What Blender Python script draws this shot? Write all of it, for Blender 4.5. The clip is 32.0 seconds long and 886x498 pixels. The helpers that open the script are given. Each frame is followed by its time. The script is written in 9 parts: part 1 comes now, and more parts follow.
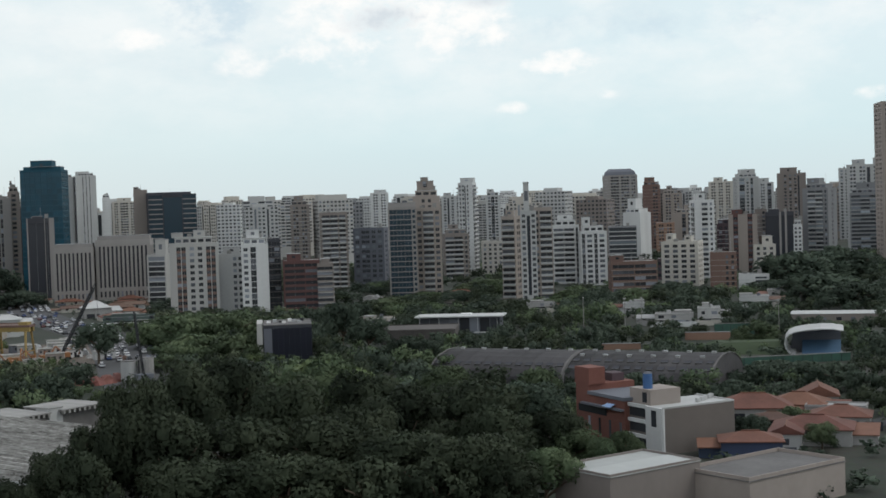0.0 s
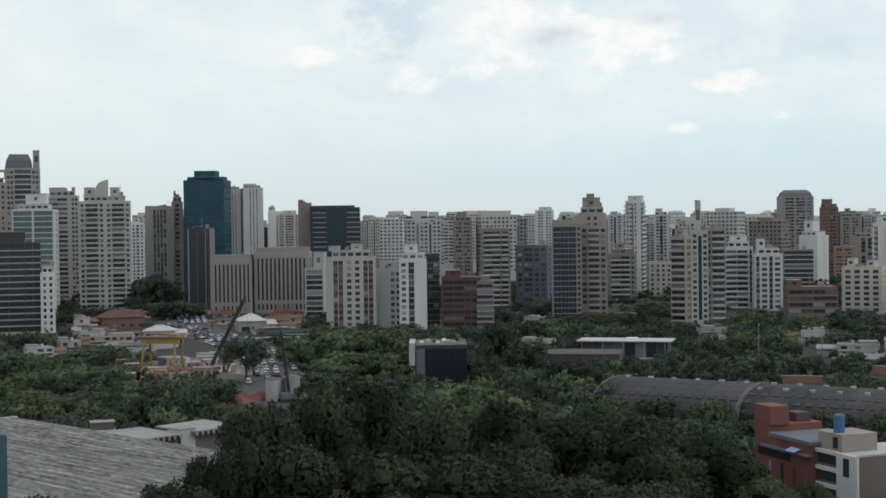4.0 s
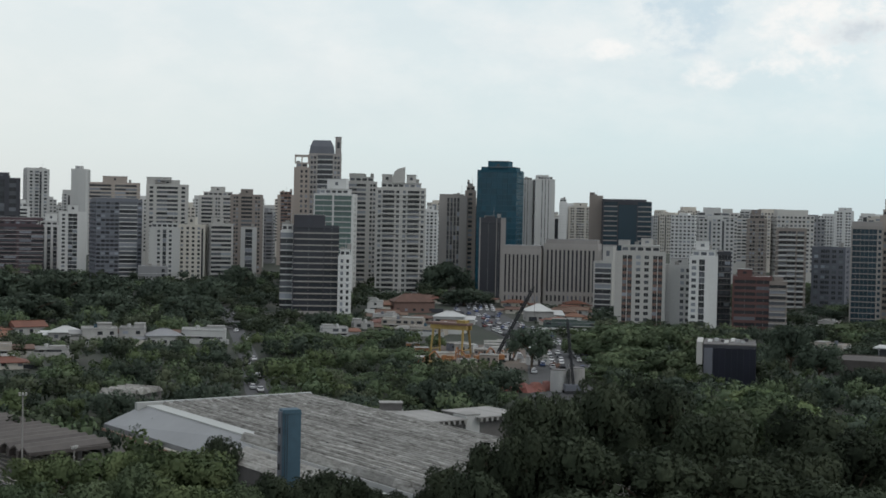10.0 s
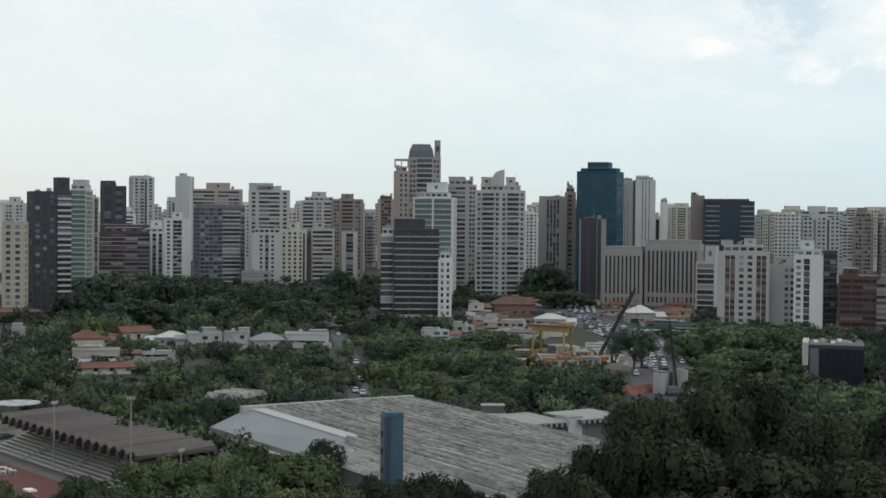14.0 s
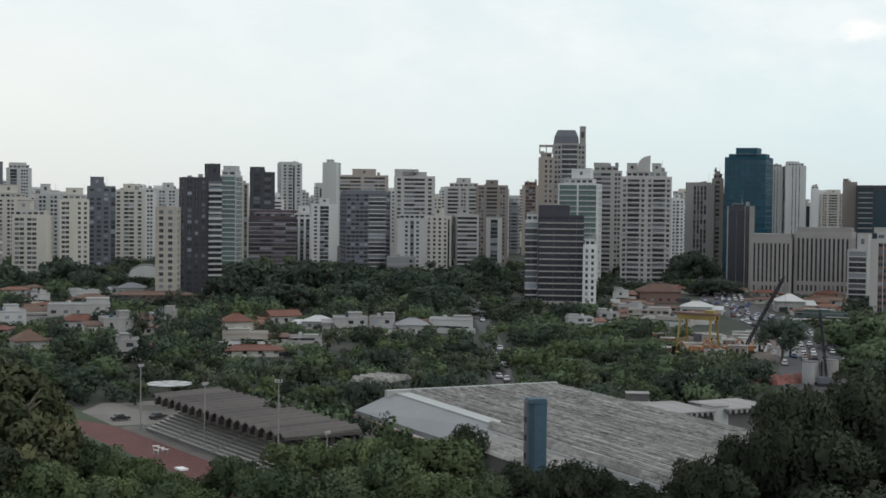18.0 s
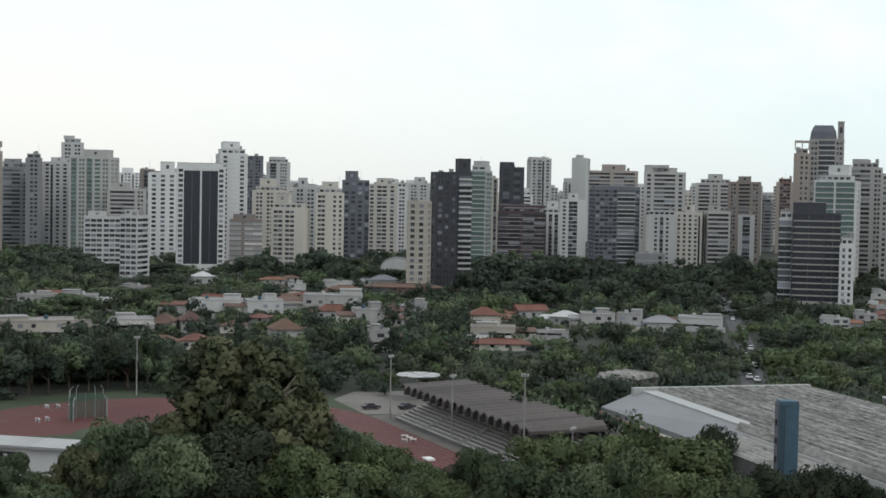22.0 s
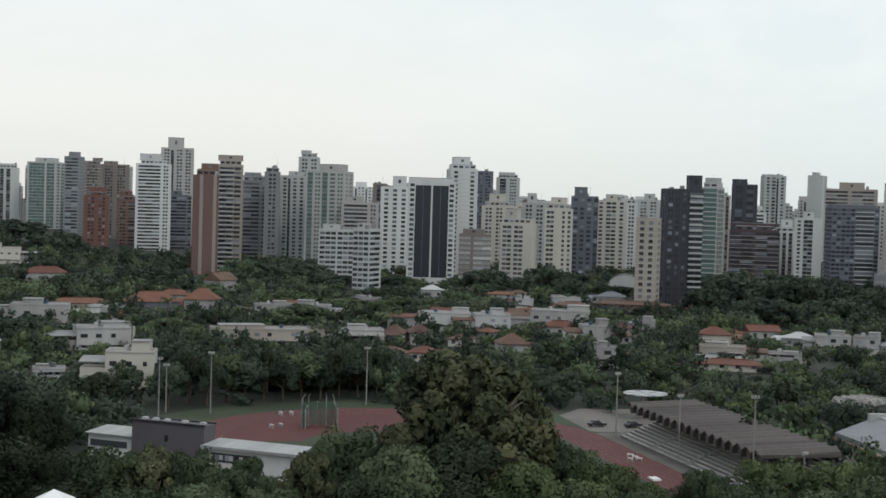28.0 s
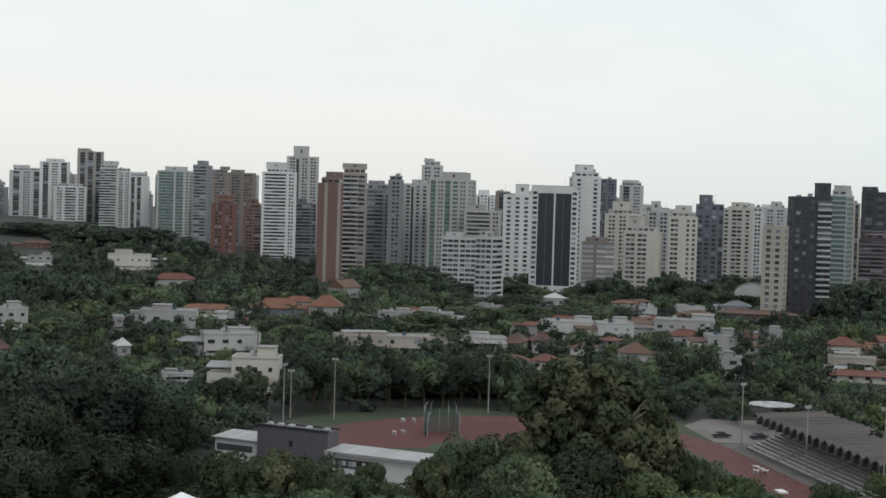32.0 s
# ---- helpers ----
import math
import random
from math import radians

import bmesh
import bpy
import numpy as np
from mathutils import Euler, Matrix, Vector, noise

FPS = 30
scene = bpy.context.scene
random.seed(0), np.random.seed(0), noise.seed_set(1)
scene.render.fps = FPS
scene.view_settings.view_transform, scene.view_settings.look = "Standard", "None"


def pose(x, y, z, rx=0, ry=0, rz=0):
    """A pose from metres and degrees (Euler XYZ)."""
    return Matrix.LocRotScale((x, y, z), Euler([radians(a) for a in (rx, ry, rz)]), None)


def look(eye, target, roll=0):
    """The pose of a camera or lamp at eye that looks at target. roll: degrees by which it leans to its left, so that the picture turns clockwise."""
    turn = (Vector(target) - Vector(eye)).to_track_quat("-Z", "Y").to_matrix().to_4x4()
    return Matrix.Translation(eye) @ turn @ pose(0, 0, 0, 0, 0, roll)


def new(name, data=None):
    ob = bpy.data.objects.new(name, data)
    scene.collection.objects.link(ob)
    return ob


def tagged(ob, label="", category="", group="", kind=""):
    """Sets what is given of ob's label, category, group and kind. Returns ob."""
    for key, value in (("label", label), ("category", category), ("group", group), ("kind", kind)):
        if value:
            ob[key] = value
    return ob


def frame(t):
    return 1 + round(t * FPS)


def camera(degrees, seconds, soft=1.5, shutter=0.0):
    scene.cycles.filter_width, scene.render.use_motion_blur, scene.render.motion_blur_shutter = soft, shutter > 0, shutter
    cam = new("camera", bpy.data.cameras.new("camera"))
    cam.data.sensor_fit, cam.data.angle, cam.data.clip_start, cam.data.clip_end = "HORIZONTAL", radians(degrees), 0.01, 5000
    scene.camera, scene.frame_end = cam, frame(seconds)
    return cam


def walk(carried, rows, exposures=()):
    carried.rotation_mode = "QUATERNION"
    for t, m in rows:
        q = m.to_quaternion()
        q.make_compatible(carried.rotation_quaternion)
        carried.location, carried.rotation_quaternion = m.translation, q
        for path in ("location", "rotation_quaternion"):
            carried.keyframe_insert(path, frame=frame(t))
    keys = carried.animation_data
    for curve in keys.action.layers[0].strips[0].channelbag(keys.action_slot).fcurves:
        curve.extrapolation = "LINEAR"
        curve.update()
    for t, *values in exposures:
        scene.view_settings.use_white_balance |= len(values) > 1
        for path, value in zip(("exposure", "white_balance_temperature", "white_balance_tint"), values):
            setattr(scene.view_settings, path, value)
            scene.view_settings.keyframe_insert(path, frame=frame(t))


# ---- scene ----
# The camera stands still on a high balcony and pans from east to west; in the first second it settles forward.
EYE = 50.0
cam = camera(34.07, 32.0, soft=1.65)
ROWS = [
    (0.00, -25.773, -1.874, 1.862, 28.0),
    (0.25, -25.741, -1.884, 1.777, 19.0),
    (0.50, -25.708, -1.893, 1.693, 10.5),
    (0.75, -25.598, -1.912, 1.655, 3.6),
    (1.00, -25.488, -1.932, 1.617, 0.0),
    (1.50, -24.718, -1.902, 1.562, 0.0),
    (2.00, -23.644, -1.844, 1.622, 0.0),
    (2.50, -22.326, -1.744, 1.415, 0.0),
    (3.00, -21.143, -1.448, 1.169, 0.0),
    (3.50, -20.164, -1.215, 0.960, 0.0),
    (5.50, -15.782, -0.527, -0.105, 0.0),
    (6.00, -14.389, -0.414, -0.365, 0.0),
    (6.50, -13.056, -0.318, -0.378, 0.0),
    (7.00, -11.796, -0.251, -0.497, 0.0),
    (7.50, -10.575, -0.183, -0.474, 0.0),
    (8.00, -9.681, -0.343, -0.689, 0.0),
    (8.50, -9.251, -0.556, -0.959, 0.0),
    (9.00, -8.904, -0.933, -1.334, 0.0),
    (9.50, -8.436, -1.175, -1.408, 0.0),
    (10.00, -7.721, -1.354, -1.224, 0.0),
    (10.50, -6.959, -1.494, -1.093, 0.0),
    (11.00, -6.327, -1.601, -1.101, 0.0),
    (11.50, -5.912, -1.606, -0.850, 0.0),
    (12.00, -5.536, -1.597, -0.492, 0.0),
    (12.50, -5.097, -1.519, -0.404, 0.0),
    (13.00, -4.670, -1.444, -0.541, 0.0),
    (13.50, -4.242, -1.405, -0.685, 0.0),
    (14.00, -3.773, -1.306, -0.499, 0.0),
    (14.50, -3.320, -1.351, -0.487, 0.0),
    (16.50, -0.686, -1.568, 0.057, 0.0),
    (17.00, 0.142, -1.588, -0.007, 0.0),
    (17.50, 0.995, -1.761, -0.402, 0.0),
    (18.00, 1.948, -1.911, -0.624, 0.0),
    (18.50, 3.118, -2.016, -0.691, 0.0),
    (19.00, 4.509, -2.146, -0.800, 0.0),
    (19.50, 5.713, -2.233, -1.129, 0.0),
    (20.00, 6.961, -2.355, -1.244, 0.0),
    (20.50, 8.086, -2.343, -1.316, 0.0),
    (21.00, 9.420, -2.285, -1.102, 0.0),
    (21.50, 10.670, -2.297, -1.136, 0.0),
    (22.00, 11.781, -2.239, -1.075, 0.0),
    (22.50, 12.891, -2.284, -1.229, 0.0),
    (23.00, 13.896, -2.202, -1.311, 0.0),
    (23.50, 14.830, -2.070, -1.493, 0.0),
    (24.00, 15.852, -1.890, -1.535, 0.0),
    (24.50, 16.855, -1.911, -1.740, 0.0),
    (25.00, 17.619, -1.856, -1.869, 0.0),
    (25.50, 18.188, -1.916, -2.024, 0.0),
    (27.50, 20.284, -1.824, -1.601, 0.0),
    (28.00, 20.833, -1.830, -1.667, 0.0),
    (28.50, 21.331, -1.841, -1.634, 0.0),
    (29.00, 21.682, -1.819, -1.590, 0.0),
    (29.50, 22.076, -1.720, -1.214, 0.0),
    (30.00, 22.727, -1.686, -1.215, 0.0),
    (30.50, 23.469, -1.697, -1.582, 0.0),
    (31.00, 24.250, -1.681, -1.619, 0.0),
    (31.50, 24.991, -1.651, -1.670, 0.0),
    (32.00, 25.688, -1.656, -1.677, 0.0),
]
walk(cam, [(t, pose(0, 0, EYE, 90 + pitch, roll, yaw) @ pose(0, 0, back)) for t, yaw, pitch, roll, back in ROWS],
     [(0, 0.0), (3.5, 0.0), (5.5, -0.22), (9.0, -0.2), (11.0, 0.0), (17.0, 0.0), (20.0, 0.12), (22.5, 0.18), (25.0, 0.02), (32.0, 0.0)])

# ---- world and sun: bright thin overcast with soft cloud puffs ----
SUN_ELEVATION, SUN_AZIMUTH = 50.0, -120.0
world = bpy.data.worlds.new("sky")
world.use_nodes = True
scene.world = world
wn, wl = world.node_tree.nodes, world.node_tree.links
wn.clear()
w_out = wn.new("ShaderNodeOutputWorld")
w_bg = wn.new("ShaderNodeBackground")
w_sky = wn.new("ShaderNodeTexSky")
w_sky.sky_type = "NISHITA"
w_sky.sun_disc = False
w_sky.sun_elevation = radians(SUN_ELEVATION)
w_sky.sun_rotation = radians(-SUN_AZIMUTH)
w_co = wn.new("ShaderNodeTexCoord")


def w_noise(scale, detail, stretch, rough=0.55):
    m = wn.new("ShaderNodeMapping")
    m.inputs["Scale"].default_value = (1, 1, stretch)
    n = wn.new("ShaderNodeTexNoise")
    n.inputs["Scale"].default_value, n.inputs["Detail"].default_value, n.inputs["Roughness"].default_value = scale, detail, rough
    wl.new(w_co.outputs["Generated"], m.inputs["Vector"])
    wl.new(m.outputs["Vector"], n.inputs["Vector"])
    return n.outputs["Fac"]


def w_ramp(fac, stops):
    r = wn.new("ShaderNodeValToRGB")
    e = r.color_ramp.elements
    while len(e) < len(stops):
        e.new(0.5)
    for k, (p, c) in zip(e, stops):
        k.position, k.color = p, (*c, 1)
    wl.new(fac, r.inputs["Fac"])
    return r.outputs["Color"]


def w_mix(fac, a, b):
    m = wn.new("ShaderNodeMix")
    m.data_type = "RGBA"
    for sock, v in ((m.inputs["Factor"], fac), (m.inputs["A"], a), (m.inputs["B"], b)):
        if isinstance(v, (int, float)):
            sock.default_value = v
        elif isinstance(v, tuple):
            sock.default_value = (*v, 1)
        else:
            wl.new(v, sock)
    return m.outputs["Result"]


w_scale = wn.new("ShaderNodeVectorMath")
w_scale.operation = "SCALE"
w_scale.inputs["Scale"].default_value = 0.09
wl.new(w_sky.outputs["Color"], w_scale.inputs[0])
w_xyz = wn.new("ShaderNodeSeparateXYZ")
wl.new(w_co.outputs["Generated"], w_xyz.inputs[0])
# the veil is bluer in the clearer east and milky in the west
east = w_ramp(w_xyz.outputs["Z"], [(0.0, (0.68, 0.79, 0.825)), (0.045, (0.69, 0.855, 0.895)), (0.10, (0.77, 0.90, 0.94)), (0.5, (0.72, 0.80, 0.88))])
west = w_ramp(w_xyz.outputs["Z"], [(0.0, (0.82, 0.83, 0.80)), (0.06, (0.91, 0.92, 0.885)), (0.14, (0.885, 0.935, 0.93)), (0.5, (0.74, 0.80, 0.87))])
w_side = wn.new("ShaderNodeMapRange")
w_side.inputs["From Min"].default_value, w_side.inputs["From Max"].default_value = -0.45, 0.42
wl.new(w_xyz.outputs["X"], w_side.inputs["Value"])
veil = w_mix(w_side.outputs["Result"], west, east)
thin = w_mix(0.93, w_scale.outputs["Vector"], veil)
# puffs gather higher up in the east
w_high = wn.new("ShaderNodeMapRange")
w_high.inputs["From Min"].default_value, w_high.inputs["From Max"].default_value = 0.03, 0.11
wl.new(w_xyz.outputs["Z"], w_high.inputs["Value"])


def w_times(p, q):
    k = wn.new("ShaderNodeMath")
    k.operation = "MULTIPLY"
    for s, v in zip(k.inputs, (p, q)):
        if isinstance(v, (int, float)):
            s.default_value = v
        else:
            wl.new(v, s)
    return k.outputs[0]


w_less = wn.new("ShaderNodeMapRange")
w_less.inputs["To Min"].default_value = 0.3
wl.new(w_side.outputs["Result"], w_less.inputs["Value"])
puffs = w_times(w_less.outputs["Result"], w_times(w_ramp(w_noise(10.0, 9, 2.0, 0.62), [(0.42, (0, 0, 0)), (0.64, (1, 1, 1))]), w_high.outputs["Result"]))
grey = w_times(w_times(w_ramp(w_noise(9.0, 5, 2.6, 0.55), [(0.50, (0, 0, 0)), (0.72, (1, 1, 1))]), w_high.outputs["Result"]), w_side.outputs["Result"])
cloudy = w_mix(w_times(puffs, 0.6), thin, (1.0, 1.0, 0.985))
sky_out = w_mix(w_times(grey, 0.22), cloudy, (0.60, 0.70, 0.77))
ragged = w_noise(38.0, 7, 1.5, 0.62)


def w_math(op, p, q, r=None):
    k = wn.new("ShaderNodeMath")
    k.operation = op
    for s, v in zip(k.inputs, (p, q) if r is None else (p, q, r)):
        if isinstance(v, (int, float)):
            s.default_value = v
        else:
            wl.new(v, s)
    return k.outputs[0]


def cloud(az, el, wide, high, soft_edge):
    """Mask of one ragged cloud of that half width and height, in degrees."""
    a, e = radians(az), radians(el)
    terms = []
    for axis, reach in (((math.cos(a), math.sin(a), 0), wide), ((math.sin(a) * math.sin(e), -math.cos(a) * math.sin(e), math.cos(e)), high)):
        d = wn.new("ShaderNodeVectorMath")
        d.operation = "DOT_PRODUCT"
        wl.new(w_co.outputs["Generated"], d.inputs[0])
        d.inputs[1].default_value = tuple(c / radians(reach) for c in axis)
        terms.append(w_math("POWER", d.outputs["Value"], 2.0))
    body = w_math("SUBTRACT", 1.0, w_math("ADD", terms[0], terms[1]))
    body = w_math("MULTIPLY_ADD", w_math("SUBTRACT", ragged, 0.5), 4.5, body)
    m = wn.new("ShaderNodeMapRange")
    m.interpolation_type = "SMOOTHSTEP"
    m.inputs["From Min"].default_value, m.inputs["From Max"].default_value = 0.0, soft_edge
    wl.new(body, m.inputs["Value"])
    return m.outputs["Result"]


BLUE_GAP, PUFF, UNDERSIDE = (0.60, 0.74, 0.83), (1.0, 1.0, 0.985), (0.66, 0.73, 0.785)
for tone, share, rows in ((BLUE_GAP, 0.8, ((-17.4, 8.2, 2.5, 2.2, 1.4), (-33.5, 6.6, 5.0, 0.7, 2.5))),
                          (PUFF, 1.0, ((-21.8, 7.6, 3.4, 2.0, 1.4), (-26.4, 7.0, 2.8, 1.6, 1.4), (-18.2, 5.7, 1.9, 0.8, 1.8), (-30.6, 5.3, 1.6, 0.6, 1.3), (-14.0, 6.5, 1.3, 0.55, 1.4), (-28.6, 3.6, 0.75, 0.28, 2.2), (-32.4, 4.0, 0.5, 0.25, 2.2), (-42.4, 3.6, 0.9, 0.3, 2.2))),
                          (UNDERSIDE, 0.9, ((-23.4, 7.2, 1.8, 0.7, 1.5), (-27.6, 7.9, 1.3, 0.45, 2.0)))):
    for row in rows:
        sky_out = w_mix(w_times(cloud(*row), share), sky_out, tone)
wl.new(sky_out, w_bg.inputs["Color"])
w_bg.inputs["Strength"].default_value = 1.0
wl.new(w_bg.outputs[0], w_out.inputs["Surface"])

sun = new("sun", bpy.data.lights.new("sun", "SUN"))
sun.data.energy, sun.data.angle, sun.data.color = 0.85, radians(14), (1.0, 0.95, 0.88)
sun_dir = Vector((-math.sin(radians(SUN_AZIMUTH)) * math.cos(radians(SUN_ELEVATION)), math.cos(radians(SUN_AZIMUTH)) * math.cos(radians(SUN_ELEVATION)), math.sin(radians(SUN_ELEVATION))))
sun.matrix_world = look(sun_dir * 500, (0, 0, 0))

# ---- materials ----
MATS = {}


def material(name, rgb, rough=0.85, metal=0.0, grain=3.0, stain=0.12, streak=False, spread=0.1, bump=0.0, coat=None):
    """Two scales of variation on a base colour, streaks of rain dirt where asked, and a shift from object to object."""
    if name in MATS:
        return MATS[name]
    m = bpy.data.materials.new(name)
    m.use_nodes = True
    n, l = m.node_tree.nodes, m.node_tree.links
    b = n["Principled BSDF"]
    b.inputs["Roughness"].default_value, b.inputs["Metallic"].default_value = rough, metal
    if coat is not None:
        b.inputs["Specular IOR Level"].default_value = coat
    co = n.new("ShaderNodeTexCoord")
    big, small = n.new("ShaderNodeTexNoise"), n.new("ShaderNodeTexNoise")
    mp = n.new("ShaderNodeMapping")
    mp.inputs["Scale"].default_value = (1, 1, 0.12 if streak else 1)
    l.new(co.outputs["Object"], mp.inputs["Vector"])
    l.new(mp.outputs["Vector"], big.inputs["Vector"])
    l.new(co.outputs["Object"], small.inputs["Vector"])
    big.inputs["Scale"].default_value, big.inputs["Detail"].default_value = grain * 0.12, 5
    small.inputs["Scale"].default_value, small.inputs["Detail"].default_value = grain, 4
    info = n.new("ShaderNodeObjectInfo")

    def math_node(op, a, c):
        k = n.new("ShaderNodeMath")
        k.operation = op
        for i, v in enumerate((a, c)):
            if isinstance(v, (int, float)):
                k.inputs[i].default_value = v
            else:
                l.new(v, k.inputs[i])
        return k.outputs[0]
    v = math_node("ADD", math_node("MULTIPLY", math_node("SUBTRACT", big.outputs["Fac"], 0.5), stain * 4), math_node("MULTIPLY", math_node("SUBTRACT", small.outputs["Fac"], 0.5), stain * 1.6))
    v = math_node("ADD", v, math_node("MULTIPLY", math_node("SUBTRACT", info.outputs["Random"], 0.5), spread * 2))
    v = math_node("ADD", v, 1.0)
    hsv = n.new("ShaderNodeHueSaturation")
    hsv.inputs["Color"].default_value = (*rgb, 1)
    l.new(v, hsv.inputs["Value"])
    l.new(math_node("ADD", math_node("MULTIPLY", math_node("SUBTRACT", info.outputs["Random"], 0.5), spread * 0.12), 0.5), hsv.inputs["Hue"])
    l.new(hsv.outputs["Color"], b.inputs["Base Color"])
    if bump:
        k = n.new("ShaderNodeBump")
        k.inputs["Strength"].default_value, k.inputs["Distance"].default_value = bump, 0.3
        l.new(small.outputs["Fac"], k.inputs["Height"])
        l.new(k.outputs["Normal"], b.inputs["Normal"])
    MATS[name] = m
    return m


WALLS = {"white": (0.54, 0.545, 0.54), "aged": (0.37, 0.365, 0.35), "pale": (0.40, 0.405, 0.40), "cream": (0.46, 0.435, 0.39), "sand": (0.33, 0.30, 0.262), "tan": (0.30, 0.262, 0.235),
         "brown": (0.20, 0.175, 0.16), "stone": (0.265, 0.25, 0.24), "grey": (0.20, 0.205, 0.215), "slate": (0.12, 0.128, 0.15), "black": (0.044, 0.046, 0.056), "maroon": (0.075, 0.05, 0.058),
         "red": (0.105, 0.052, 0.048), "rust": (0.155, 0.098, 0.082), "brick": (0.155, 0.078, 0.062), "orange": (0.27, 0.165, 0.12), "teal": (0.010, 0.064, 0.096)}
for wall_name, wall_rgb in WALLS.items():
    material(wall_name + "_render", wall_rgb, 0.88, grain=0.8, stain=0.10, streak=True, spread=0.07)


def glazing(name, rgb):
    """Panes: mostly dark, some with blinds or curtains behind, by window."""
    m = bpy.data.materials.new(name)
    m.use_nodes = True
    n, l = m.node_tree.nodes, m.node_tree.links
    b = n["Principled BSDF"]
    b.inputs["Roughness"].default_value, b.inputs["Specular IOR Level"].default_value = 0.22, 0.35
    geo, info, add, fr, r = n.new("ShaderNodeNewGeometry"), n.new("ShaderNodeObjectInfo"), n.new("ShaderNodeMath"), n.new("ShaderNodeMath"), n.new("ShaderNodeValToRGB")
    l.new(geo.outputs["Random Per Island"], add.inputs[0])
    l.new(info.outputs["Random"], add.inputs[1])
    fr.operation = "FRACT"
    l.new(add.outputs[0], fr.inputs[0])
    l.new(fr.outputs[0], r.inputs["Fac"])
    e = r.color_ramp.elements
    stops = ((0.0, 0.7), (0.55, 1.0), (0.72, 2.2), (0.88, 3.6), (1.0, 7.0)) if name[:4] not in ("teal", "slot", "gree", "navy") else ((0.0, 0.85), (0.5, 1.0), (0.7, 1.1), (0.9, 1.2), (1.0, 1.3))
    while len(e) < len(stops):
        e.new(0.5)
    for k, (p, g) in zip(e, stops):
        k.position, k.color = p, (*(min(0.6, c * g + 0.004 * g) for c in rgb), 1)
    l.new(r.outputs["Color"], b.inputs["Base Color"])
    MATS[name] = m


GLASSES = {"dark": (0.036, 0.039, 0.045), "glass": (0.05, 0.057, 0.065), "slot": (0.03, 0.033, 0.042), "teal": (0.010, 0.060, 0.092), "navy": (0.014, 0.034, 0.05), "green": (0.10, 0.15, 0.14), "white": (0.4, 0.41, 0.42)}
for pane_name, pane_rgb in GLASSES.items():
    glazing(pane_name + "_glazing", pane_rgb)
MARK = material("white_paint", (0.78, 0.78, 0.77), 0.6, stain=0.08)
ASPHALT = material("asphalt", (0.06, 0.06, 0.063), 0.9, grain=1.5, stain=0.15)
CONCRETE = material("concrete", (0.25, 0.245, 0.235), 0.9, grain=1.2, stain=0.2, streak=True)
DARK_CONCRETE = material("weathered_concrete", (0.115, 0.11, 0.108), 0.92, grain=1.2, stain=0.25)
ROOF_GREY = material("grey_roof_felt", (0.26, 0.26, 0.26), 0.92, grain=1.0, stain=0.2)
STEEL = material("galvanised_steel", (0.42, 0.43, 0.44), 0.5, 0.6, stain=0.1)
DARK_STEEL = material("dark_painted_steel", (0.03, 0.032, 0.036), 0.6, 0.2)
TRACK_RED = material("running_track_rubber", (0.095, 0.028, 0.025), 0.9, grain=0.6, stain=0.14)
GRASS = material("mown_grass", (0.036, 0.052, 0.025), 0.95, grain=0.5, stain=0.3)
EARTH = material("bare_earth", (0.10, 0.08, 0.065), 0.95, grain=0.7, stain=0.25)
TILE = material("clay_roof_tile", (0.138, 0.06, 0.041), 0.85, grain=2.0, stain=0.22, spread=0.2)
TILE_OLD = material("weathered_clay_tile", (0.105, 0.062, 0.046), 0.88, grain=2.0, stain=0.25, spread=0.2)
BARK = material("bark", (0.10, 0.075, 0.055), 0.95, grain=4, stain=0.2)


def ground_material():
    m = bpy.data.materials.new("town_ground")
    m.use_nodes = True
    n, l = m.node_tree.nodes, m.node_tree.links
    co, a, c, r = n.new("ShaderNodeTexCoord"), n.new("ShaderNodeTexNoise"), n.new("ShaderNodeTexNoise"), n.new("ShaderNodeValToRGB")
    a.inputs["Scale"].default_value, a.inputs["Detail"].default_value = 0.02, 6
    c.inputs["Scale"].default_value, c.inputs["Detail"].default_value = 0.6, 4
    l.new(co.outputs["Object"], a.inputs["Vector"])
    l.new(co.outputs["Object"], c.inputs["Vector"])
    e = r.color_ramp.elements
    e[0].position, e[0].color = 0.45, (0.022, 0.032, 0.017, 1)
    e[1].position, e[1].color = 0.75, (0.07, 0.065, 0.055, 1)
    mix = n.new("ShaderNodeMix")
    mix.data_type, mix.blend_type = "RGBA", "MULTIPLY"
    mix.inputs["Factor"].default_value = 0.6
    l.new(a.outputs["Fac"], r.inputs["Fac"])
    l.new(r.outputs["Color"], mix.inputs["A"])
    l.new(c.outputs["Color"], mix.inputs["B"])
    l.new(mix.outputs["Result"], n["Principled BSDF"].inputs["Base Color"])
    n["Principled BSDF"].inputs["Roughness"].default_value = 0.95
    return m


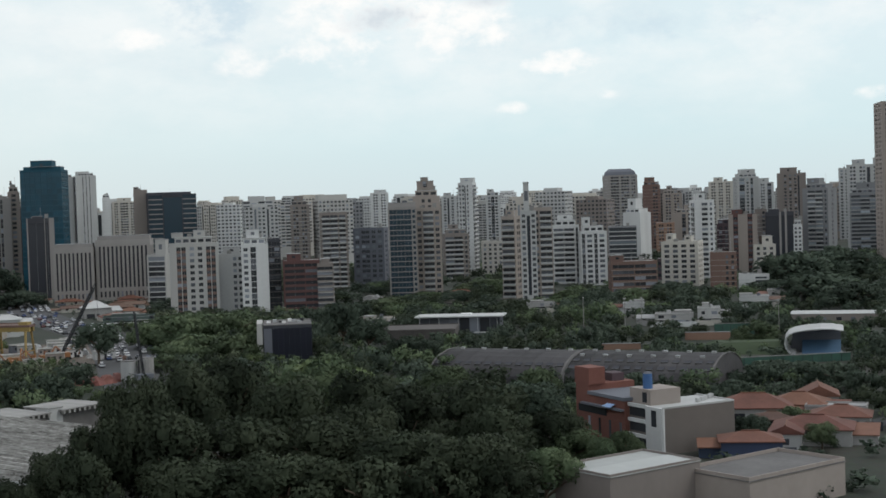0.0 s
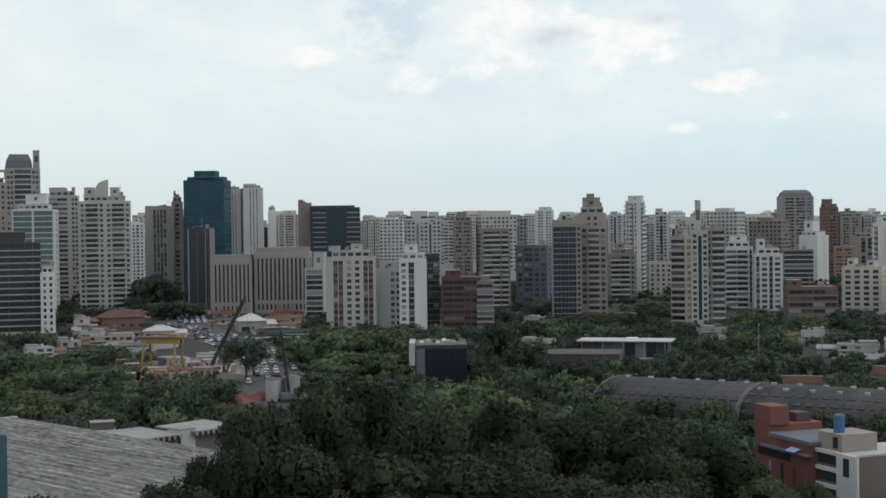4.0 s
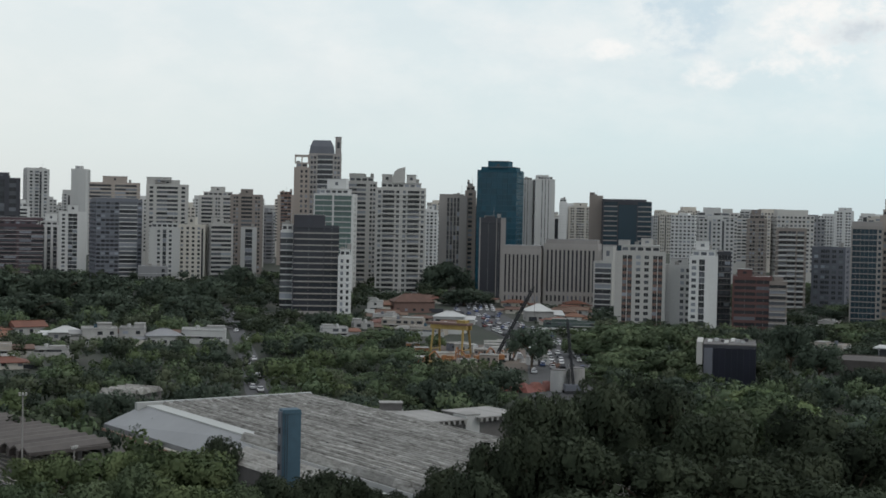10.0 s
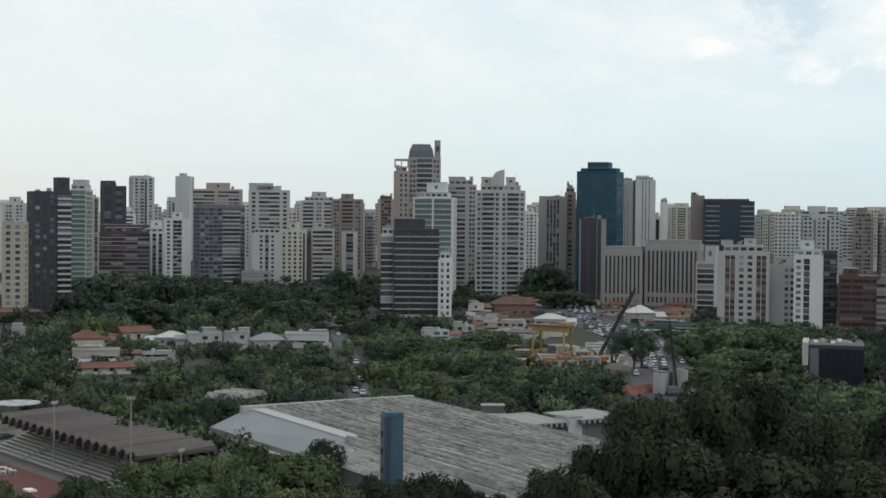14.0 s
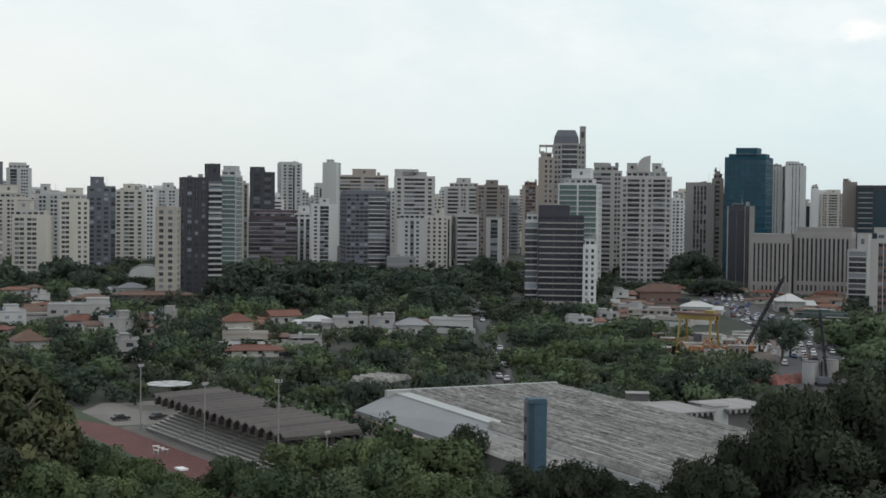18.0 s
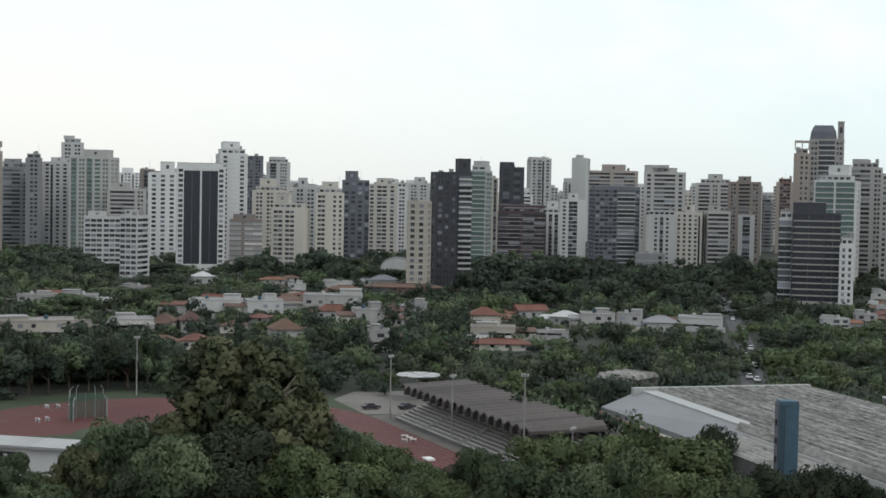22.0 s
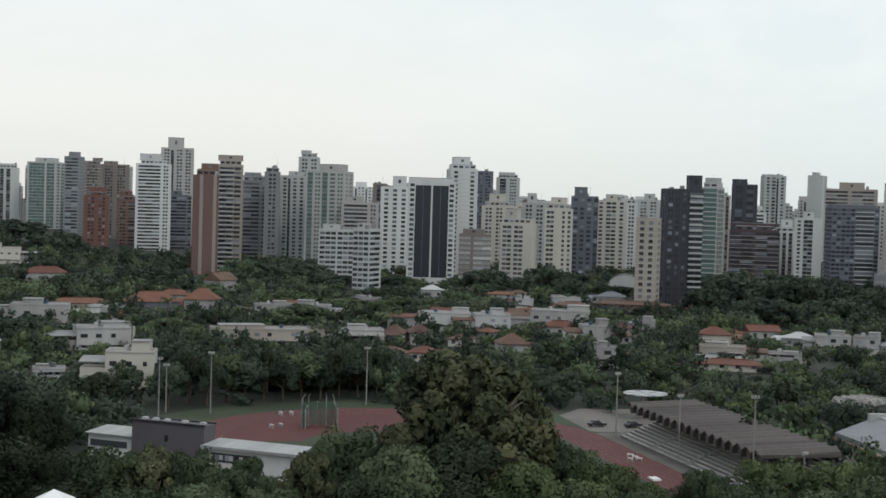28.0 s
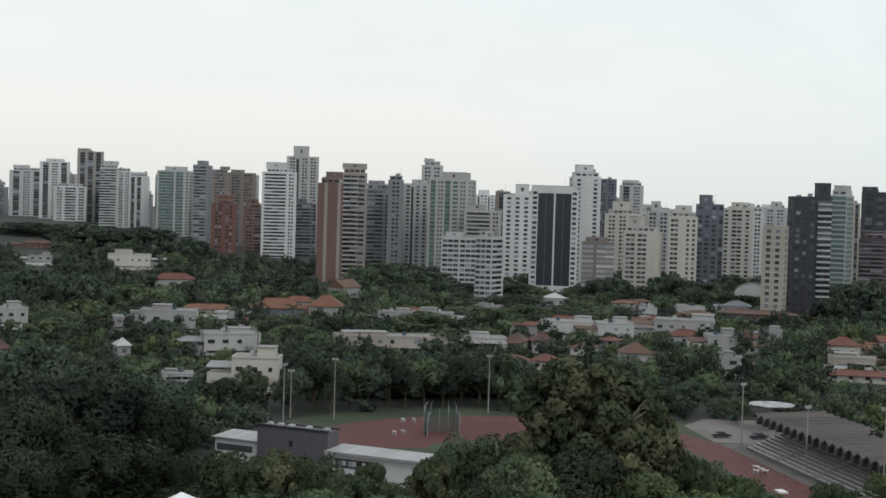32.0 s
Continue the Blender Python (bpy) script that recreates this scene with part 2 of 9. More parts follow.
def leaf_material(name, rgb, spread, warm=0.10, size=0.11):
    """Leaves: colour shifts from tree to tree and from spray to spray."""
    m = bpy.data.materials.new(name)
    m.use_nodes = True
    n, l = m.node_tree.nodes, m.node_tree.links
    b = n["Principled BSDF"]
    b.inputs["Roughness"].default_value = 0.7
    b.inputs["Specular IOR Level"].default_value = 0.12
    geo, info, hsv = n.new("ShaderNodeNewGeometry"), n.new("ShaderNodeObjectInfo"), n.new("ShaderNodeHueSaturation")
    hsv.inputs["Color"].default_value = (*rgb, 1)

    def line(src, gain, base):
        k = n.new("ShaderNodeMath")
        k.operation = "MULTIPLY_ADD"
        l.new(src, k.inputs[0])
        k.inputs[1].default_value, k.inputs[2].default_value = gain, base
        return k.outputs[0]
    add = n.new("ShaderNodeMath")
    l.new(line(geo.outputs["Random Per Island"], 0.16, 0.86), add.inputs[0])
    l.new(line(info.outputs["Random"], spread, -spread / 2), add.inputs[1])
    # patches of lighter and yellower growth
    patch, fine, both, whole = n.new("ShaderNodeTexNoise"), n.new("ShaderNodeTexNoise"), n.new("ShaderNodeMath"), n.new("ShaderNodeMath")
    patch.inputs["Scale"].default_value, patch.inputs["Detail"].default_value = size, 2
    l.new(geo.outputs["Position"], patch.inputs["Vector"])
    fine.inputs["Scale"].default_value, fine.inputs["Detail"].default_value = 1.1, 4
    l.new(geo.outputs["Position"], fine.inputs["Vector"])
    l.new(add.outputs[0], both.inputs[0])
    l.new(line(patch.outputs["Fac"], 1.9, -0.95), both.inputs[1])
    l.new(both.outputs[0], whole.inputs[0])
    l.new(line(fine.outputs["Fac"], 0.8, -0.4), whole.inputs[1])
    l.new(whole.outputs[0], hsv.inputs["Value"])
    relief = n.new("ShaderNodeBump")
    relief.inputs["Strength"].default_value, relief.inputs["Distance"].default_value = 0.3, 0.35
    l.new(fine.outputs["Fac"], relief.inputs["Height"])
    l.new(relief.outputs["Normal"], b.inputs["Normal"])
    l.new(line(patch.outputs["Fac"], -warm, 0.5 + warm / 2), hsv.inputs["Hue"])
    l.new(hsv.outputs["Color"], b.inputs["Base Color"])
    # leaves let part of the light through
    through_leaf, blend, out = n.new("ShaderNodeBsdfTranslucent"), n.new("ShaderNodeMixShader"), n["Material Output"]
    l.new(hsv.outputs["Color"], through_leaf.inputs["Color"])
    blend.inputs["Fac"].default_value = 0.26
    l.new(b.outputs["BSDF"], blend.inputs[1])
    l.new(through_leaf.outputs["BSDF"], blend.inputs[2])
    l.new(blend.outputs["Shader"], out.inputs["Surface"])
    MATS[name] = m
    return m


LEAF = leaf_material("broad_leaves", (0.098, 0.132, 0.074), 0.5)
LEAF_DARK = leaf_material("dark_leaves", (0.070, 0.094, 0.069), 0.4)
LEAF_LIGHT = leaf_material("young_leaves", (0.118, 0.156, 0.075), 0.5)
LEAF_OLIVE = leaf_material("olive_leaves", (0.104, 0.124, 0.079), 0.4)

# ---- mesh helpers ----
BOX_FACES = ((0, 3, 2, 1), (4, 5, 6, 7), (0, 1, 5, 4), (1, 2, 6, 5), (2, 3, 7, 6), (3, 0, 4, 7))


class Solid:
    """Gathers boxes, prisms and sheets, each with a material, into one mesh."""

    def __init__(self):
        self.v, self.f, self.m, self.mats = [], [], [], []

    def slot(self, mat):
        if mat not in self.mats:
            self.mats.append(mat)
        return self.mats.index(mat)

    def box(self, x0, x1, y0, y1, z0, z1, mat, turn=None):
        return self.hexa([(x0, y0, z0), (x1, y0, z0), (x1, y1, z0), (x0, y1, z0), (x0, y0, z1), (x1, y0, z1), (x1, y1, z1), (x0, y1, z1)], mat, turn)

    def hexa(self, pts, mat, turn=None):
        k, s = len(self.v), self.slot(mat)
        self.v += [tuple(turn @ Vector(p)) if turn else p for p in pts]
        for f in BOX_FACES:
            self.f.append(tuple(k + i for i in f))
            self.m.append(s)
        return self

    def pane(self, w, h, mat, turn):
        """One upright glass face that looks along local y."""
        k, s = len(self.v), self.slot(mat)
        self.v += [tuple(turn @ Vector(q)) for q in ((w / 2, 0, -h / 2), (-w / 2, 0, -h / 2), (-w / 2, 0, h / 2), (w / 2, 0, h / 2))]
        self.f.append((k, k + 1, k + 2, k + 3))
        self.m.append(s)
        return self

    def beam(self, a, b, r, mat, sides=6, r2=None):
        """A round bar from a to b that may taper."""
        a, b = Vector(a), Vector(b)
        q = (b - a).to_track_quat("Z", "Y")
        k, s = len(self.v), self.slot(mat)
        for p, rad in ((a, r), (b, r if r2 is None else r2)):
            for i in range(sides):
                w = 2 * math.pi * i / sides
                self.v.append(tuple(p + q @ Vector((rad * math.cos(w), rad * math.sin(w), 0))))
        for i in range(sides):
            j = (i + 1) % sides
            self.f.append((k + i, k + j, k + sides + j, k + sides + i))
            self.m.append(s)
        for f in (tuple(k + i for i in reversed(range(sides))), tuple(k + sides + i for i in range(sides))):
            self.f.append(f)
            self.m.append(s)
        return self

    def prism(self, outline, y0, y1, mat, turn=None):
        """An outline of (x, z) drawn out along y."""
        k, s, n = len(self.v), self.slot(mat), len(outline)
        for y in (y0, y1):
            self.v += [tuple(turn @ Vector((x, y, z))) if turn else (x, y, z) for x, z in outline]
        for i in range(n):
            j = (i + 1) % n
            self.f.append((k + i, k + j, k + n + j, k + n + i))
            self.m.append(s)
        self.f += [tuple(k + i for i in reversed(range(n))), tuple(k + n + i for i in range(n))]
        self.m += [s, s]
        return self

    def mesh(self, name):
        me = bpy.data.meshes.new(name)
        me.from_pydata(self.v, [], self.f)
        for mat in self.mats:
            me.materials.append(mat)
        me.polygons.foreach_set("material_index", self.m)
        me.update()
        return me


def part(name, solid, parent, label="", at=None, kind=""):
    """Links a Solid (or a mesh) as one mesh under a thing or a part."""
    ob = new(name, solid.mesh(name) if isinstance(solid, Solid) else solid)
    ob.parent = parent
    if at is not None:
        ob.matrix_basis = at
    if label or kind:
        tagged(ob, label, kind=kind)
    return ob


def thing(name, x, y, z, rot, label, category, group="", kind=""):
    ob = new(name)
    ob.empty_display_size = 0.5
    ob.matrix_basis = pose(x, y, z, 0, 0, rot)
    return tagged(ob, label, category, group, kind)


def soft_step(a, b, x):
    x = min(1.0, max(0.0, (x - a) / (b - a)))
    return x * x * (3 - 2 * x)


def land(x, y):
    """Height of the ground: flat, rising to a hill in the far west."""
    d = math.hypot(x, y)
    return 24.0 * soft_step(31, 42, math.degrees(math.atan2(-x, y))) * soft_step(800, 1350, d) if y > 0 else 0.0


def polar(az, d):
    return -math.sin(radians(az)) * d, math.cos(radians(az)) * d

# ---- ground ----
ground = Solid()
ring = [0.0, 120, 180, 240, 300, 360, 420, 500, 600, 700, 800, 900, 1000, 1100, 1200, 1350, 1500, 2000, 3000, 4800]
SPOKES = 96
for gi, gr in enumerate(ring):
    for gj in range(SPOKES):
        gx, gy = polar(360.0 * gj / SPOKES, gr)
        ground.v.append((gx, gy, land(gx, gy)))
for gi in range(len(ring) - 1):
    for gj in range(SPOKES):
        gk = (gj + 1) % SPOKES
        ground.f.append((gi * SPOKES + gj, gi * SPOKES + gk, (gi + 1) * SPOKES + gk, (gi + 1) * SPOKES + gj)[::-1])
        ground.m.append(0)
ground.mats = [ground_material()]
tagged(new("ground", ground.mesh("ground")), "dark green and brown town ground reaching the horizon", "ground", kind="structure")

# ---- towers of the skyline ----
THICK = 0.4


def bays_of(text):
    """'b1w2' -> [('b', 1.0), ('w', 2.0)]: letters name the bay, numbers its share of the width."""
    out, i = [], 0
    while i < len(text):
        j = i + 1
        while j < len(text) and text[j] in "0123456789.":
            j += 1
        out.append((text[i], max(0.15, float(text[i + 1:j] or 1))))
        i = j
    return out


# share of the bay's width and of the storey's height that the opening takes
OPENING = {"w": (0.7, 0.56), "W": (0.88, 0.58), "h": (1.0, 0.56), "s": (0.9, 0.9), "g": (0.97, 0.84), "l": (0.94, 0.74), "x": (1.0, 0.78), "n": (0.84, 0.56)}


def facade(body, width, height, n, text, wall, accent, turn, ledge=False):
    """Adds piers and spandrels to body; returns the openings (u, z, w, h) and the balconies (u, z, w)."""
    bays = []
    raw = [(k, s * 0.5 if k == "b" and s < 2 else s) for k, s in bays_of(text)]
    total = sum(b for _, b in raw)
    for k, s in raw:
        wide = width * s / total
        cols = max(1, round(wide / {"w": 2.7, "W": 3.3, "g": 3.6, "h": 7.0, "l": 6.0, "n": 2.6}.get(k, 99)))
        bays += [(k, s / cols)] * cols
    base, top = 0.6, 1.4
    fh = (height - base - top) / n
    u = -width / 2
    panes, balconies = [], []
    for kind, share in reversed(bays):
        w = width * share / total
        mat = accent if kind == "k" else wall
        if kind in "bk":
            body.box(u, u + w, -THICK, 0.12 if kind == "k" else 0, 0, height, mat, turn)
        elif kind == "S":
            body.box(u, u + w, -THICK, 0, 0, base + fh, mat, turn)
            body.box(u, u + w, -THICK, 0, height - top - 0.4 * fh, height, mat, turn)
            panes.append((u + w / 2, (base + fh + height - top - 0.4 * fh) / 2, w, height - top - base - 1.4 * fh + 0.001))
        elif kind == "f":
            k = max(3, int(w / 2.2))
            for i in range(k + 1):
                c = u + w * i / k
                body.box(c - 0.62, c + 0.62, -THICK, 0.5, 0, height, wall, turn)
            body.box(u, u + w, -THICK, 0.1, 0, height * 0.1, wall, turn)
            body.box(u, u + w, -THICK, 0.3, height * 0.19, height * 0.25, wall, turn)
            body.box(u, u + w, -THICK, 0.55, height * 0.9, height, wall, turn)
            panes += [(u + w * (i + 0.5) / k, height * 0.575, w / k - 1.2, height * 0.65) for i in range(k)]
            panes += [(u + w * (i + 0.5) / k, height * 0.145, w / k - 1.2, height * 0.09) for i in range(k)]
        else:
            ow, oh = OPENING[kind]
            side = w * (1 - ow) / 2
            if side > 0.02:
                body.box(u, u + side, -THICK, 0, 0, height, mat, turn)
                body.box(u + w - side, u + w, -THICK, 0, 0, height, mat, turn)
            low = (0.12 if kind in "lsg" else 0.32) * fh
            z = 0.0
            skin = accent if kind == "x" else MATS["rust_render"] if kind == "n" else mat
            for i in range(n):
                z0 = base + fh * i + low
                body.box(u + side, u + w - side, -THICK, {"h": 0.1, "x": 0.35}.get(kind, 0.0), z, z0, skin, turn)
                panes.append((u + w / 2, z0 + oh * fh / 2, w - 2 * side, oh * fh))
                z = z0 + oh * fh
                if kind == "l":
                    balconies.append((u + w / 2, base + fh * i, w - 2 * side))
            body.box(u + side, u + w - side, -THICK, 0, z, height, mat, turn)
        u += w
    if ledge:
        for i in range(n):
            body.box(-width / 2, width / 2, 0.0, 0.14, base + fh * i - 0.12, base + fh * i + 0.1, accent, turn)
    return panes, balconies


def pane_mesh(w, h, mat, bars):
    s = Solid().box(-w / 2, w / 2, -0.03, 0.03, -h / 2, h / 2, mat)
    if bars:
        s.box(-0.05, 0.05, 0.03, 0.09, -h / 2, h / 2, MATS["grey_render"])
    return s.mesh("window")


def balcony_mesh(w, wall):
    s = Solid().box(-w / 2, w / 2, 0, 1.25, 0, 0.18, wall)
    s.box(-w / 2, w / 2, 1.13, 1.25, 0.18, 1.05, wall)
    s.box(-w / 2, -w / 2 + 0.1, 0, 1.13, 0.18, 1.05, wall).box(w / 2 - 0.1, w / 2, 0, 1.13, 0.18, 1.05, wall)
    return s.mesh("balcony")


def tower(x, y, rot, w, dep, h, wall_name, glass_name, front, side, n, roof_text, near, label):
    """An apartment or office tower: cores, piers, spandrels, windows, balconies, roof and roof houses."""
    wall, glass = MATS[wall_name + "_render"], MATS[glass_name + "_glazing"]
    accent = MATS["white_render"] if wall_name in ("red", "maroon") else MATS["pale_render"]
    if wall_name in ("red", "black", "rust"):
        accent = MATS["tan_render" if wall_name != "black" else "stone_render"]
    low = n <= 4
    ledge = (int(x * 7 + y * 3) % 2 == 0) and not any(k in front for k in "gsfSx")
    if "white balcony" in label and "h" in front:
        ledge = True
    # every tower is cut a little differently: dark panes painting shadow slots, deeper bays, set back top storeys
    cut = int(abs(x) * 3 + y * 11)
    if not low and not near and front.count("w") > 2 and cut % 2:
        at = [i for i, k in enumerate(front) if k == "b" and i > 0][cut % max(1, front.count("b") - 1)]
        front = front[:at] + "b.4S.5" + front[at:]
    if not low and not near and front.count("w") > 2 and cut % 3 == 1 and "l" not in front:
        at = front.index("w", len(front) // 3)
        front = front[:at] + "l" + front[at + 1:]
    full, stepped = h, n > 9 and cut % 5 < 3 and wall_name not in ("teal", "black", "sand", "slate") and not any(k in front for k in "gSf")
    if stepped:
        h, n = h - 3.1, n - 1
    root = thing("low_building" if low else "apartment_tower", x, y, land(x, y), rot, label, "building" if low else "tower", "towers of the skyline")
    body = Solid()
    body.box(-w / 2 + THICK, w / 2 - THICK, -dep / 2 + THICK, dep / 2 - THICK, 0, h - 0.5, MATS["black_render"])
    rest, rest_slabs = Solid(), Solid()
    meshes, slabs = {}, {}
    for i, (face_w, out, text) in enumerate(((w, dep / 2, front), (dep, w / 2, side), (w, dep / 2, side), (dep, w / 2, side))):
        turn = pose(0, 0, 0, 0, 0, (180, 270, 0, 90)[i]) @ pose(0, out, 0)
        span = face_w - (0 if i % 2 == 0 else 2 * THICK)
        panes, balconies = facade(body, span, h, n, text, wall, accent, turn, ledge and i < 2)
        for u, z, pw, ph in panes:
            m = turn @ pose(u, -0.22, z)
            if near and i == 0:
                key = (round(pw, 2), round(ph, 2))
                if key not in meshes:
                    meshes[key] = pane_mesh(*key, MATS["slot_glazing"] if ph > 8 and glass_name == "dark" else glass, pw > 1.6)
                part("window", meshes[key], root, at=m)
            else:
                rest.pane(pw, ph, MATS["slot_glazing"] if ph > 8 and glass_name == "dark" else glass, m)
        for u, z, bw in balconies:
            m = turn @ pose(u, 0, z)
            pale = MATS["pale_render"] if wall_name in ("black", "grey", "tan", "brown", "red") else wall
            if near and i == 0:
                key = round(bw, 2)
                if key not in slabs:
                    slabs[key] = balcony_mesh(key, pale)
                part("balcony", slabs[key], root, at=m)
            else:
                rest_slabs.box(-bw / 2, bw / 2, 0, 1.25, 0, 0.18, pale, m).box(-bw / 2, bw / 2, 1.13, 1.25, 0.18, 1.05, pale, m)
    part("wall", body, root)
    if rest.v:
        part("glazing", rest, root, kind="stuff")
    if rest_slabs.v:
        part("balcony_tier", rest_slabs, root, kind="stuff")
    roof = Solid().box(-w / 2 + THICK, w / 2 - THICK, -dep / 2 + THICK, dep / 2 - THICK, h - 0.5, h - 0.3, ROOF_GREY)
    part("roof", roof, root)
    if stepped:
        side_w, side_d = w * (0.36 + 0.02 * (cut % 4)), dep * 0.4
        top = Solid().box(-side_w, side_w, -side_d, side_d, h - 0.3, full - 0.25, wall)
        top.box(-side_w - 0.3, side_w + 0.3, -side_d - 0.3, side_d + 0.3, full - 0.25, full, accent)
        part("penthouse", top, root)
        band = Solid()
        count = max(2, int(side_w * 2 / 3.4))
        for i in range(count):
            u = -side_w + side_w * 2 * (i + 0.5) / count
            band.pane(side_w * 2 / count * 0.72, 1.5, MATS["dark_glazing"], pose(0, 0, 0, 0, 0, 180) @ pose(u, side_d + 0.04, h + 1.3))
        part("glazing", band, root, kind="stuff")
        h = full
    for piece in [p for p in roof_text.split(",") if p]:
        span, tall = piece[1:].split(":")
        a, b = (float(q) for q in span.split("-"))
        tall = float(tall)
        # shares run from the left of the front as one faces it
        x0, x1 = w / 2 - w * b + 0.2, w / 2 - w * a - 0.2
        if piece[0] == "c":
            # dark sloped crown
            s = Solid()
            for q0, q1, z0, z1 in ((0.0, 0.04, 0.0, 0.55), (0.04, 0.16, 0.55, 1.0)):
                e0, e1 = (x1 - x0) * q0, (x1 - x0) * q1
                s.hexa([(-x1 + e0, -dep * 0.45 + e0, h + tall * z0 - 0.3), (-x0 - e0, -dep * 0.45 + e0, h + tall * z0 - 0.3), (-x0 - e0, dep * 0.45 - e0, h + tall * z0 - 0.3), (-x1 + e0, dep * 0.45 - e0, h + tall * z0 - 0.3),
                        (-x1 + e1, -dep * 0.45 + e1, h + tall * z1 - 0.3), (-x0 - e1, -dep * 0.45 + e1, h + tall * z1 - 0.3), (-x0 - e1, dep * 0.45 - e1, h + tall * z1 - 0.3), (-x1 + e1, dep * 0.45 - e1, h + tall * z1 - 0.3)], MATS["slate_render"])
            part("crown", s, root, "dark sloped roof crown")
            continue
        if piece[0] == "o":
            s = Solid()
            for q in (0, 0.5, 1):
                for yy in (-dep * 0.4, dep * 0.4):
                    px = -x1 + (x1 - x0) * q
                    s.box(px - 0.35, px + 0.35, yy - 0.35, yy + 0.35, h - 0.3, h + tall, wall)
            for yy in (-dep * 0.4, dep * 0.4):
                s.box(-x1 - 0.35, -x0 + 0.35, yy - 0.36, yy + 0.36, h + tall - 0.9, h + tall, wall)
            s.box(-x1 - 0.35, -x1 + 0.35, -dep * 0.4 + 0.36, dep * 0.4 - 0.36, h + tall - 0.9, h + tall, wall)
            part("open_frame", s, root, "open concrete frame on the roof")
            continue
        if piece[0] == "q":
            # crest that sweeps up like a quarter wheel
            outline = [(-x0, h - 0.3), (-x0, h + tall)] + [(-x0 - (x1 - x0) * i / 6, h + tall * (0.3 + 0.7 * math.sqrt(1 - (i / 6) ** 2)) - 0.3) for i in range(1, 7)] + [(-x1, h - 0.3)]
            part("crest", Solid().prism(outline, -dep * 0.42, -dep * 0.42 + 1.2, wall), root, "curved crest wall")
            continue
        if piece[0] == "d":
            # low dome of stepped rings
            s = Solid()
            for i in range(6):
                a0, a1 = math.pi / 2 * i / 6, math.pi / 2 * (i + 1) / 6
                s.beam(((-x1 - x0) / 2, 0, h - 0.3 + tall * math.sin(a0)), ((-x1 - x0) / 2, 0, h - 0.3 + tall * math.sin(a1)), (x1 - x0) / 2 * math.cos(a0), MATS["grey_render"], 14, (x1 - x0) / 2 * math.cos(a1) + 0.05)
            part("dome", s, root, "grey stepped roof dome")
            continue
        house = Solid().box(-x1, -x0, -dep * 0.3, dep * 0.3, h - 0.3, h + tall, wall)
        house.box(-x1 - 0.15, -x0 + 0.15, -dep * 0.3 - 0.15, dep * 0.3 + 0.15, h + tall, h + tall + 0.25, ROOF_GREY)
        if tall > 2.5:
            house.box((-x1 - x0) / 2 - 0.9, (-x1 - x0) / 2 + 0.9, -dep * 0.3 - 0.06, -dep * 0.3, h + tall * 0.35, h + tall * 0.7, MATS["dark_glazing"])
        part("roof_house", house, root)
    for k in range(3):
        q = (int(x * 13 + y * 5) * (k + 3) * 7919 % 97) / 97
        rx, ry = (q - 0.5) * w * 0.7, (q * 7 % 1 - 0.5) * dep * 0.5
        if k < 2:
            part("roof_tank", Solid().box(rx - 1.1, rx + 1.1, ry - 0.9, ry + 0.9, h - 0.3, h + 0.7 + 2 * q, CONCRETE), root)
        elif q > 0.45:
            part("antenna", Solid().beam((rx, ry, h - 0.3), (rx, ry, h + 4 + 4 * q), 0.12, STEEL, 4, 0.05), root)
    return root


tower(709.2, 732.9, -32.1, 37.8, 29.1, 109.4, "tan", "dark", "b1w2b1l3b1w2b1", "b1w1b1w1b1", 35, "p.2-.8:5", 0,
      "tall tan apartment tower with stacked balconies")
tower(850.0, 921.0, -42.7, 42.5, 30.3, 70.9, "pale", "dark", "b1w1b1w1b1w1b1l2b1", "b1w1b1w1b1", 22, "p.1-.35:4,p.5-.85:5", 0,
      "pale grey apartment tower with a flat stepped roof")
tower(989.9, 1115.9, -41.6, 10.9, 28.8, 71.3, "pale", "dark", "b1w1b1w1b1", "b1w1b1", 22, "", 0,
      "slim pale grey apartment tower in the second row")
tower(782.8, 856.6, -42.4, 23.1, 23.0, 50.2, "grey", "glass", "b1h9b1", "b1w1b1", 16, "p.2-1:5", 0,
      "grey apartment block with white balcony bands")
tower(788.5, 839.4, -43.2, 8.3, 20.3, 33.6, "maroon", "dark", "b1", "b1w1b1", 10, "", 0,
      "dark maroon blank side wall of an apartment block")
tower(700.2, 812.8, -54.7, 18.5, 25.9, 55.1, "grey", "glass", "b2l6b1w1b1", "b2w1b2", 17, "p.1-.6:4", 0,
      "grey apartment tower with wide dark balcony bands")
tower(637.5, 762.2, -39.9, 5.8, 15.3, 30.6, "white", "dark", "b1w2b1w2b1", "b1w1b1", 10, "", 0,
      "slim white apartment tower with dark windows")
tower(891.3, 1077.4, -39.6, 26.9, 33.8, 67.5, "brown", "dark", "b2w1b1w1b1w1b2", "b1w1b1", 21, "p.1-.7:5", 0,
      "brown apartment tower with a flat top")
tower(661.8, 811.6, -39.2, 19.9, 20.7, 35.8, "black", "dark", "S4k.6S1k.6S2", "S1", 10, "p.1-.5:2", 0,
      "black glass office block with grey vertical ribs")
tower(664.4, 836.0, -38.5, 8.6, 18.8, 37.9, "brown", "dark", "b2w1b1", "b1", 12, "", 0,
      "brown blank slab wall beside a black office block")
tower(944.9, 1189.1, -38.5, 22.3, 32.0, 60.3, "pale", "dark", "b1w1b1w1b1s1b1", "b1w1b1", 19, "p.3-.8:4", 0,
      "pale grey apartment tower in the second row")
tower(871.8, 1122.8, -27.8, 20.0, 31.2, 68.6, "pale", "glass", "b1s2b1w1b1s1b2", "b1w1b1", 21, "p.2-.9:4", 0,
      "pale grey tower with vertical glass strips")
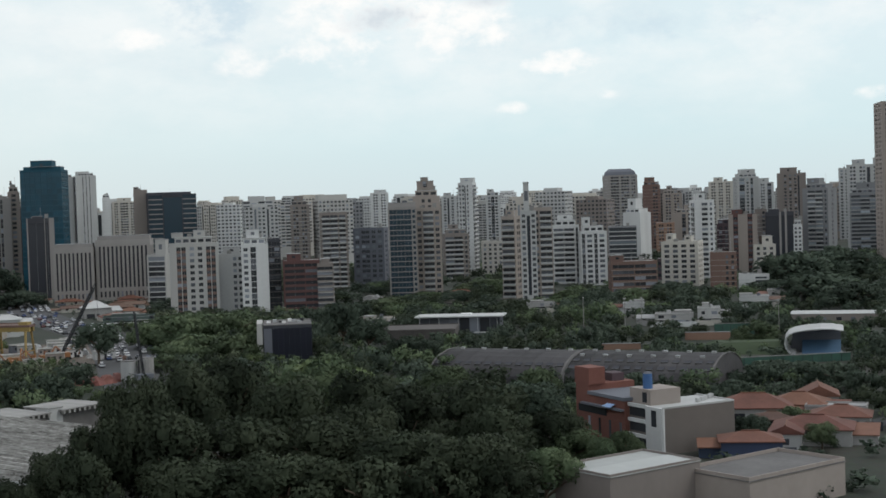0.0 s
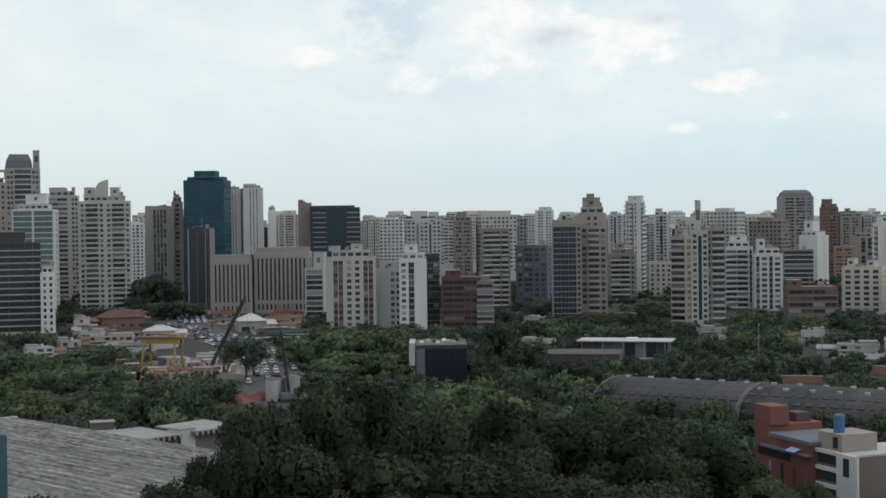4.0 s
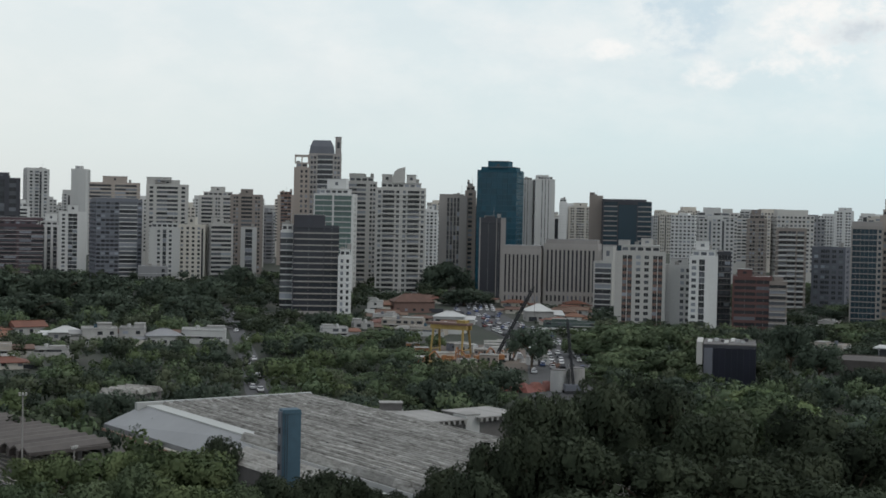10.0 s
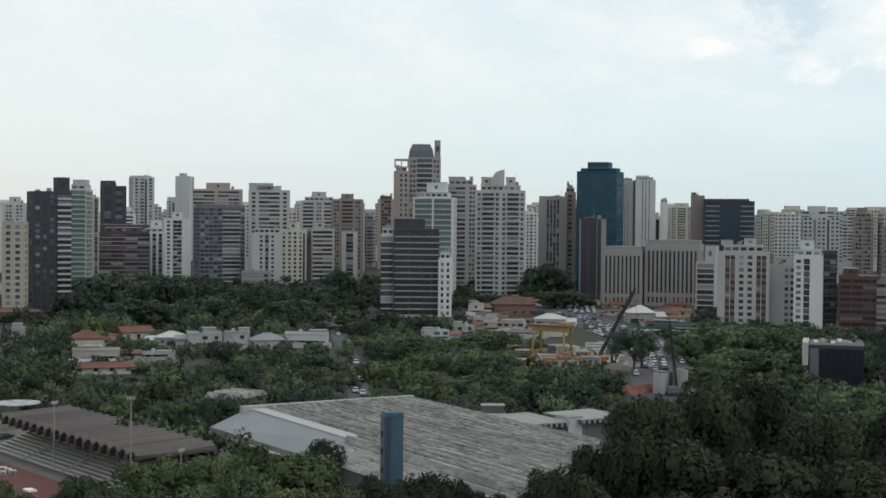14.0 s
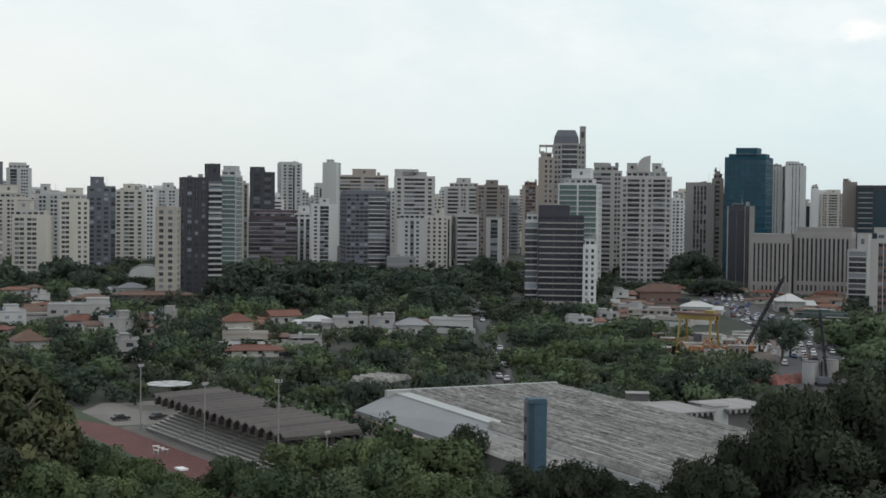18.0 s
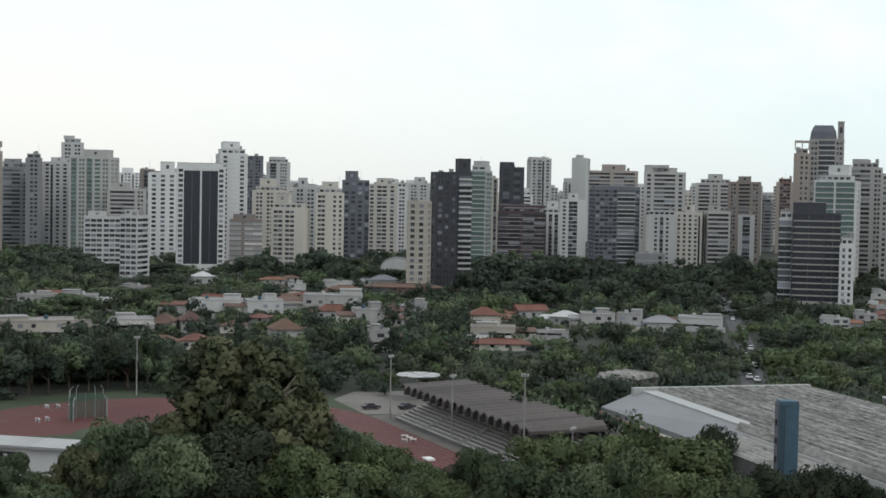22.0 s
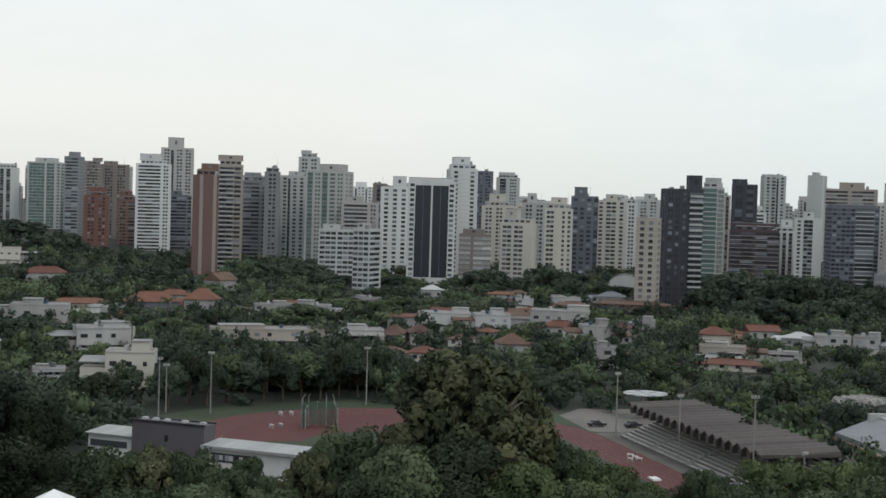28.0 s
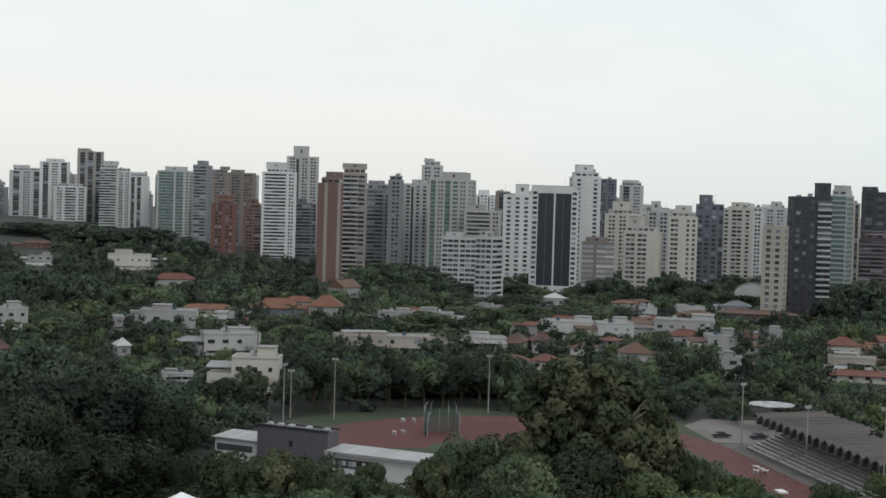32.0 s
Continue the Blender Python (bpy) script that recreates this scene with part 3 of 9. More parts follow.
tower(916.0, 1222.4, -36.8, 24.9, 32.0, 62.8, "cream", "dark", "b1w1b1w1b1w1b1", "b1w1b1", 20, "p.2-.6:4", 0,
      "cream apartment tower in the second row")
tower(565.6, 709.2, -30.6, 13.6, 18.0, 17.8, "cream", "dark", "b1w1b1w1b1w1b1", "b1w1b1", 5, "p.4-.9:5", 1,
      "low cream apartment block with small windows")
tower(470.9, 596.8, -38.3, 16.0, 11.7, 7.5, "white", "glass", "b3h2b1", "b1w1b1", 3, "", 1,
      "low white flat roofed building with one glazed corner")
tower(558.4, 719.5, -37.8, 17.8, 18.0, 36.9, "red", "dark", "k1W1k2W1k1", "b1w1b1", 12, "p.1-.5:3", 1,
      "dark red apartment tower with white window columns")
tower(566.0, 750.2, -37.0, 8.4, 16.6, 33.6, "maroon", "dark", "b1w1b1w1b1", "b1w1b1", 11, "", 1,
      "dark maroon apartment tower with small windows")
tower(460.9, 610.0, -37.1, 13.9, 13.5, 19.2, "rust", "dark", "b4w1b1w1b1", "b1w1b1", 6, "", 1,
      "rust brown apartment block with blank front")
tower(507.4, 692.5, -24.2, 11.4, 17.0, 47.0, "white", "dark", "b2l2b1w1b1", "b1l2b1", 15, "p.1-.6:4", 1,
      "white apartment tower with dark corner balconies")
tower(458.2, 643.7, -45.4, 20.4, 17.4, 24.7, "cream", "dark", "b1W1b1W1b1W1b1W1b1", "b1w1b1w1b1", 8, "p.1-.3:4,p.6-.8:3", 1,
      "wide cream apartment block with square windows")
tower(488.2, 697.4, -35.0, 16.7, 13.1, 12.7, "maroon", "dark", "h3b1h2", "b1", 3, "", 1,
      "low dark red building with ribbon windows")
tower(775.7, 1091.4, -35.4, 18.6, 26.5, 36.7, "tan", "dark", "b2s1b1s1b1", "b1w1b1", 11, "p.5-1:4", 0,
      "tan apartment tower with two dark slots")
tower(729.8, 1055.2, -34.7, 16.4, 25.4, 26.0, "orange", "dark", "b1w1b1w1b1", "b1w1b1", 8, "", 0,
      "orange brown apartment block in the second row")
tower(761.5, 1122.8, -34.1, 16.4, 26.9, 63.3, "rust", "dark", "b2w1b1", "b1w1b1", 20, "p.1-.7:4", 0,
      "slim rust brown tower in the second row")
tower(897.8, 1284.9, -34.9, 21.2, 28.8, 55.1, "tan", "dark", "b1w1b1w1b1", "b1w1b1", 17, "p.2-.5:5", 0,
      "tan apartment tower far behind")
tower(624.5, 940.7, -53.6, 14.2, 24.8, 40.6, "white", "dark", "b8", "b4", 13, "p.15-.65:8", 0,
      "white blank walled tower with a stepped top")
tower(844.3, 1305.5, -32.9, 37.1, 38.4, 73.3, "stone", "dark", "b2W2b1W2b1w1b1", "b1w1b1", 22, "c.03-.97:7", 0,
      "large tan tower with a rounded roof crown")
tower(587.0, 904.2, -33.0, 21.3, 21.3, 28.1, "grey", "glass", "b.4x5b.2", "b1w1b1", 8, "", 1,
      "grey block with white horizontal window bands")
tower(400.2, 605.9, -25.4, 23.6, 14.4, 17.3, "rust", "dark", "b.5h4b.3h4b.4", "b1w1b1", 5, "p.0-.3:3", 1,
      "low dark red brick block with white balcony bands")
tower(429.8, 692.4, -25.8, 14.9, 16.1, 34.2, "white", "dark", "b.3s.6b.3w1.2b.3s.6b.3w1.2b.5", "b1w1b1", 11, "p.1-.4:5", 1,
      "white apartment block with dark square windows")
tower(424.8, 714.4, -30.7, 15.9, 16.5, 37.8, "white", "dark", "b.5l3.4b.4s.4b.3", "b1w1b1", 12, "p.2-.8:3", 1,
      "white apartment block with dark curved balconies")
tower(347.3, 604.7, -29.9, 9.1, 16.0, 46.5, "tan", "dark", "b.3w.9b.3l2.6b.3", "b1w1b1", 15, "", 1,
      "tan apartment tower beside its twin")
tower(339.8, 606.5, -29.3, 7.8, 14.4, 45.1, "pale", "dark", "b.4w1.2b.5S.8b.4w1.2b.3", "b1w1b1", 16, "p.2-.6:14", 1,
      "pale tower with a dark vertical slot and a roof tank")
tower(344.3, 632.3, -46.6, 7.2, 12.8, 42.4, "tan", "dark", "b.3l5b.2", "b1w1b1", 13, "p.2-.8:3", 1,
      "brown apartment tower with stacked balconies")
tower(447.8, 851.4, -27.7, 15.3, 17.0, 23.1, "cream", "dark", "b1w1b1w1b1w1b1w1b1", "b1w1b1", 7, "", 1,
      "low cream apartment block with rows of windows")
tower(683.1, 1296.5, -27.8, 14.7, 28.8, 58.9, "pale", "dark", "b1w1s1w1b1", "b1w1b1", 18, "p.1-.6:3", 0,
      "pale tower with a vertical slot far behind")
tower(444.2, 880.4, -34.8, 10.3, 19.5, 63.7, "white", "dark", "b1w1b1w1b1w1b2", "l1", 21, "p.1-1:3", 0,
      "slim white apartment tower with small windows")
tower(452.6, 888.8, -27.0, 7.3, 15.4, 33.3, "pale", "dark", "b5", "s1", 10, "", 0,
      "pale blank wall of an apartment block")
tower(406.9, 825.5, -20.2, 15.6, 18.2, 32.8, "brown", "dark", "l6b1w1b1", "b1w1b1", 10, "p.2-.6:3", 1,
      "grey apartment block with deep balconies")
tower(691.1, 1410.0, -26.1, 21.8, 32.0, 57.2, "pale", "dark", "b1w1b1w1b1w1b1", "b1w1b1", 18, "p.1-.5:3", 0,
      "pale apartment block far behind")
tower(321.5, 685.0, -25.1, 13.7, 18.3, 48.0, "tan", "dark", "b.4w1b.3l2b.3w1b.4", "b1w1b1", 15, "", 1,
      "tall tan brown tower with a stepped peak")
tower(303.7, 679.8, -24.1, 14.9, 16.4, 48.9, "stone", "navy", "b.7g6b.3w1b.3", "b1w1b1", 17, "p.0-1:2", 1,
      "grey brown tower with a dark glazed front")
tower(328.0, 700.6, -25.1, 14.9, 15.3, 57.5, "tan", "dark", "b2w1b1w1b2", "b1w1b1", 17, "p.15-.8:5,p.3-.6:7", 1,
      "brown stepped crown tower with a chimney")
tower(347.7, 827.7, -32.8, 19.7, 17.8, 35.8, "slate", "glass", "b1W1b1W1W1b1W1b1W1b1", "b1w1b1", 11, "", 1,
      "slate grey block with pale framed windows")
tower(628.5, 1465.4, -23.2, 20.3, 28.8, 63.2, "white", "dark", "b1w1b1w1b1", "b1w1b1", 20, "p.2-.9:3", 0,
      "white apartment tower in the second row")
tower(315.7, 810.7, -21.0, 17.3, 19.3, 46.6, "brown", "dark", "b.7l2.4b.3l1b.6", "b1w1b1", 15, "", 1,
      "brown apartment tower with deep dark balconies")
tower(409.5, 1126.5, -20.0, 16.1, 26.3, 55.3, "brown", "dark", "b1w1b1w1b1", "b1w1b1", 17, "p.2-.7:4", 0,
      "grey brown apartment tower in the second row")
tower(244.8, 643.0, -20.8, 8.0, 12.8, 22.7, "brown", "dark", "h1b.15", "b1w1b1", 8, "p.2-.8:2", 1,
      "brown apartment wing with pale balcony bands")
tower(234.4, 648.9, -19.9, 17.9, 14.4, 24.6, "red", "dark", "b.5h3b.2h2b.4", "b1h3b1", 8, "p.1-.5:3", 1,
      "brick red apartment block with pale balcony bands")
tower(225.4, 662.8, -18.8, 6.2, 13.0, 35.4, "black", "dark", "b.3W2b.3", "b1w1b1", 12, "", 1,
      "narrow black side wing of a white tower")
tower(212.7, 655.3, -18.0, 13.1, 14.4, 36.3, "white", "dark", "b.5w1b.5s1b2", "b1w1b1", 12, "p.2-.7:4", 1,
      "white tower with a dark balcony slot and blank edge")
tower(205.6, 672.2, -17, 12.4, 12.8, 28.6, "pale", "dark", "b3w1b.3w1b.3", "b1w1b1", 9, "p.2-.9:3", 1,
      "pale grey apartment block with small windows")
tower(186.9, 672.4, -15.5, 23.8, 15.0, 37.6, "aged", "dark", "b1.8n1.3b.7w.8b.5w.8b.7n1.3b.7", "b1w1b1", 12, "p.05-.3:2,p.5-.75:3", 1,
      "white apartment tower with brown balconies")
tower(191.7, 758.8, -26.2, 10.2, 13.8, 27.1, "aged", "dark", "b.5x2.4b.3", "b2", 9, "p.4-1:8", 1,
      "white apartment block with banded windows")
tower(395.5, 1480.9, -15.0, 51.5, 35.2, 68.1, "black", "navy", "b.7x2.2b.3S3b.3x2.2", "g1", 13, "p.0-.9:2", 0,
      "black and blue glass office tower with white grids")
tower(365.9, 1494.7, -13.8, 14.3, 25.6, 73.7, "brown", "dark", "b1", "b1", 21, "p.0-.4:3", 0,
      "brown service core of an office tower")
tower(392.5, 1681.0, -13.1, 28.0, 32.0, 63.3, "cream", "dark", "b1w1b1W2b1w1b1", "b1w1b1", 20, "p.2-.8:4", 0,
      "cream stepped apartment block")
tower(369.1, 1670.9, -12.5, 8.8, 22.4, 71.6, "white", "dark", "b3", "b1", 22, "", 0,
      "slim white blank tower")
tower(384.1, 1857.6, -3.7, 24.9, 32.0, 102.3, "pale", "dark", "b2s.3b1.6s.3b1.6s.3b2", "b1s1b1", 31, "p.1-.7:2", 0,
      "pale beige tower with ribbed vertical fins")
tower(365.2, 1879.2, -11.0, 17.4, 28.8, 101.2, "pale", "dark", "b2s.3b1.6s.3b2", "b1s1b1", 31, "", 0,
      "pale beige ribbed tower beside its twin")
tower(181.4, 793.2, -18.9, 29.1, 23.2, 35.5, "stone", "dark", "b.5f9b.4", "f1", 8, "p.0-1:2", 1,
      "sand coloured institutional block with tall fins")
tower(154.4, 798.4, -16.9, 20.9, 23.2, 32.2, "stone", "dark", "b.4f7b.2", "f1", 7, "p.0-1:1.5", 1,
      "sand coloured institutional wing with tall fins")
tower(169.3, 962.6, -20.0, 26.9, 27.8, 80.6, "teal", "teal", "g5b0g4b0g5", "g4", 21, "p.22-.75:6,p.05-.95:2", 0,
      "teal glass office tower with rounded top")
tower(148.3, 867.9, -9.7, 15.9, 19.4, 48.9, "black", "dark", "k.4S5k.2S1.2k1.6", "S1", 12, "p.2-.6:1", 1,
      "dark office tower with pale vertical fins")
tower(152.4, 985.0, -8.8, 7.7, 17.6, 70.1, "tan", "dark", "b1w1b1", "b1", 22, "p.2-.4:4", 0,
      "slim tan tower beside a teal tower")
tower(140.7, 986.0, -8.1, 19.2, 21.9, 63.0, "stone", "dark", "b2s.6b.5s.6b.5s.6b.5s.6b2", "b1s1b1", 19, "p.0-.9:1", 0,
      "grey stone faced tower with vertical slots")
tower(166.3, 1302.3, -7.3, 11.7, 23.1, 53.9, "white", "dark", "b1w1b1w1b1w1b1", "b1w1b1", 17, "p.1-.7:4", 0,
      "slim white apartment tower with small windows")
tower(96.1, 907.1, -6.0, 30.9, 22.0, 69.4, "aged", "dark", "b.6w1b.4l3b.5w1b1.2w1b.5l3b.4w1b.6", "b1w1b1w1b1", 22, "p.1-.32:5,q.3-.58:10,p.6-.8:5", 1,
      "cream apartment tower with pairs of balconies")
tower(76.6, 979.6, -4.5, 21.2, 21.6, 74.4, "aged", "dark", "b.5h3b1.2w1b.4", "b1w1b1", 24, "p.1-.6:2", 1,
      "white apartment tower with a column of dark windows")
tower(54.3, 896.1, -11.5, 24.5, 19.7, 64.6, "white", "green", "b.5x3.4b.7x3.4b.7", "b1w1b1", 19, "p.3-.8:6", 1,
      "white tower with green glass balconies")
tower(50.1, 949.4, -3.0, 21.2, 23.0, 88.0, "stone", "dark", "b.5w1b.3x2.4b.3w1b.4", "b1w1b1", 27, "c.0-.8:9,p.8-1:11", 1,
      "tall tan tower with a dark sloped roof crown")
tower(34.9, 946.9, -2.1, 9.9, 20.8, 81.9, "tan", "dark", "b2w1b1w1b1", "b1w1b1", 25, "o.05-.95:5", 1,
      "tan tower wing with an open roof frame")
tower(36.0, 1364.0, -1.5, 15.8, 27.0, 68.5, "rust", "dark", "k1W3k1", "b1w1b1", 22, "", 0,
      "brick and white apartment tower in the second row")
tower(48.2, 711.6, -3.9, 6.6, 12.8, 32.1, "white", "dark", "b1w1b1w1b1", "b1w1b1", 10, "", 1,
      "slim white annex with small square windows")
tower(34.1, 716.4, -2.7, 22.4, 16.0, 43.5, "black", "slot", "b.4x6b.3x3", "b1w1b1", 14, "p.0-.7:5", 1,
      "black apartment tower with white balcony lines")
tower(20.0, 718.8, -1.6, 6.7, 14.4, 43.9, "white", "dark", "x4b.8", "b1w1b1", 14, "", 1,
      "white banded corner of a black apartment tower")
tower(-0.3, 1163.9, 0.0, 25.5, 25.6, 62.8, "brown", "dark", "b1w1b1h2b1w1b1", "b1w1b1", 20, "p.3-.7:4", 0,
      "grey brown apartment tower in the second row")
tower(1.7, 1121.3, -0.1, 12.1, 19.8, 37.3, "pale", "dark", "b1s1b1", "b1", 12, "", 0,
      "pale tower with one vertical slot")
tower(-24.3, 1226.6, 1.1, 31.0, 27.0, 65.1, "aged", "dark", "b1h2b1w1b1h2b1", "b1w1b1", 20, "p.3-.7:4", 0,
      "pale grey apartment tower with wide bands")
tower(-17.6, 997.8, 9.0, 14.9, 17.6, 40.8, "aged", "dark", "h5b1", "b1w1b1", 13, "p.1-.6:4", 0,
      "white apartment block with dark bands")
tower(-35.8, 1004.7, -6.0, 18.1, 19.9, 39.8, "cream", "dark", "b1w1b1w1b1w1b1w1b1", "b1w1b1", 13, "p.3-.6:5", 0,
      "cream apartment block with small dark windows")
tower(-55.4, 1002.7, 3.2, 20.6, 19.9, 40.5, "pale", "dark", "b2w1b1s1b1w1b2", "b1w1b1", 13, "", 0,
      "pale grey apartment tower with recessed slots")
tower(-59.1, 1098.3, 3.1, 30.8, 26.6, 68.2, "aged", "dark", "b1w1b1h4b1w1b1", "b1w1b1", 21, "p.0-.6:5,p.2-.8:3", 0,
      "pale stepped apartment tower with dark bands")
tower(-61.2, 977.1, 3.6, 19.3, 15.1, 12.0, "grey", "dark", "b5w1b1", "b1", 3, "", 0,
      "low grey blank walled podium")
tower(-88.8, 1010.0, 15.0, 30.8, 26.7, 55.5, "slate", "dark", "b0W1W1W1W1W1b.2x4b.2W1", "b0W1W1W1", 19, "p.0-.95:1", 0,
      "dark grey gridded apartment tower")
tower(-107.8, 1214.2, 5.1, 40.2, 26.8, 70.6, "tan", "dark", "h3b1h3b1", "b1w1b1", 23, "p.25-.75:5", 0,
      "tan upper tower with wide bands")
tower(-173.1, 1554.6, -3.6, 15.0, 28.8, 89.7, "pale", "dark", "b6", "b2w1b1", 28, "p.2-.6:3", 0,
      "pale blank walled tower")
tower(-130.6, 1123.6, 6.6, 20.2, 19.9, 46.4, "white", "dark", "b1w1b1g2b2", "b1w1b1", 15, "p.3-.7:5", 0,
      "white apartment block with a pale blue front")
tower(-153.1, 1161.1, 7.5, 15.6, 20.6, 38.6, "white", "dark", "b1s1b1s1b1s1b1", "b1w1b1", 12, "p.3-.9:6", 0,
      "white block with dark vertical arched strips")
tower(-202.8, 1442.1, 16.0, 20.8, 28.8, 85.7, "pale", "dark", "b1w1b1w1b1w1b1", "w1b1w1", 26, "p.0-.9:1", 0,
      "pale tower with a grid of square windows")
tower(-199.6, 1321.7, 8.6, 17.2, 23.6, 52.4, "white", "dark", "h3b1", "b1", 16, "p.1-.8:3", 0,
      "white block with ribbon windows in the second row")
tower(-170.5, 1120.8, 8.7, 36.9, 24.9, 39.3, "maroon", "dark", "h4b1h4", "h1", 12, "p.0-1:2", 0,
      "dark maroon office block with ribbon windows")
tower(-191.7, 1200.4, 9.1, 20.8, 24.1, 72.2, "black", "dark", "b1s1b1s1b1", "b1s1", 22, "p.0-.6:4", 0,
      "black office tower with vertical ribs")
tower(-193.1, 1116.6, 9.8, 8.6, 22.4, 62.0, "sand", "dark", "b1s1b1s1b1", "b1w1b1", 19, "", 0,
      "slim sand coloured tower with vertical slots")
tower(-179.8, 992.0, -1.7, 11.1, 22.2, 69.0, "pale", "green", "b.4x4b.4", "g1", 21, "p.1-.9:3", 0,
      "tower wrapped in pale green glass balconies")
tower(-152.9, 753.9, 23.5, 19.4, 15.2, 60.9, "black", "dark", "b1W1b1w1b1w1b1l3", "b1W1b1", 20, "p.65-1:7", 1,
      "black apartment tower with white balcony edges")
tower(-163.4, 724.9, 2.7, 10.5, 13.1, 45.5, "sand", "dark", "b1w1b1w1b1", "b1w1b1", 14, "", 1,
      "sand coloured slab block with paired windows")
tower(-318.2, 1405.9, 12.8, 22.2, 28.5, 58.5, "pale", "dark", "b1w1b1w1b1", "b1w1b1", 18, "p.3-.8:6", 0,
      "pale tower in the second row")
tower(-279.1, 1155.4, 13.6, 17.0, 23.5, 57.0, "white", "dark", "b1s1b1w1b1", "b1w1b1", 18, "p.1-.5:3", 0,
      "white tower with a narrow dark slot")
tower(-271.9, 1075.3, 14.2, 23.1, 22.0, 55.8, "cream", "dark", "b1w1b1W2b1w1b1", "b1w1b1", 18, "p.3-.7:4", 0,
      "cream apartment tower with balconies")
tower(-263.9, 968.9, 15.2, 18.6, 22.1, 57.4, "slate", "glass", "b1W1b1W1b1W1b1s1", "b1w1b1", 18, "p.1-.6:6", 0,
      "blue grey apartment tower with a dark edge strip")
tower(-269.6, 925.6, 16.2, 18.6, 19.1, 51.5, "cream", "dark", "b1W2b2w1b1w1b1", "b1w1b1", 16, "p.2-.8:4", 1,
      "cream apartment tower with a dark checked strip")
tower(-332.2, 1072.1, 17.2, 19.1, 22.2, 52.1, "pale", "dark", "b1w1b1w1b1", "b1w1b1", 16, "p.2-.6:7", 0,
      "pale apartment tower in the second row")
tower(-290.6, 905.8, 5.8, 21.5, 18.8, 41.2, "cream", "dark", "b1W2b1W2b2", "b3w1", 13, "p.1-.5:6", 1,
      "cream apartment block with paired window columns")
tower(-353.1, 1049.7, 18.6, 26.9, 21.9, 52.2, "cream", "dark", "b1w1b1w1b1w1b1", "b1w1b1", 17, "p.2-.7:6", 0,
      "cream stepped apartment tower")
tower(-313.2, 883.6, 19.5, 20.6, 16.5, 30.5, "brown", "white", "h2b1h3", "b1w1b1", 9, "p.1-.8:3", 1,
      "brown block with white window grid")
tower(-469.6, 1421.2, 18.3, 24.2, 28.8, 80.9, "pale", "dark", "b1s1b1w1b1", "b1w1b1", 25, "p.1-.8:2", 0,
      "pale tower with a domed roof edge far behind")
tower(-487.2, 1396.1, 19.2, 18.8, 28.8, 83.3, "slate", "dark", "b1w1b1w1b1", "b1w1b1", 26, "", 0,
      "slate grey tower far behind")
tower(-352.1, 961.7, 28.1, 19.4, 22.5, 77.3, "white", "dark", "b1w1b2w1b1", "b1w1b1w1b1", 25, "p.15-.75:5", 0,
      "tall white apartment tower with small windows")
tower(-327.6, 841.2, 21.3, 29.3, 21.8, 63.1, "white", "dark", "b.7W1b.3S3.3b.7S3.3b.3W1b.7", "b1w1b1", 20, "p.0-.95:2", 1,
      "white tower with tall black glass panels")
tower(-387.5, 924.7, 22.7, 19.8, 19.9, 60.1, "white", "dark", "b1w1b1w1b1w1b1", "b1w1b1", 19, "p.4-.9:7", 0,
      "white apartment tower in the second row")
tower(-330.2, 749.4, -1.2, 10.3, 16.2, 34.3, "pale", "dark", "W3b.4", "h4b1", 11, "p.1-.5:3", 1,
      "white apartment block with rows of wide windows")
tower(-382.0, 819.4, 25.0, 22.5, 15.9, 31.8, "pale", "dark", "b.4W3b.4W3b.4", "b1w1", 10, "p.1-.6:3", 1,
      "white apartment wing with rows of wide windows")
tower(-431.9, 965.3, 24.1, 27.2, 20.9, 48.6, "aged", "dark", "b1h4b1w1b1", "b1w1b1", 16, "p.1-.6:4", 0,
      "white apartment tower with banded front")
tower(-439.3, 1018.2, 23.3, 10.9, 22.0, 63.4, "brown", "dark", "b1s1b1", "b1", 20, "", 0,
      "grey brown tower edge in the second row")
tower(-464.2, 980.6, 9.3, 29.7, 26.2, 71.0, "aged", "green", "b.6s1b.6w1b.5s1b.6W1b.6w1b.4", "b1w1b1w1b1", 23, "p.3-.9:5", 0,
      "grey tower with pale window columns")
tower(-521.7, 1062.5, 26.2, 17.2, 23.4, 86.9, "pale", "dark", "b1w1b1w1b1", "b1w1b1", 28, "p.1-.6:2", 0,
      "pale grey tower with stepped top")
tower(-507.6, 1006.8, 26.8, 19.7, 22.3, 67.6, "pale", "dark", "b1w1b1w1b1w1b1", "b1w1b1", 23, "p.3-.9:3", 0,
      "white apartment tower with a grid of windows")
tower(-537.2, 1057.0, 26.9, 15.9, 20.9, 37.0, "rust", "dark", "b1w1b1w1b1", "b1w1b1", 11, "", 0,
      "rust brown apartment block with small windows")
tower(-540.5, 1022.3, 41.9, 18.8, 20.4, 34.6, "cream", "dark", "b1s1b2w1b1", "b1w1b1s1b1", 11, "p.0-.6:1.5", 0,
      "cream apartment block with a dark balcony strip")
tower(-518.9, 993.6, 27.6, 12.0, 22.2, 73.0, "grey", "dark", "b1w1b1", "b1w1b1", 23, "", 0,
      "grey tower in the second row")
tower(-546.9, 1018.7, 28.2, 22.1, 25.4, 66.3, "grey", "dark", "b1h3b1w1b1", "b1w1b1", 21, "p.1-.7:3", 0,
      "slate grey tower with wide bands")
tower(-477.8, 854.4, 29.2, 16.8, 21.5, 74.3, "tan", "dark", "b1l4W2b1", "b1w1b1", 24, "p.0-1:3", 0,
      "tan apartment tower with curved white balconies")
tower(-472.2, 812.7, 30.2, 16.0, 20.7, 66.5, "rust", "dark", "b2k1b3k1b1", "b1w1b1", 21, "p.3-1:4", 1,
      "rust brown blank tower with pale vertical ribs")
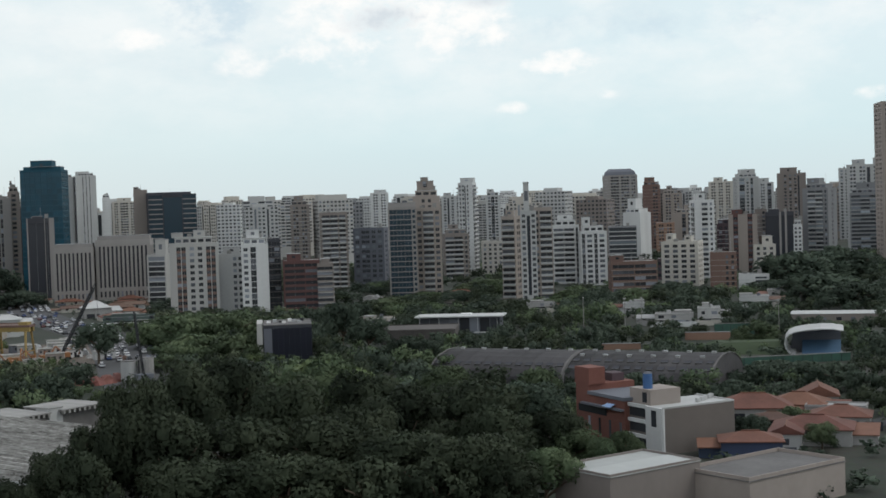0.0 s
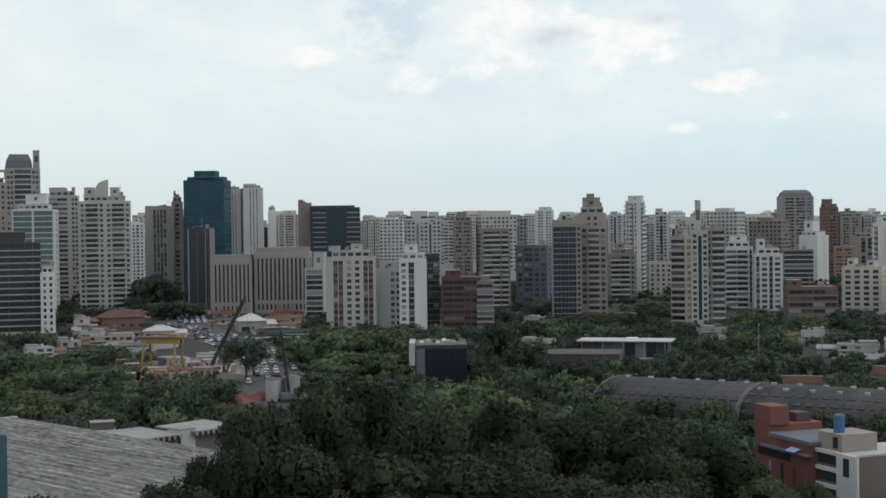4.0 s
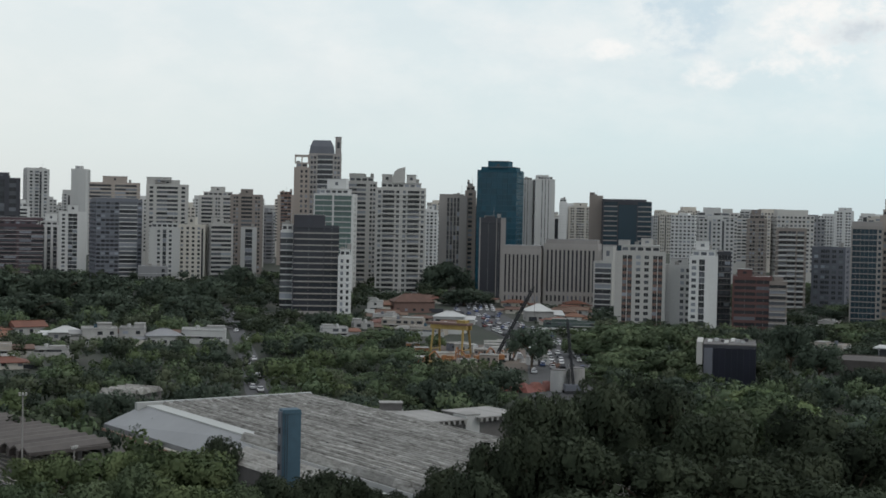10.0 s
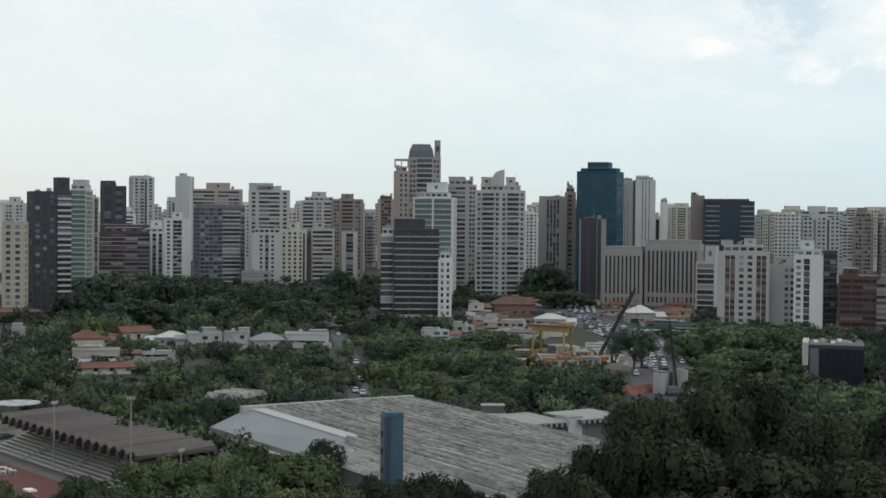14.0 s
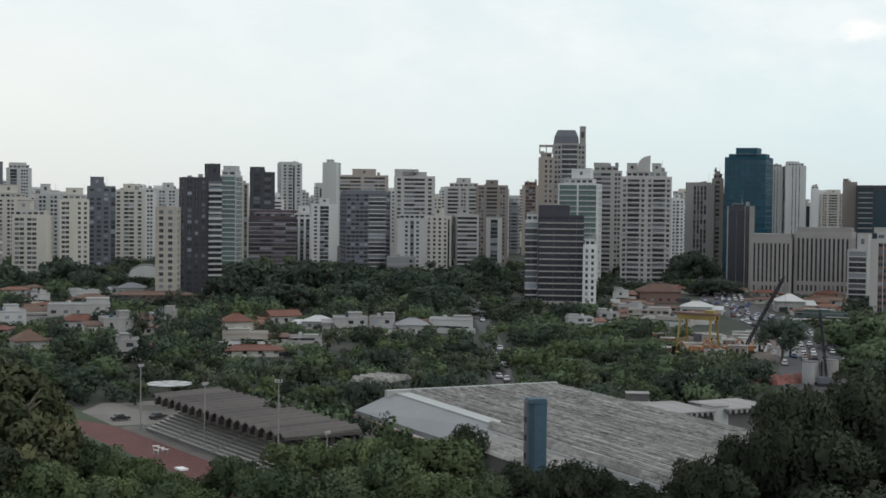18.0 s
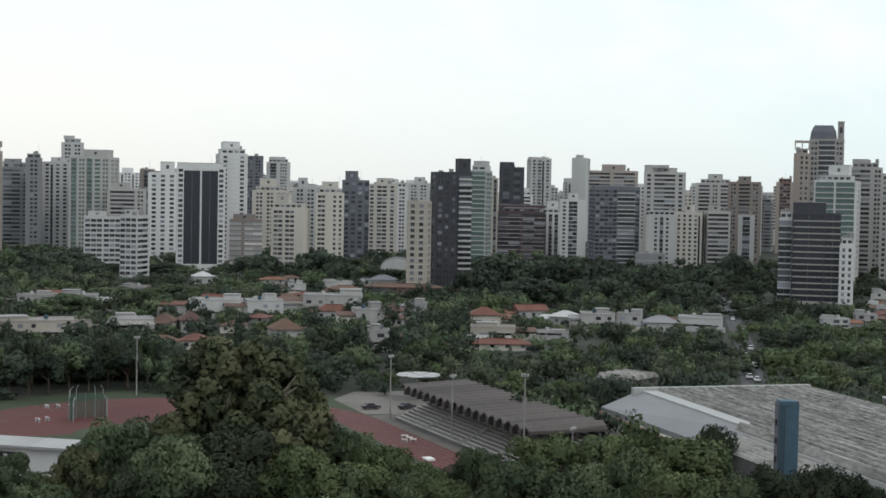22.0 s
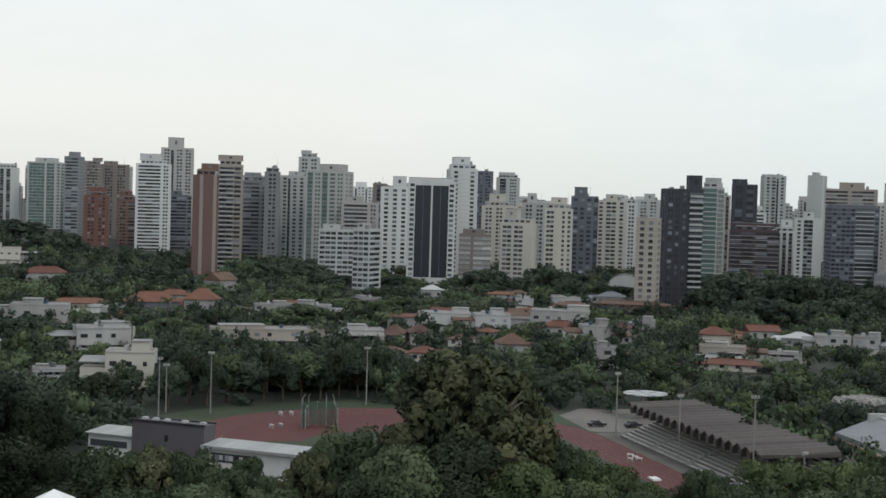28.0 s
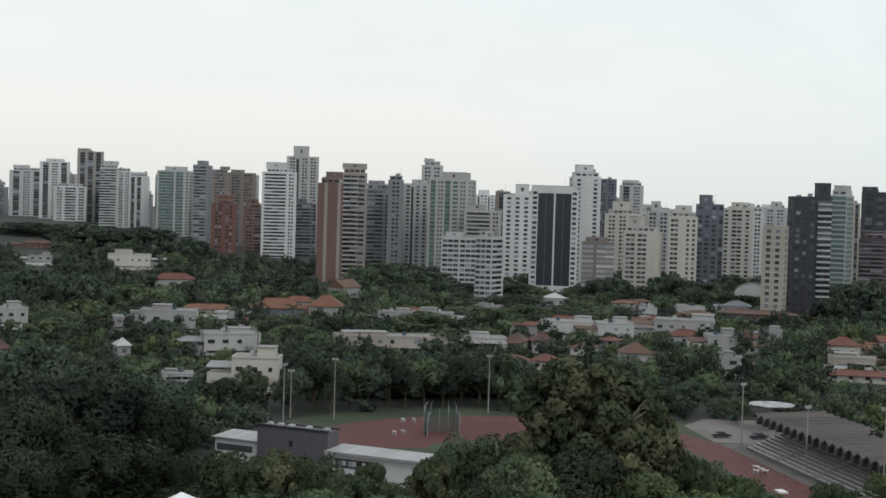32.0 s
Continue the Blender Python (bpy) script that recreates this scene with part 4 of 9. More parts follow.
tower(-691.5, 1144.0, 31.1, 21.1, 26.5, 49.9, "slate", "dark", "h5b1W1", "b1w1b1", 16, "p.1-.6:4", 0,
      "dark apartment tower with white corner windows")
tower(-702.9, 1127.1, 31.9, 17.5, 26.3, 45.4, "white", "dark", "b1w1b1W1b1", "b1w1b1", 14, "p.2-.8:3", 0,
      "white apartment tower with dark strips")
tower(-754.9, 1243.2, 31.3, 31.7, 35.1, 96.1, "aged", "dark", "b1w1b1w1b1w1b1", "b1w1b1", 30, "p.2-.7:10", 0,
      "tall pale grey tower with a stepped top")
tower(-679.9, 1081.2, 32.2, 29.9, 28.1, 78.8, "white", "dark", "b1h4b1w1b1", "b1w1b1", 26, "p.1-.7:5", 0,
      "white apartment tower with bands of balconies")
tower(-741.2, 1144.0, 32.9, 27.0, 27.0, 45.6, "rust", "dark", "b1w1b1h3b1", "b1w1b1", 15, "p.1-.5:5", 0,
      "rust brown apartment tower with dark balconies")
tower(-712.4, 1044.4, 34.3, 21.0, 25.0, 46.0, "brick", "dark", "b1w1b1w1b1", "b1w1b1", 15, "p.2-.9:4", 0,
      "orange brick apartment tower with small windows")
tower(-847.5, 1274.3, 33.6, 29.0, 32.0, 76.1, "brown", "dark", "b1w1b1w1b1", "b1w1b1", 25, "p.1-.6:3", 0,
      "brown stepped apartment tower")
tower(-862.5, 1255.8, 34.5, 20.7, 28.8, 76.5, "brown", "dark", "b1w1b1", "b1w1b1", 24, "p.5-1:3", 0,
      "grey brown tower in the second row")
tower(-824.1, 1170.6, 25.1, 14.1, 28.4, 76.4, "grey", "glass", "b1h4b1", "b3", 24, "p.2-.8:4", 0,
      "dark blue grey tower with balcony bands")
tower(-928.5, 1270.4, 24.2, 34.0, 32.0, 69.6, "pale", "green", "b1g4b1g2b1w1", "b1l2b1", 21, "p.2-.8:4", 0,
      "grey green tower with glazed balconies")
tower(-1007.3, 1309.4, 37.6, 23.2, 28.8, 62.2, "white", "dark", "b1s1b1s1b2", "b1w1b1", 20, "p.1-.8:1", 0,
      "white tower with dark vertical strips")
tower(-1016.8, 1295.0, 38.1, 15.2, 28.8, 65.4, "white", "dark", "b1w1b1w1b1", "b1w1b1", 21, "", 0,
      "white apartment tower with small windows")
tower(-1026.2, 1280.8, 38.7, 20.5, 28.8, 66.8, "pale", "dark", "h3b1", "b1", 22, "p.2-1:4", 0,
      "grey banded apartment tower")
tower(-1072.2, 1304.7, 39.4, 28.9, 28.8, 80.5, "stone", "dark", "b1s1b1s1b1s1b1", "b1s1", 26, "p.0-.5:3", 0,
      "dark slate tower with pale vertical ribs")
tower(-1083.6, 1285.0, 40.1, 35.4, 28.8, 42.1, "white", "dark", "b1w1b1h2b1W1b1", "b1w1b1", 13, "", 0,
      "white apartment block with grey bands")
tower(-1134.3, 1317.3, 40.7, 33.8, 32.0, 66.3, "white", "dark", "b1s1b1w1b1s1b1", "b1w1b1", 21, "p.2-.8:3", 0,
      "white tower with vertical dark strips")
tower(-1253.8, 1417.0, 41.5, 32.6, 28.8, 33.0, "white", "dark", "b1h2b1w1b1", "b1w1b1", 10, "", 0,
      "white apartment block with balcony bands")
tower(-1236.2, 1384.4, 41.8, 40.4, 32.0, 59.4, "pale", "dark", "b1s1b1w1b1s1b1", "b1w1b1", 19, "p.1-.6:3", 0,
      "pale apartment tower with vertical strips")
tower(-1317.5, 1414.5, 43.0, 36.9, 28.8, 38.6, "grey", "dark", "b1w1b1w1b1", "b1w1b1", 12, "p.2-.9:3", 0,
      "plain grey apartment tower on the hill")


def back_tower(az, d, top, w, wall_name, n, into=None):
    """A plainer tower of the crowded rows behind; into: the one mesh that gathers the farthest."""
    x, y = polar(az, d)
    z = land(x, y)
    wall = MATS[wall_name + "_render"]
    h = top - z
    rot = az + random.uniform(-20, 20)
    place = pose(x, y, z, 0, 0, rot) if into else pose(0, 0, 0)
    body, wins = (into, into) if into else (Solid(), Solid())
    dep = w * random.uniform(0.7, 1.0)
    body.box(-w / 2, w / 2, -dep / 2, dep / 2, 0, h, wall, place)
    q = random.uniform(0.2, 0.5)
    body.box(-w * q, w * q * 0.8, -dep * 0.3, dep * 0.3, h, h + random.uniform(1.5, 5), wall, place)
    style = random.random()
    fh = h / n
    for face in range(4):
        fw, out = (w, dep / 2) if face % 2 == 0 else (dep, w / 2)
        turn = place @ pose(0, 0, 0, 0, 0, 90 * face + 180) @ pose(0, out, 0)
        cols = max(2, int(fw / (3.2 if style < 0.7 else 6)))
        for c in range(cols):
            u = -fw / 2 + fw * (c + 0.5) / cols
            ww = fw / cols * (0.56 if style < 0.7 else 0.86)
            if style > 0.45 and c % 3 == 2:
                wins.pane(ww * 0.8, h - 4, MATS["dark_glazing"], turn @ pose(u, 0.05, h / 2))
                continue
            for i in range(max(0, n - 14), n):
                wins.pane(ww, fh * 0.48, MATS["dark_glazing"], turn @ pose(u, 0.05, fh * (i + 0.54)))
    if into:
        return
    root = thing("apartment_tower", x, y, z, rot, random.choice(BACK_LABEL[wall_name]), "tower", "towers of the far skyline")
    part("wall", body, root)
    part("glazing", wins, root, kind="stuff")


BACK_LABEL = {"white": ("white apartment tower crowded among others far off", "plain white tower in the far rows of the city"),
              "aged": ("off white apartment tower crowded among others far off",),
              "pale": ("pale grey apartment tower in the crowded far skyline", "pale concrete tower far behind the front rows"),
              "cream": ("cream apartment tower in the crowded far skyline", "cream plastered tower far behind the front rows"),
              "tan": ("tan apartment tower in the crowded far skyline",), "grey": ("grey apartment tower far behind the front rows",), "brown": ("brown apartment tower in the crowded far skyline",)}
SKY_AZ = [-46, -39, -34, -30, -26, -22, -19, -16, -12, -7, 0, 7, 14, 17, 23, 29, 34, 40, 46]
SKY_EL = [0.25, 0.2, 0.22, 0.3, 0.3, 0.28, 0.45, 0.3, 0.45, 0.6, 0.45, 0.55, 0.45, 0.55, 0.7, 0.85, 1.1, 1.0, 0.4]
ROW = [(o.location.x, o.location.y, o.get("span", 20.0)) for o in scene.objects if o.name.startswith("apartment_tower")]
random.seed(77)
FAR_CITY = Solid()
single = 0
for k in range(250):
    az = -46 + 91 * (k + random.random()) / 250
    d = random.choice((1250, 1450, 1700, 2000, 2500)) * random.uniform(0.92, 1.08)
    w = random.uniform(15, 30) * (1 + 0.3 * (d > 1900))
    for tx, ty, tw in ROW:
        td = math.hypot(tx, ty)
        if abs(math.degrees(math.atan2(-tx, ty)) - az) < math.degrees((tw + w) * 0.55 / td):
            d = max(d, td + 40)
    el = float(np.interp(az, SKY_AZ, SKY_EL)) * random.uniform(-0.4, 1.08)
    top = max(28.0, EYE + d * math.tan(radians(el)))
    alone = d < 1900 and single < 150
    single += alone
    # beyond 1700 m only pale walls are drawn: haze put into the colour
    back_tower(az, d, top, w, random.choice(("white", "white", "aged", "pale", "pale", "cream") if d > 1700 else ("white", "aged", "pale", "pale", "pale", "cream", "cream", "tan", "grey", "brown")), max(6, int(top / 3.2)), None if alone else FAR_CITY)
# the low far city up to the horizon, haze painted as pale walls
for k in range(105):
    az = -46 + (52 if k < 70 else 91) * (k % 70 + random.random()) / 70
    d = random.uniform(2000, 3400)
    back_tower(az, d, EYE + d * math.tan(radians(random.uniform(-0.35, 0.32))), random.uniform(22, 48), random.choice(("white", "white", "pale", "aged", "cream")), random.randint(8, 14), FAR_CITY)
tagged(new("far_city", FAR_CITY.mesh("far_city")), "crowded towers of the far city, walls paled for haze", "city", kind="stuff")

# ---- low buildings and grounds between the camera and the towers ----
SHIELD = []          # (x, y, radius, lowest height that stays in view): trees keep out of the line of sight


def shield(x, y, r, z=1.0):
    SHIELD.append((x, y, r, z))


WHITE, PALE, CREAM, GREY = (MATS[k + "_render"] for k in ("white", "pale", "cream", "grey"))
SLATE, BLACK, BROWN = (MATS[k + "_render"] for k in ("slate", "black", "brown"))
RUST = material("red_brick_wall", (0.165, 0.068, 0.05), 0.9, grain=1.5, stain=0.18, streak=True)
DARK_GLASS = MATS["dark_glazing"]


def patchy_roof(name, stops, scale):
    """Fibre cement gone patchy with soot and moss, in patches of real size whatever the sheet's length."""
    m = bpy.data.materials.new(name)
    m.use_nodes = True
    n, l = m.node_tree.nodes, m.node_tree.links
    geo, mp, big, small, mix, r = n.new("ShaderNodeNewGeometry"), n.new("ShaderNodeMapping"), n.new("ShaderNodeTexNoise"), n.new("ShaderNodeTexNoise"), n.new("ShaderNodeMath"), n.new("ShaderNodeValToRGB")
    mp.vector_type = "TEXTURE"
    mp.inputs["Rotation"].default_value, mp.inputs["Scale"].default_value = (0, 0, radians(-63)), (3.6, 1, 1)
    l.new(geo.outputs["Position"], mp.inputs["Vector"])
    for node, k, d in ((big, scale, 6), (small, scale * 5, 5)):
        node.inputs["Scale"].default_value, node.inputs["Detail"].default_value, node.inputs["Roughness"].default_value = k, d, 0.68
        l.new(mp.outputs["Vector"], node.inputs["Vector"])
    mix.operation = "MULTIPLY_ADD"
    l.new(small.outputs["Fac"], mix.inputs[0])
    mix.inputs[1].default_value = 0.55
    half = n.new("ShaderNodeMath")
    half.operation = "MULTIPLY"
    l.new(big.outputs["Fac"], half.inputs[0])
    half.inputs[1].default_value = 0.45
    l.new(half.outputs[0], mix.inputs[2])
    e = r.color_ramp.elements
    while len(e) < len(stops):
        e.new(0.5)
    for k, (p, c) in zip(e, stops):
        k.position, k.color = p, (*c, 1)
    l.new(mix.outputs[0], r.inputs["Fac"])
    hsv, info, tone = n.new("ShaderNodeHueSaturation"), n.new("ShaderNodeObjectInfo"), n.new("ShaderNodeMath")
    tone.operation = "MULTIPLY_ADD"
    l.new(info.outputs["Random"], tone.inputs[0])
    tone.inputs[1].default_value, tone.inputs[2].default_value = 0.35, 0.82
    l.new(tone.outputs[0], hsv.inputs["Value"])
    l.new(r.outputs["Color"], hsv.inputs["Color"])
    l.new(hsv.outputs["Color"], n["Principled BSDF"].inputs["Base Color"])
    n["Principled BSDF"].inputs["Roughness"].default_value = 0.92
    MATS[name] = m
    return m


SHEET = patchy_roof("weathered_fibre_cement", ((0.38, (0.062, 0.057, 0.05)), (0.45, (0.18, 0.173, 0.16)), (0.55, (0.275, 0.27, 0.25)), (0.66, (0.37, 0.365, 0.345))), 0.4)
# patchy pale tone that paints the highlights along the rib crests
CREST_HIGHLIGHT = patchy_roof("pale_crest_highlight", ((0.38, (0.07, 0.065, 0.057)), (0.5, (0.24, 0.235, 0.22)), (0.62, (0.44, 0.43, 0.41))), 0.3)
# dark tone for dirt lines and painted shade between the ribs
VALLEY_DIRT_SHADE = material("dirty_shaded_valley", (0.055, 0.052, 0.046), 0.95, grain=1.5, stain=0.4)
SHEET_WHITE = material("white_metal_sheet", (0.34, 0.35, 0.34), 0.6, grain=0.5, stain=0.12)
SHEET_BLUE = material("blue_grey_metal_sheet", (0.2, 0.207, 0.215), 0.55, grain=0.5, stain=0.12)
SHEET_BROWN = material("brown_concrete_plate", (0.072, 0.064, 0.06), 0.9, grain=0.8, stain=0.3, spread=0.2)
TANK_BLUE = material("faded_blue_paint", (0.04, 0.085, 0.115), 0.7, grain=0.8, stain=0.3, streak=True)
YELLOW = material("dusty_yellow_paint", (0.27, 0.19, 0.06), 0.6, grain=1.0, stain=0.2)
ORANGE = material("orange_machine_paint", (0.27, 0.115, 0.045), 0.55, grain=1.0, stain=0.2)
NET = material("green_net", (0.04, 0.095, 0.072), 0.8, grain=2.0, stain=0.2)
TYRE = material("tyre_rubber", (0.02, 0.02, 0.02), 0.9)


def market_hall():
    """Long hall with a ribbed fibre cement roof, white gutters and a low wing."""
    root = thing("market_hall", 14.7, 325.5, 0, -63, "large market hall with weathered grey ribbed roof and white edge", "hall")
    part("wall", Solid().box(0.3, 118, -41, -0.3, 0, 8.0, PALE).box(53, 84, -50, -41, 0, 7.2, DARK_CONCRETE), root)
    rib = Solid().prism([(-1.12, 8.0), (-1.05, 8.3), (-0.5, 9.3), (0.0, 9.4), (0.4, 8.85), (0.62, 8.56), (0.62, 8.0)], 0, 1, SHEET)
    # dark valley strip and pale crest strip paint the ribs' shade and highlight
    rib.prism([(0.62, 8.0), (0.62, 8.56), (0.75, 8.4), (1.12, 8.3), (1.12, 8.0)], 0, 1, VALLEY_DIRT_SHADE)
    rib.prism([(-0.34, 9.36), (-0.3, 9.5), (0.08, 9.5), (0.12, 9.3)], 0, 1, CREST_HIGHLIGHT)
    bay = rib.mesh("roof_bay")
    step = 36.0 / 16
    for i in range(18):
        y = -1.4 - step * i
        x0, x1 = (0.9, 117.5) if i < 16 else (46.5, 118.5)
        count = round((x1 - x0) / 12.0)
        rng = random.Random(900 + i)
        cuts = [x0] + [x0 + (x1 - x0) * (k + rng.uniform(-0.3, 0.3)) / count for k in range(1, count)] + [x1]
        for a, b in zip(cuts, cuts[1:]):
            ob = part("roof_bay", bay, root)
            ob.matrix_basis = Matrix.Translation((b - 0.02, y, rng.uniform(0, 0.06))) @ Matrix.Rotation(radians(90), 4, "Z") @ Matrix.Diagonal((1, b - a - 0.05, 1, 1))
    part("roof_edge", Solid().box(-0.4, 0.9, -41.5, 0.2, 7.4, 9.5, SHEET_WHITE), root, "white metal parapet band")
    part("gutter", Solid().box(-0.4, 52, -39.5, -36.2, 8.6, 8.9, SHEET_WHITE), root, "broad white metal gutter")
    slope = Solid().hexa([(-1, -48, 4.4), (52, -45.5, 4.4), (52, -39.5, 4.4), (-1, -39.5, 4.4), (-1, -48, 5.4), (52, -45.5, 5.4), (52, -39.5, 8.6), (-1, -39.5, 8.6)], SHEET_BLUE)
    part("side_roof", slope, root, "sloping blue grey metal side roof")
    part("trim_stripe", Solid().box(-1.0, 40, -48.4, -48.0, 4.0, 4.5, MATS["orange_render"]), root, "faded orange stripe under the side roof")
    part("side_wall", Solid().box(-1, 52, -47.5, -41, 0, 4.4, CREAM), root)
    wing = Solid()
    for i in range(3):
        y = -42.6 - 3.1 * i
        wing.prism([(y - 1.5, 7.2), (y - 0.4, 8.0), (y, 8.05), (y + 0.3, 7.7), (y + 1.5, 7.3), (y + 1.5, 7.2)], 0, 1, SHEET, Matrix(((0, 31.5, 0, 53), (1, 0, 0, 0), (0, 0, 1, 0), (0, 0, 0, 1))))
    part("wing_roof", wing, root, "lower ribbed grey roof of the wing")
    patch = Solid().hexa([(66, -39, 8.75), (92, -39, 8.75), (92, -30, 9.1), (66, -30, 9.1), (66, -39, 8.95), (92, -39, 8.95), (92, -30, 9.3), (66, -30, 9.3)], SHEET)
    part("roof_patch", patch, root, "smoother grey roof patch without ribs")
    part("eave", Solid().box(88, 118.5, -43.6, -42.6, 6.8, 7.6, SHEET_WHITE), root, "white eave gutter")
    vent = Solid().box(-0.5, 0.5, -0.25, 0.25, 0, 0.5, DARK_STEEL).mesh("roof_vent")
    for x, y in ((62, -31), (66, -29.5), (70, -28), (74, -26.4), (88, -36), (94, -33), (40, -14), (22, -26), (30, -20), (58, -12)):
        part("roof_vent", vent, root, at=pose(x, y, 8.7, 0, 0, 20))
    for a in range(0, 120, 12):
        shield(14.7 + 0.454 * a - 0.891 * 20, 325.5 - 0.891 * a - 0.454 * 20, 20, 8)


market_hall()


def toothed_shed(x, y, rot, length, depth, tall, teeth, label):
    """Low concrete shed whose folded roof plates show as teeth along the front."""
    root = thing("toothed_shed", x, y, 0, rot, label, "shed")
    part("wall", Solid().box(0.5, length - 0.5, 1.2, depth, 0, tall - 1, DARK_CONCRETE), root)
    w = length / teeth
    plate = Solid().prism([(0, tall), (w * 0.3, tall), (w * 0.38, tall - 0.75), (w * 0.72, tall - 0.75), (w * 0.8, tall), (w, tall), (w, tall + 0.25), (0, tall + 0.25)], 0, depth, CONCRETE).mesh("roof_plate")
    for i in range(teeth):
        part("roof_plate", plate, root, at=pose(w * i, 0, 0))
    shield(x + length / 2, y + 5, length / 2, tall - 2)
    return root


toothed_shed(34.0, 289.0, 26, 13.5, 16, 7.6, 10, "low shed with pale toothed concrete roof beside the hall")
toothed_shed(48.6, 296.0, 30, 13.0, 13, 7.8, 9, "low shed with pale toothed concrete roof and dark windows")
shed_small = toothed_shed(26.5, 304.0, -2, 7.5, 8, 7.4, 7, "small shed with toothed roof at the back of the hall")
part("roof_house", Solid().box(2.5, 7.2, 5, 8, 7.6, 9.2, DARK_CONCRETE).box(2.3, 7.4, 4.8, 8.2, 9.2, 9.4, CONCRETE), shed_small)
gable = thing("stair_block", 47.2, 297.2, 0, 28, "pale concrete stair block between two sheds", "building")
part("wall", Solid().box(-1.8, 1.8, -0.5, 4, 0, 8.4, PALE), gable)
part("roof", Solid().box(-1.9, 1.9, -0.6, 4.1, 8.4, 8.6, CONCRETE), gable)

ridged = thing("ridged_shed", -27.5, 363.0, 0, -30, "low shed with a worn grey roof in four ridges", "shed")
part("wall", Solid().box(-4.5, 4.5, -6.4, 6.4, 0, 4.6, DARK_CONCRETE), ridged)
ridge_roof = Solid().prism([(-1.6, 5.3), (-0.3, 6.6), (0.1, 6.6), (1.6, 5.6), (1.6, 5.3)], 0, 1, SHEET).mesh("roof_ridge")
for i in range(4):
    part("roof_ridge", ridge_roof, ridged).matrix_basis = Matrix.Translation((5.0, -4.8 + 3.2 * i, -0.7)) @ Matrix.Rotation(radians(90), 4, "Z") @ Matrix.Diagonal((1, 10, 1, 1))
shield(-27.5, 363, 6, 5.2)

tank = thing("water_tower", 7.4, 227.9, 0, 14, "tall faded blue water tower with rust spots beside the hall", "water tower")
part("shaft", Solid().prism([(-1.55, 0), (1.4, 0), (1.4, 18.8), (1.25, 19.0), (-1.4, 19.0), (-1.55, 18.8)], -1.1, 1.3, TANK_BLUE), tank)
part("rim", Solid().box(-1.62, 1.48, -1.18, 1.38, 18.2, 18.45, TANK_BLUE), tank)
# slate colour paints the shade on this side of the blue shaft
part("side_panel", Solid().box(-1.75, -1.56, -0.9, 1.1, 6, 18.6, MATS["slate_render"]), tank, "steel side panel coloured dark for the shaded side")
for tz in (9.5, 12.4, 15.2):
    part("hatch", Solid().box(-1.95, -1.76, -0.4, 0.3, tz, tz + 0.9, DARK_STEEL), tank)
part("ladder", Solid().beam((-1.2, -1.25, 2), (-1.2, -1.25, 18.4), 0.04, DARK_STEEL).beam((-0.8, -1.25, 2), (-0.8, -1.25, 18.4), 0.04, DARK_STEEL), tank)
shield(7.4, 227.9, 2, 9)


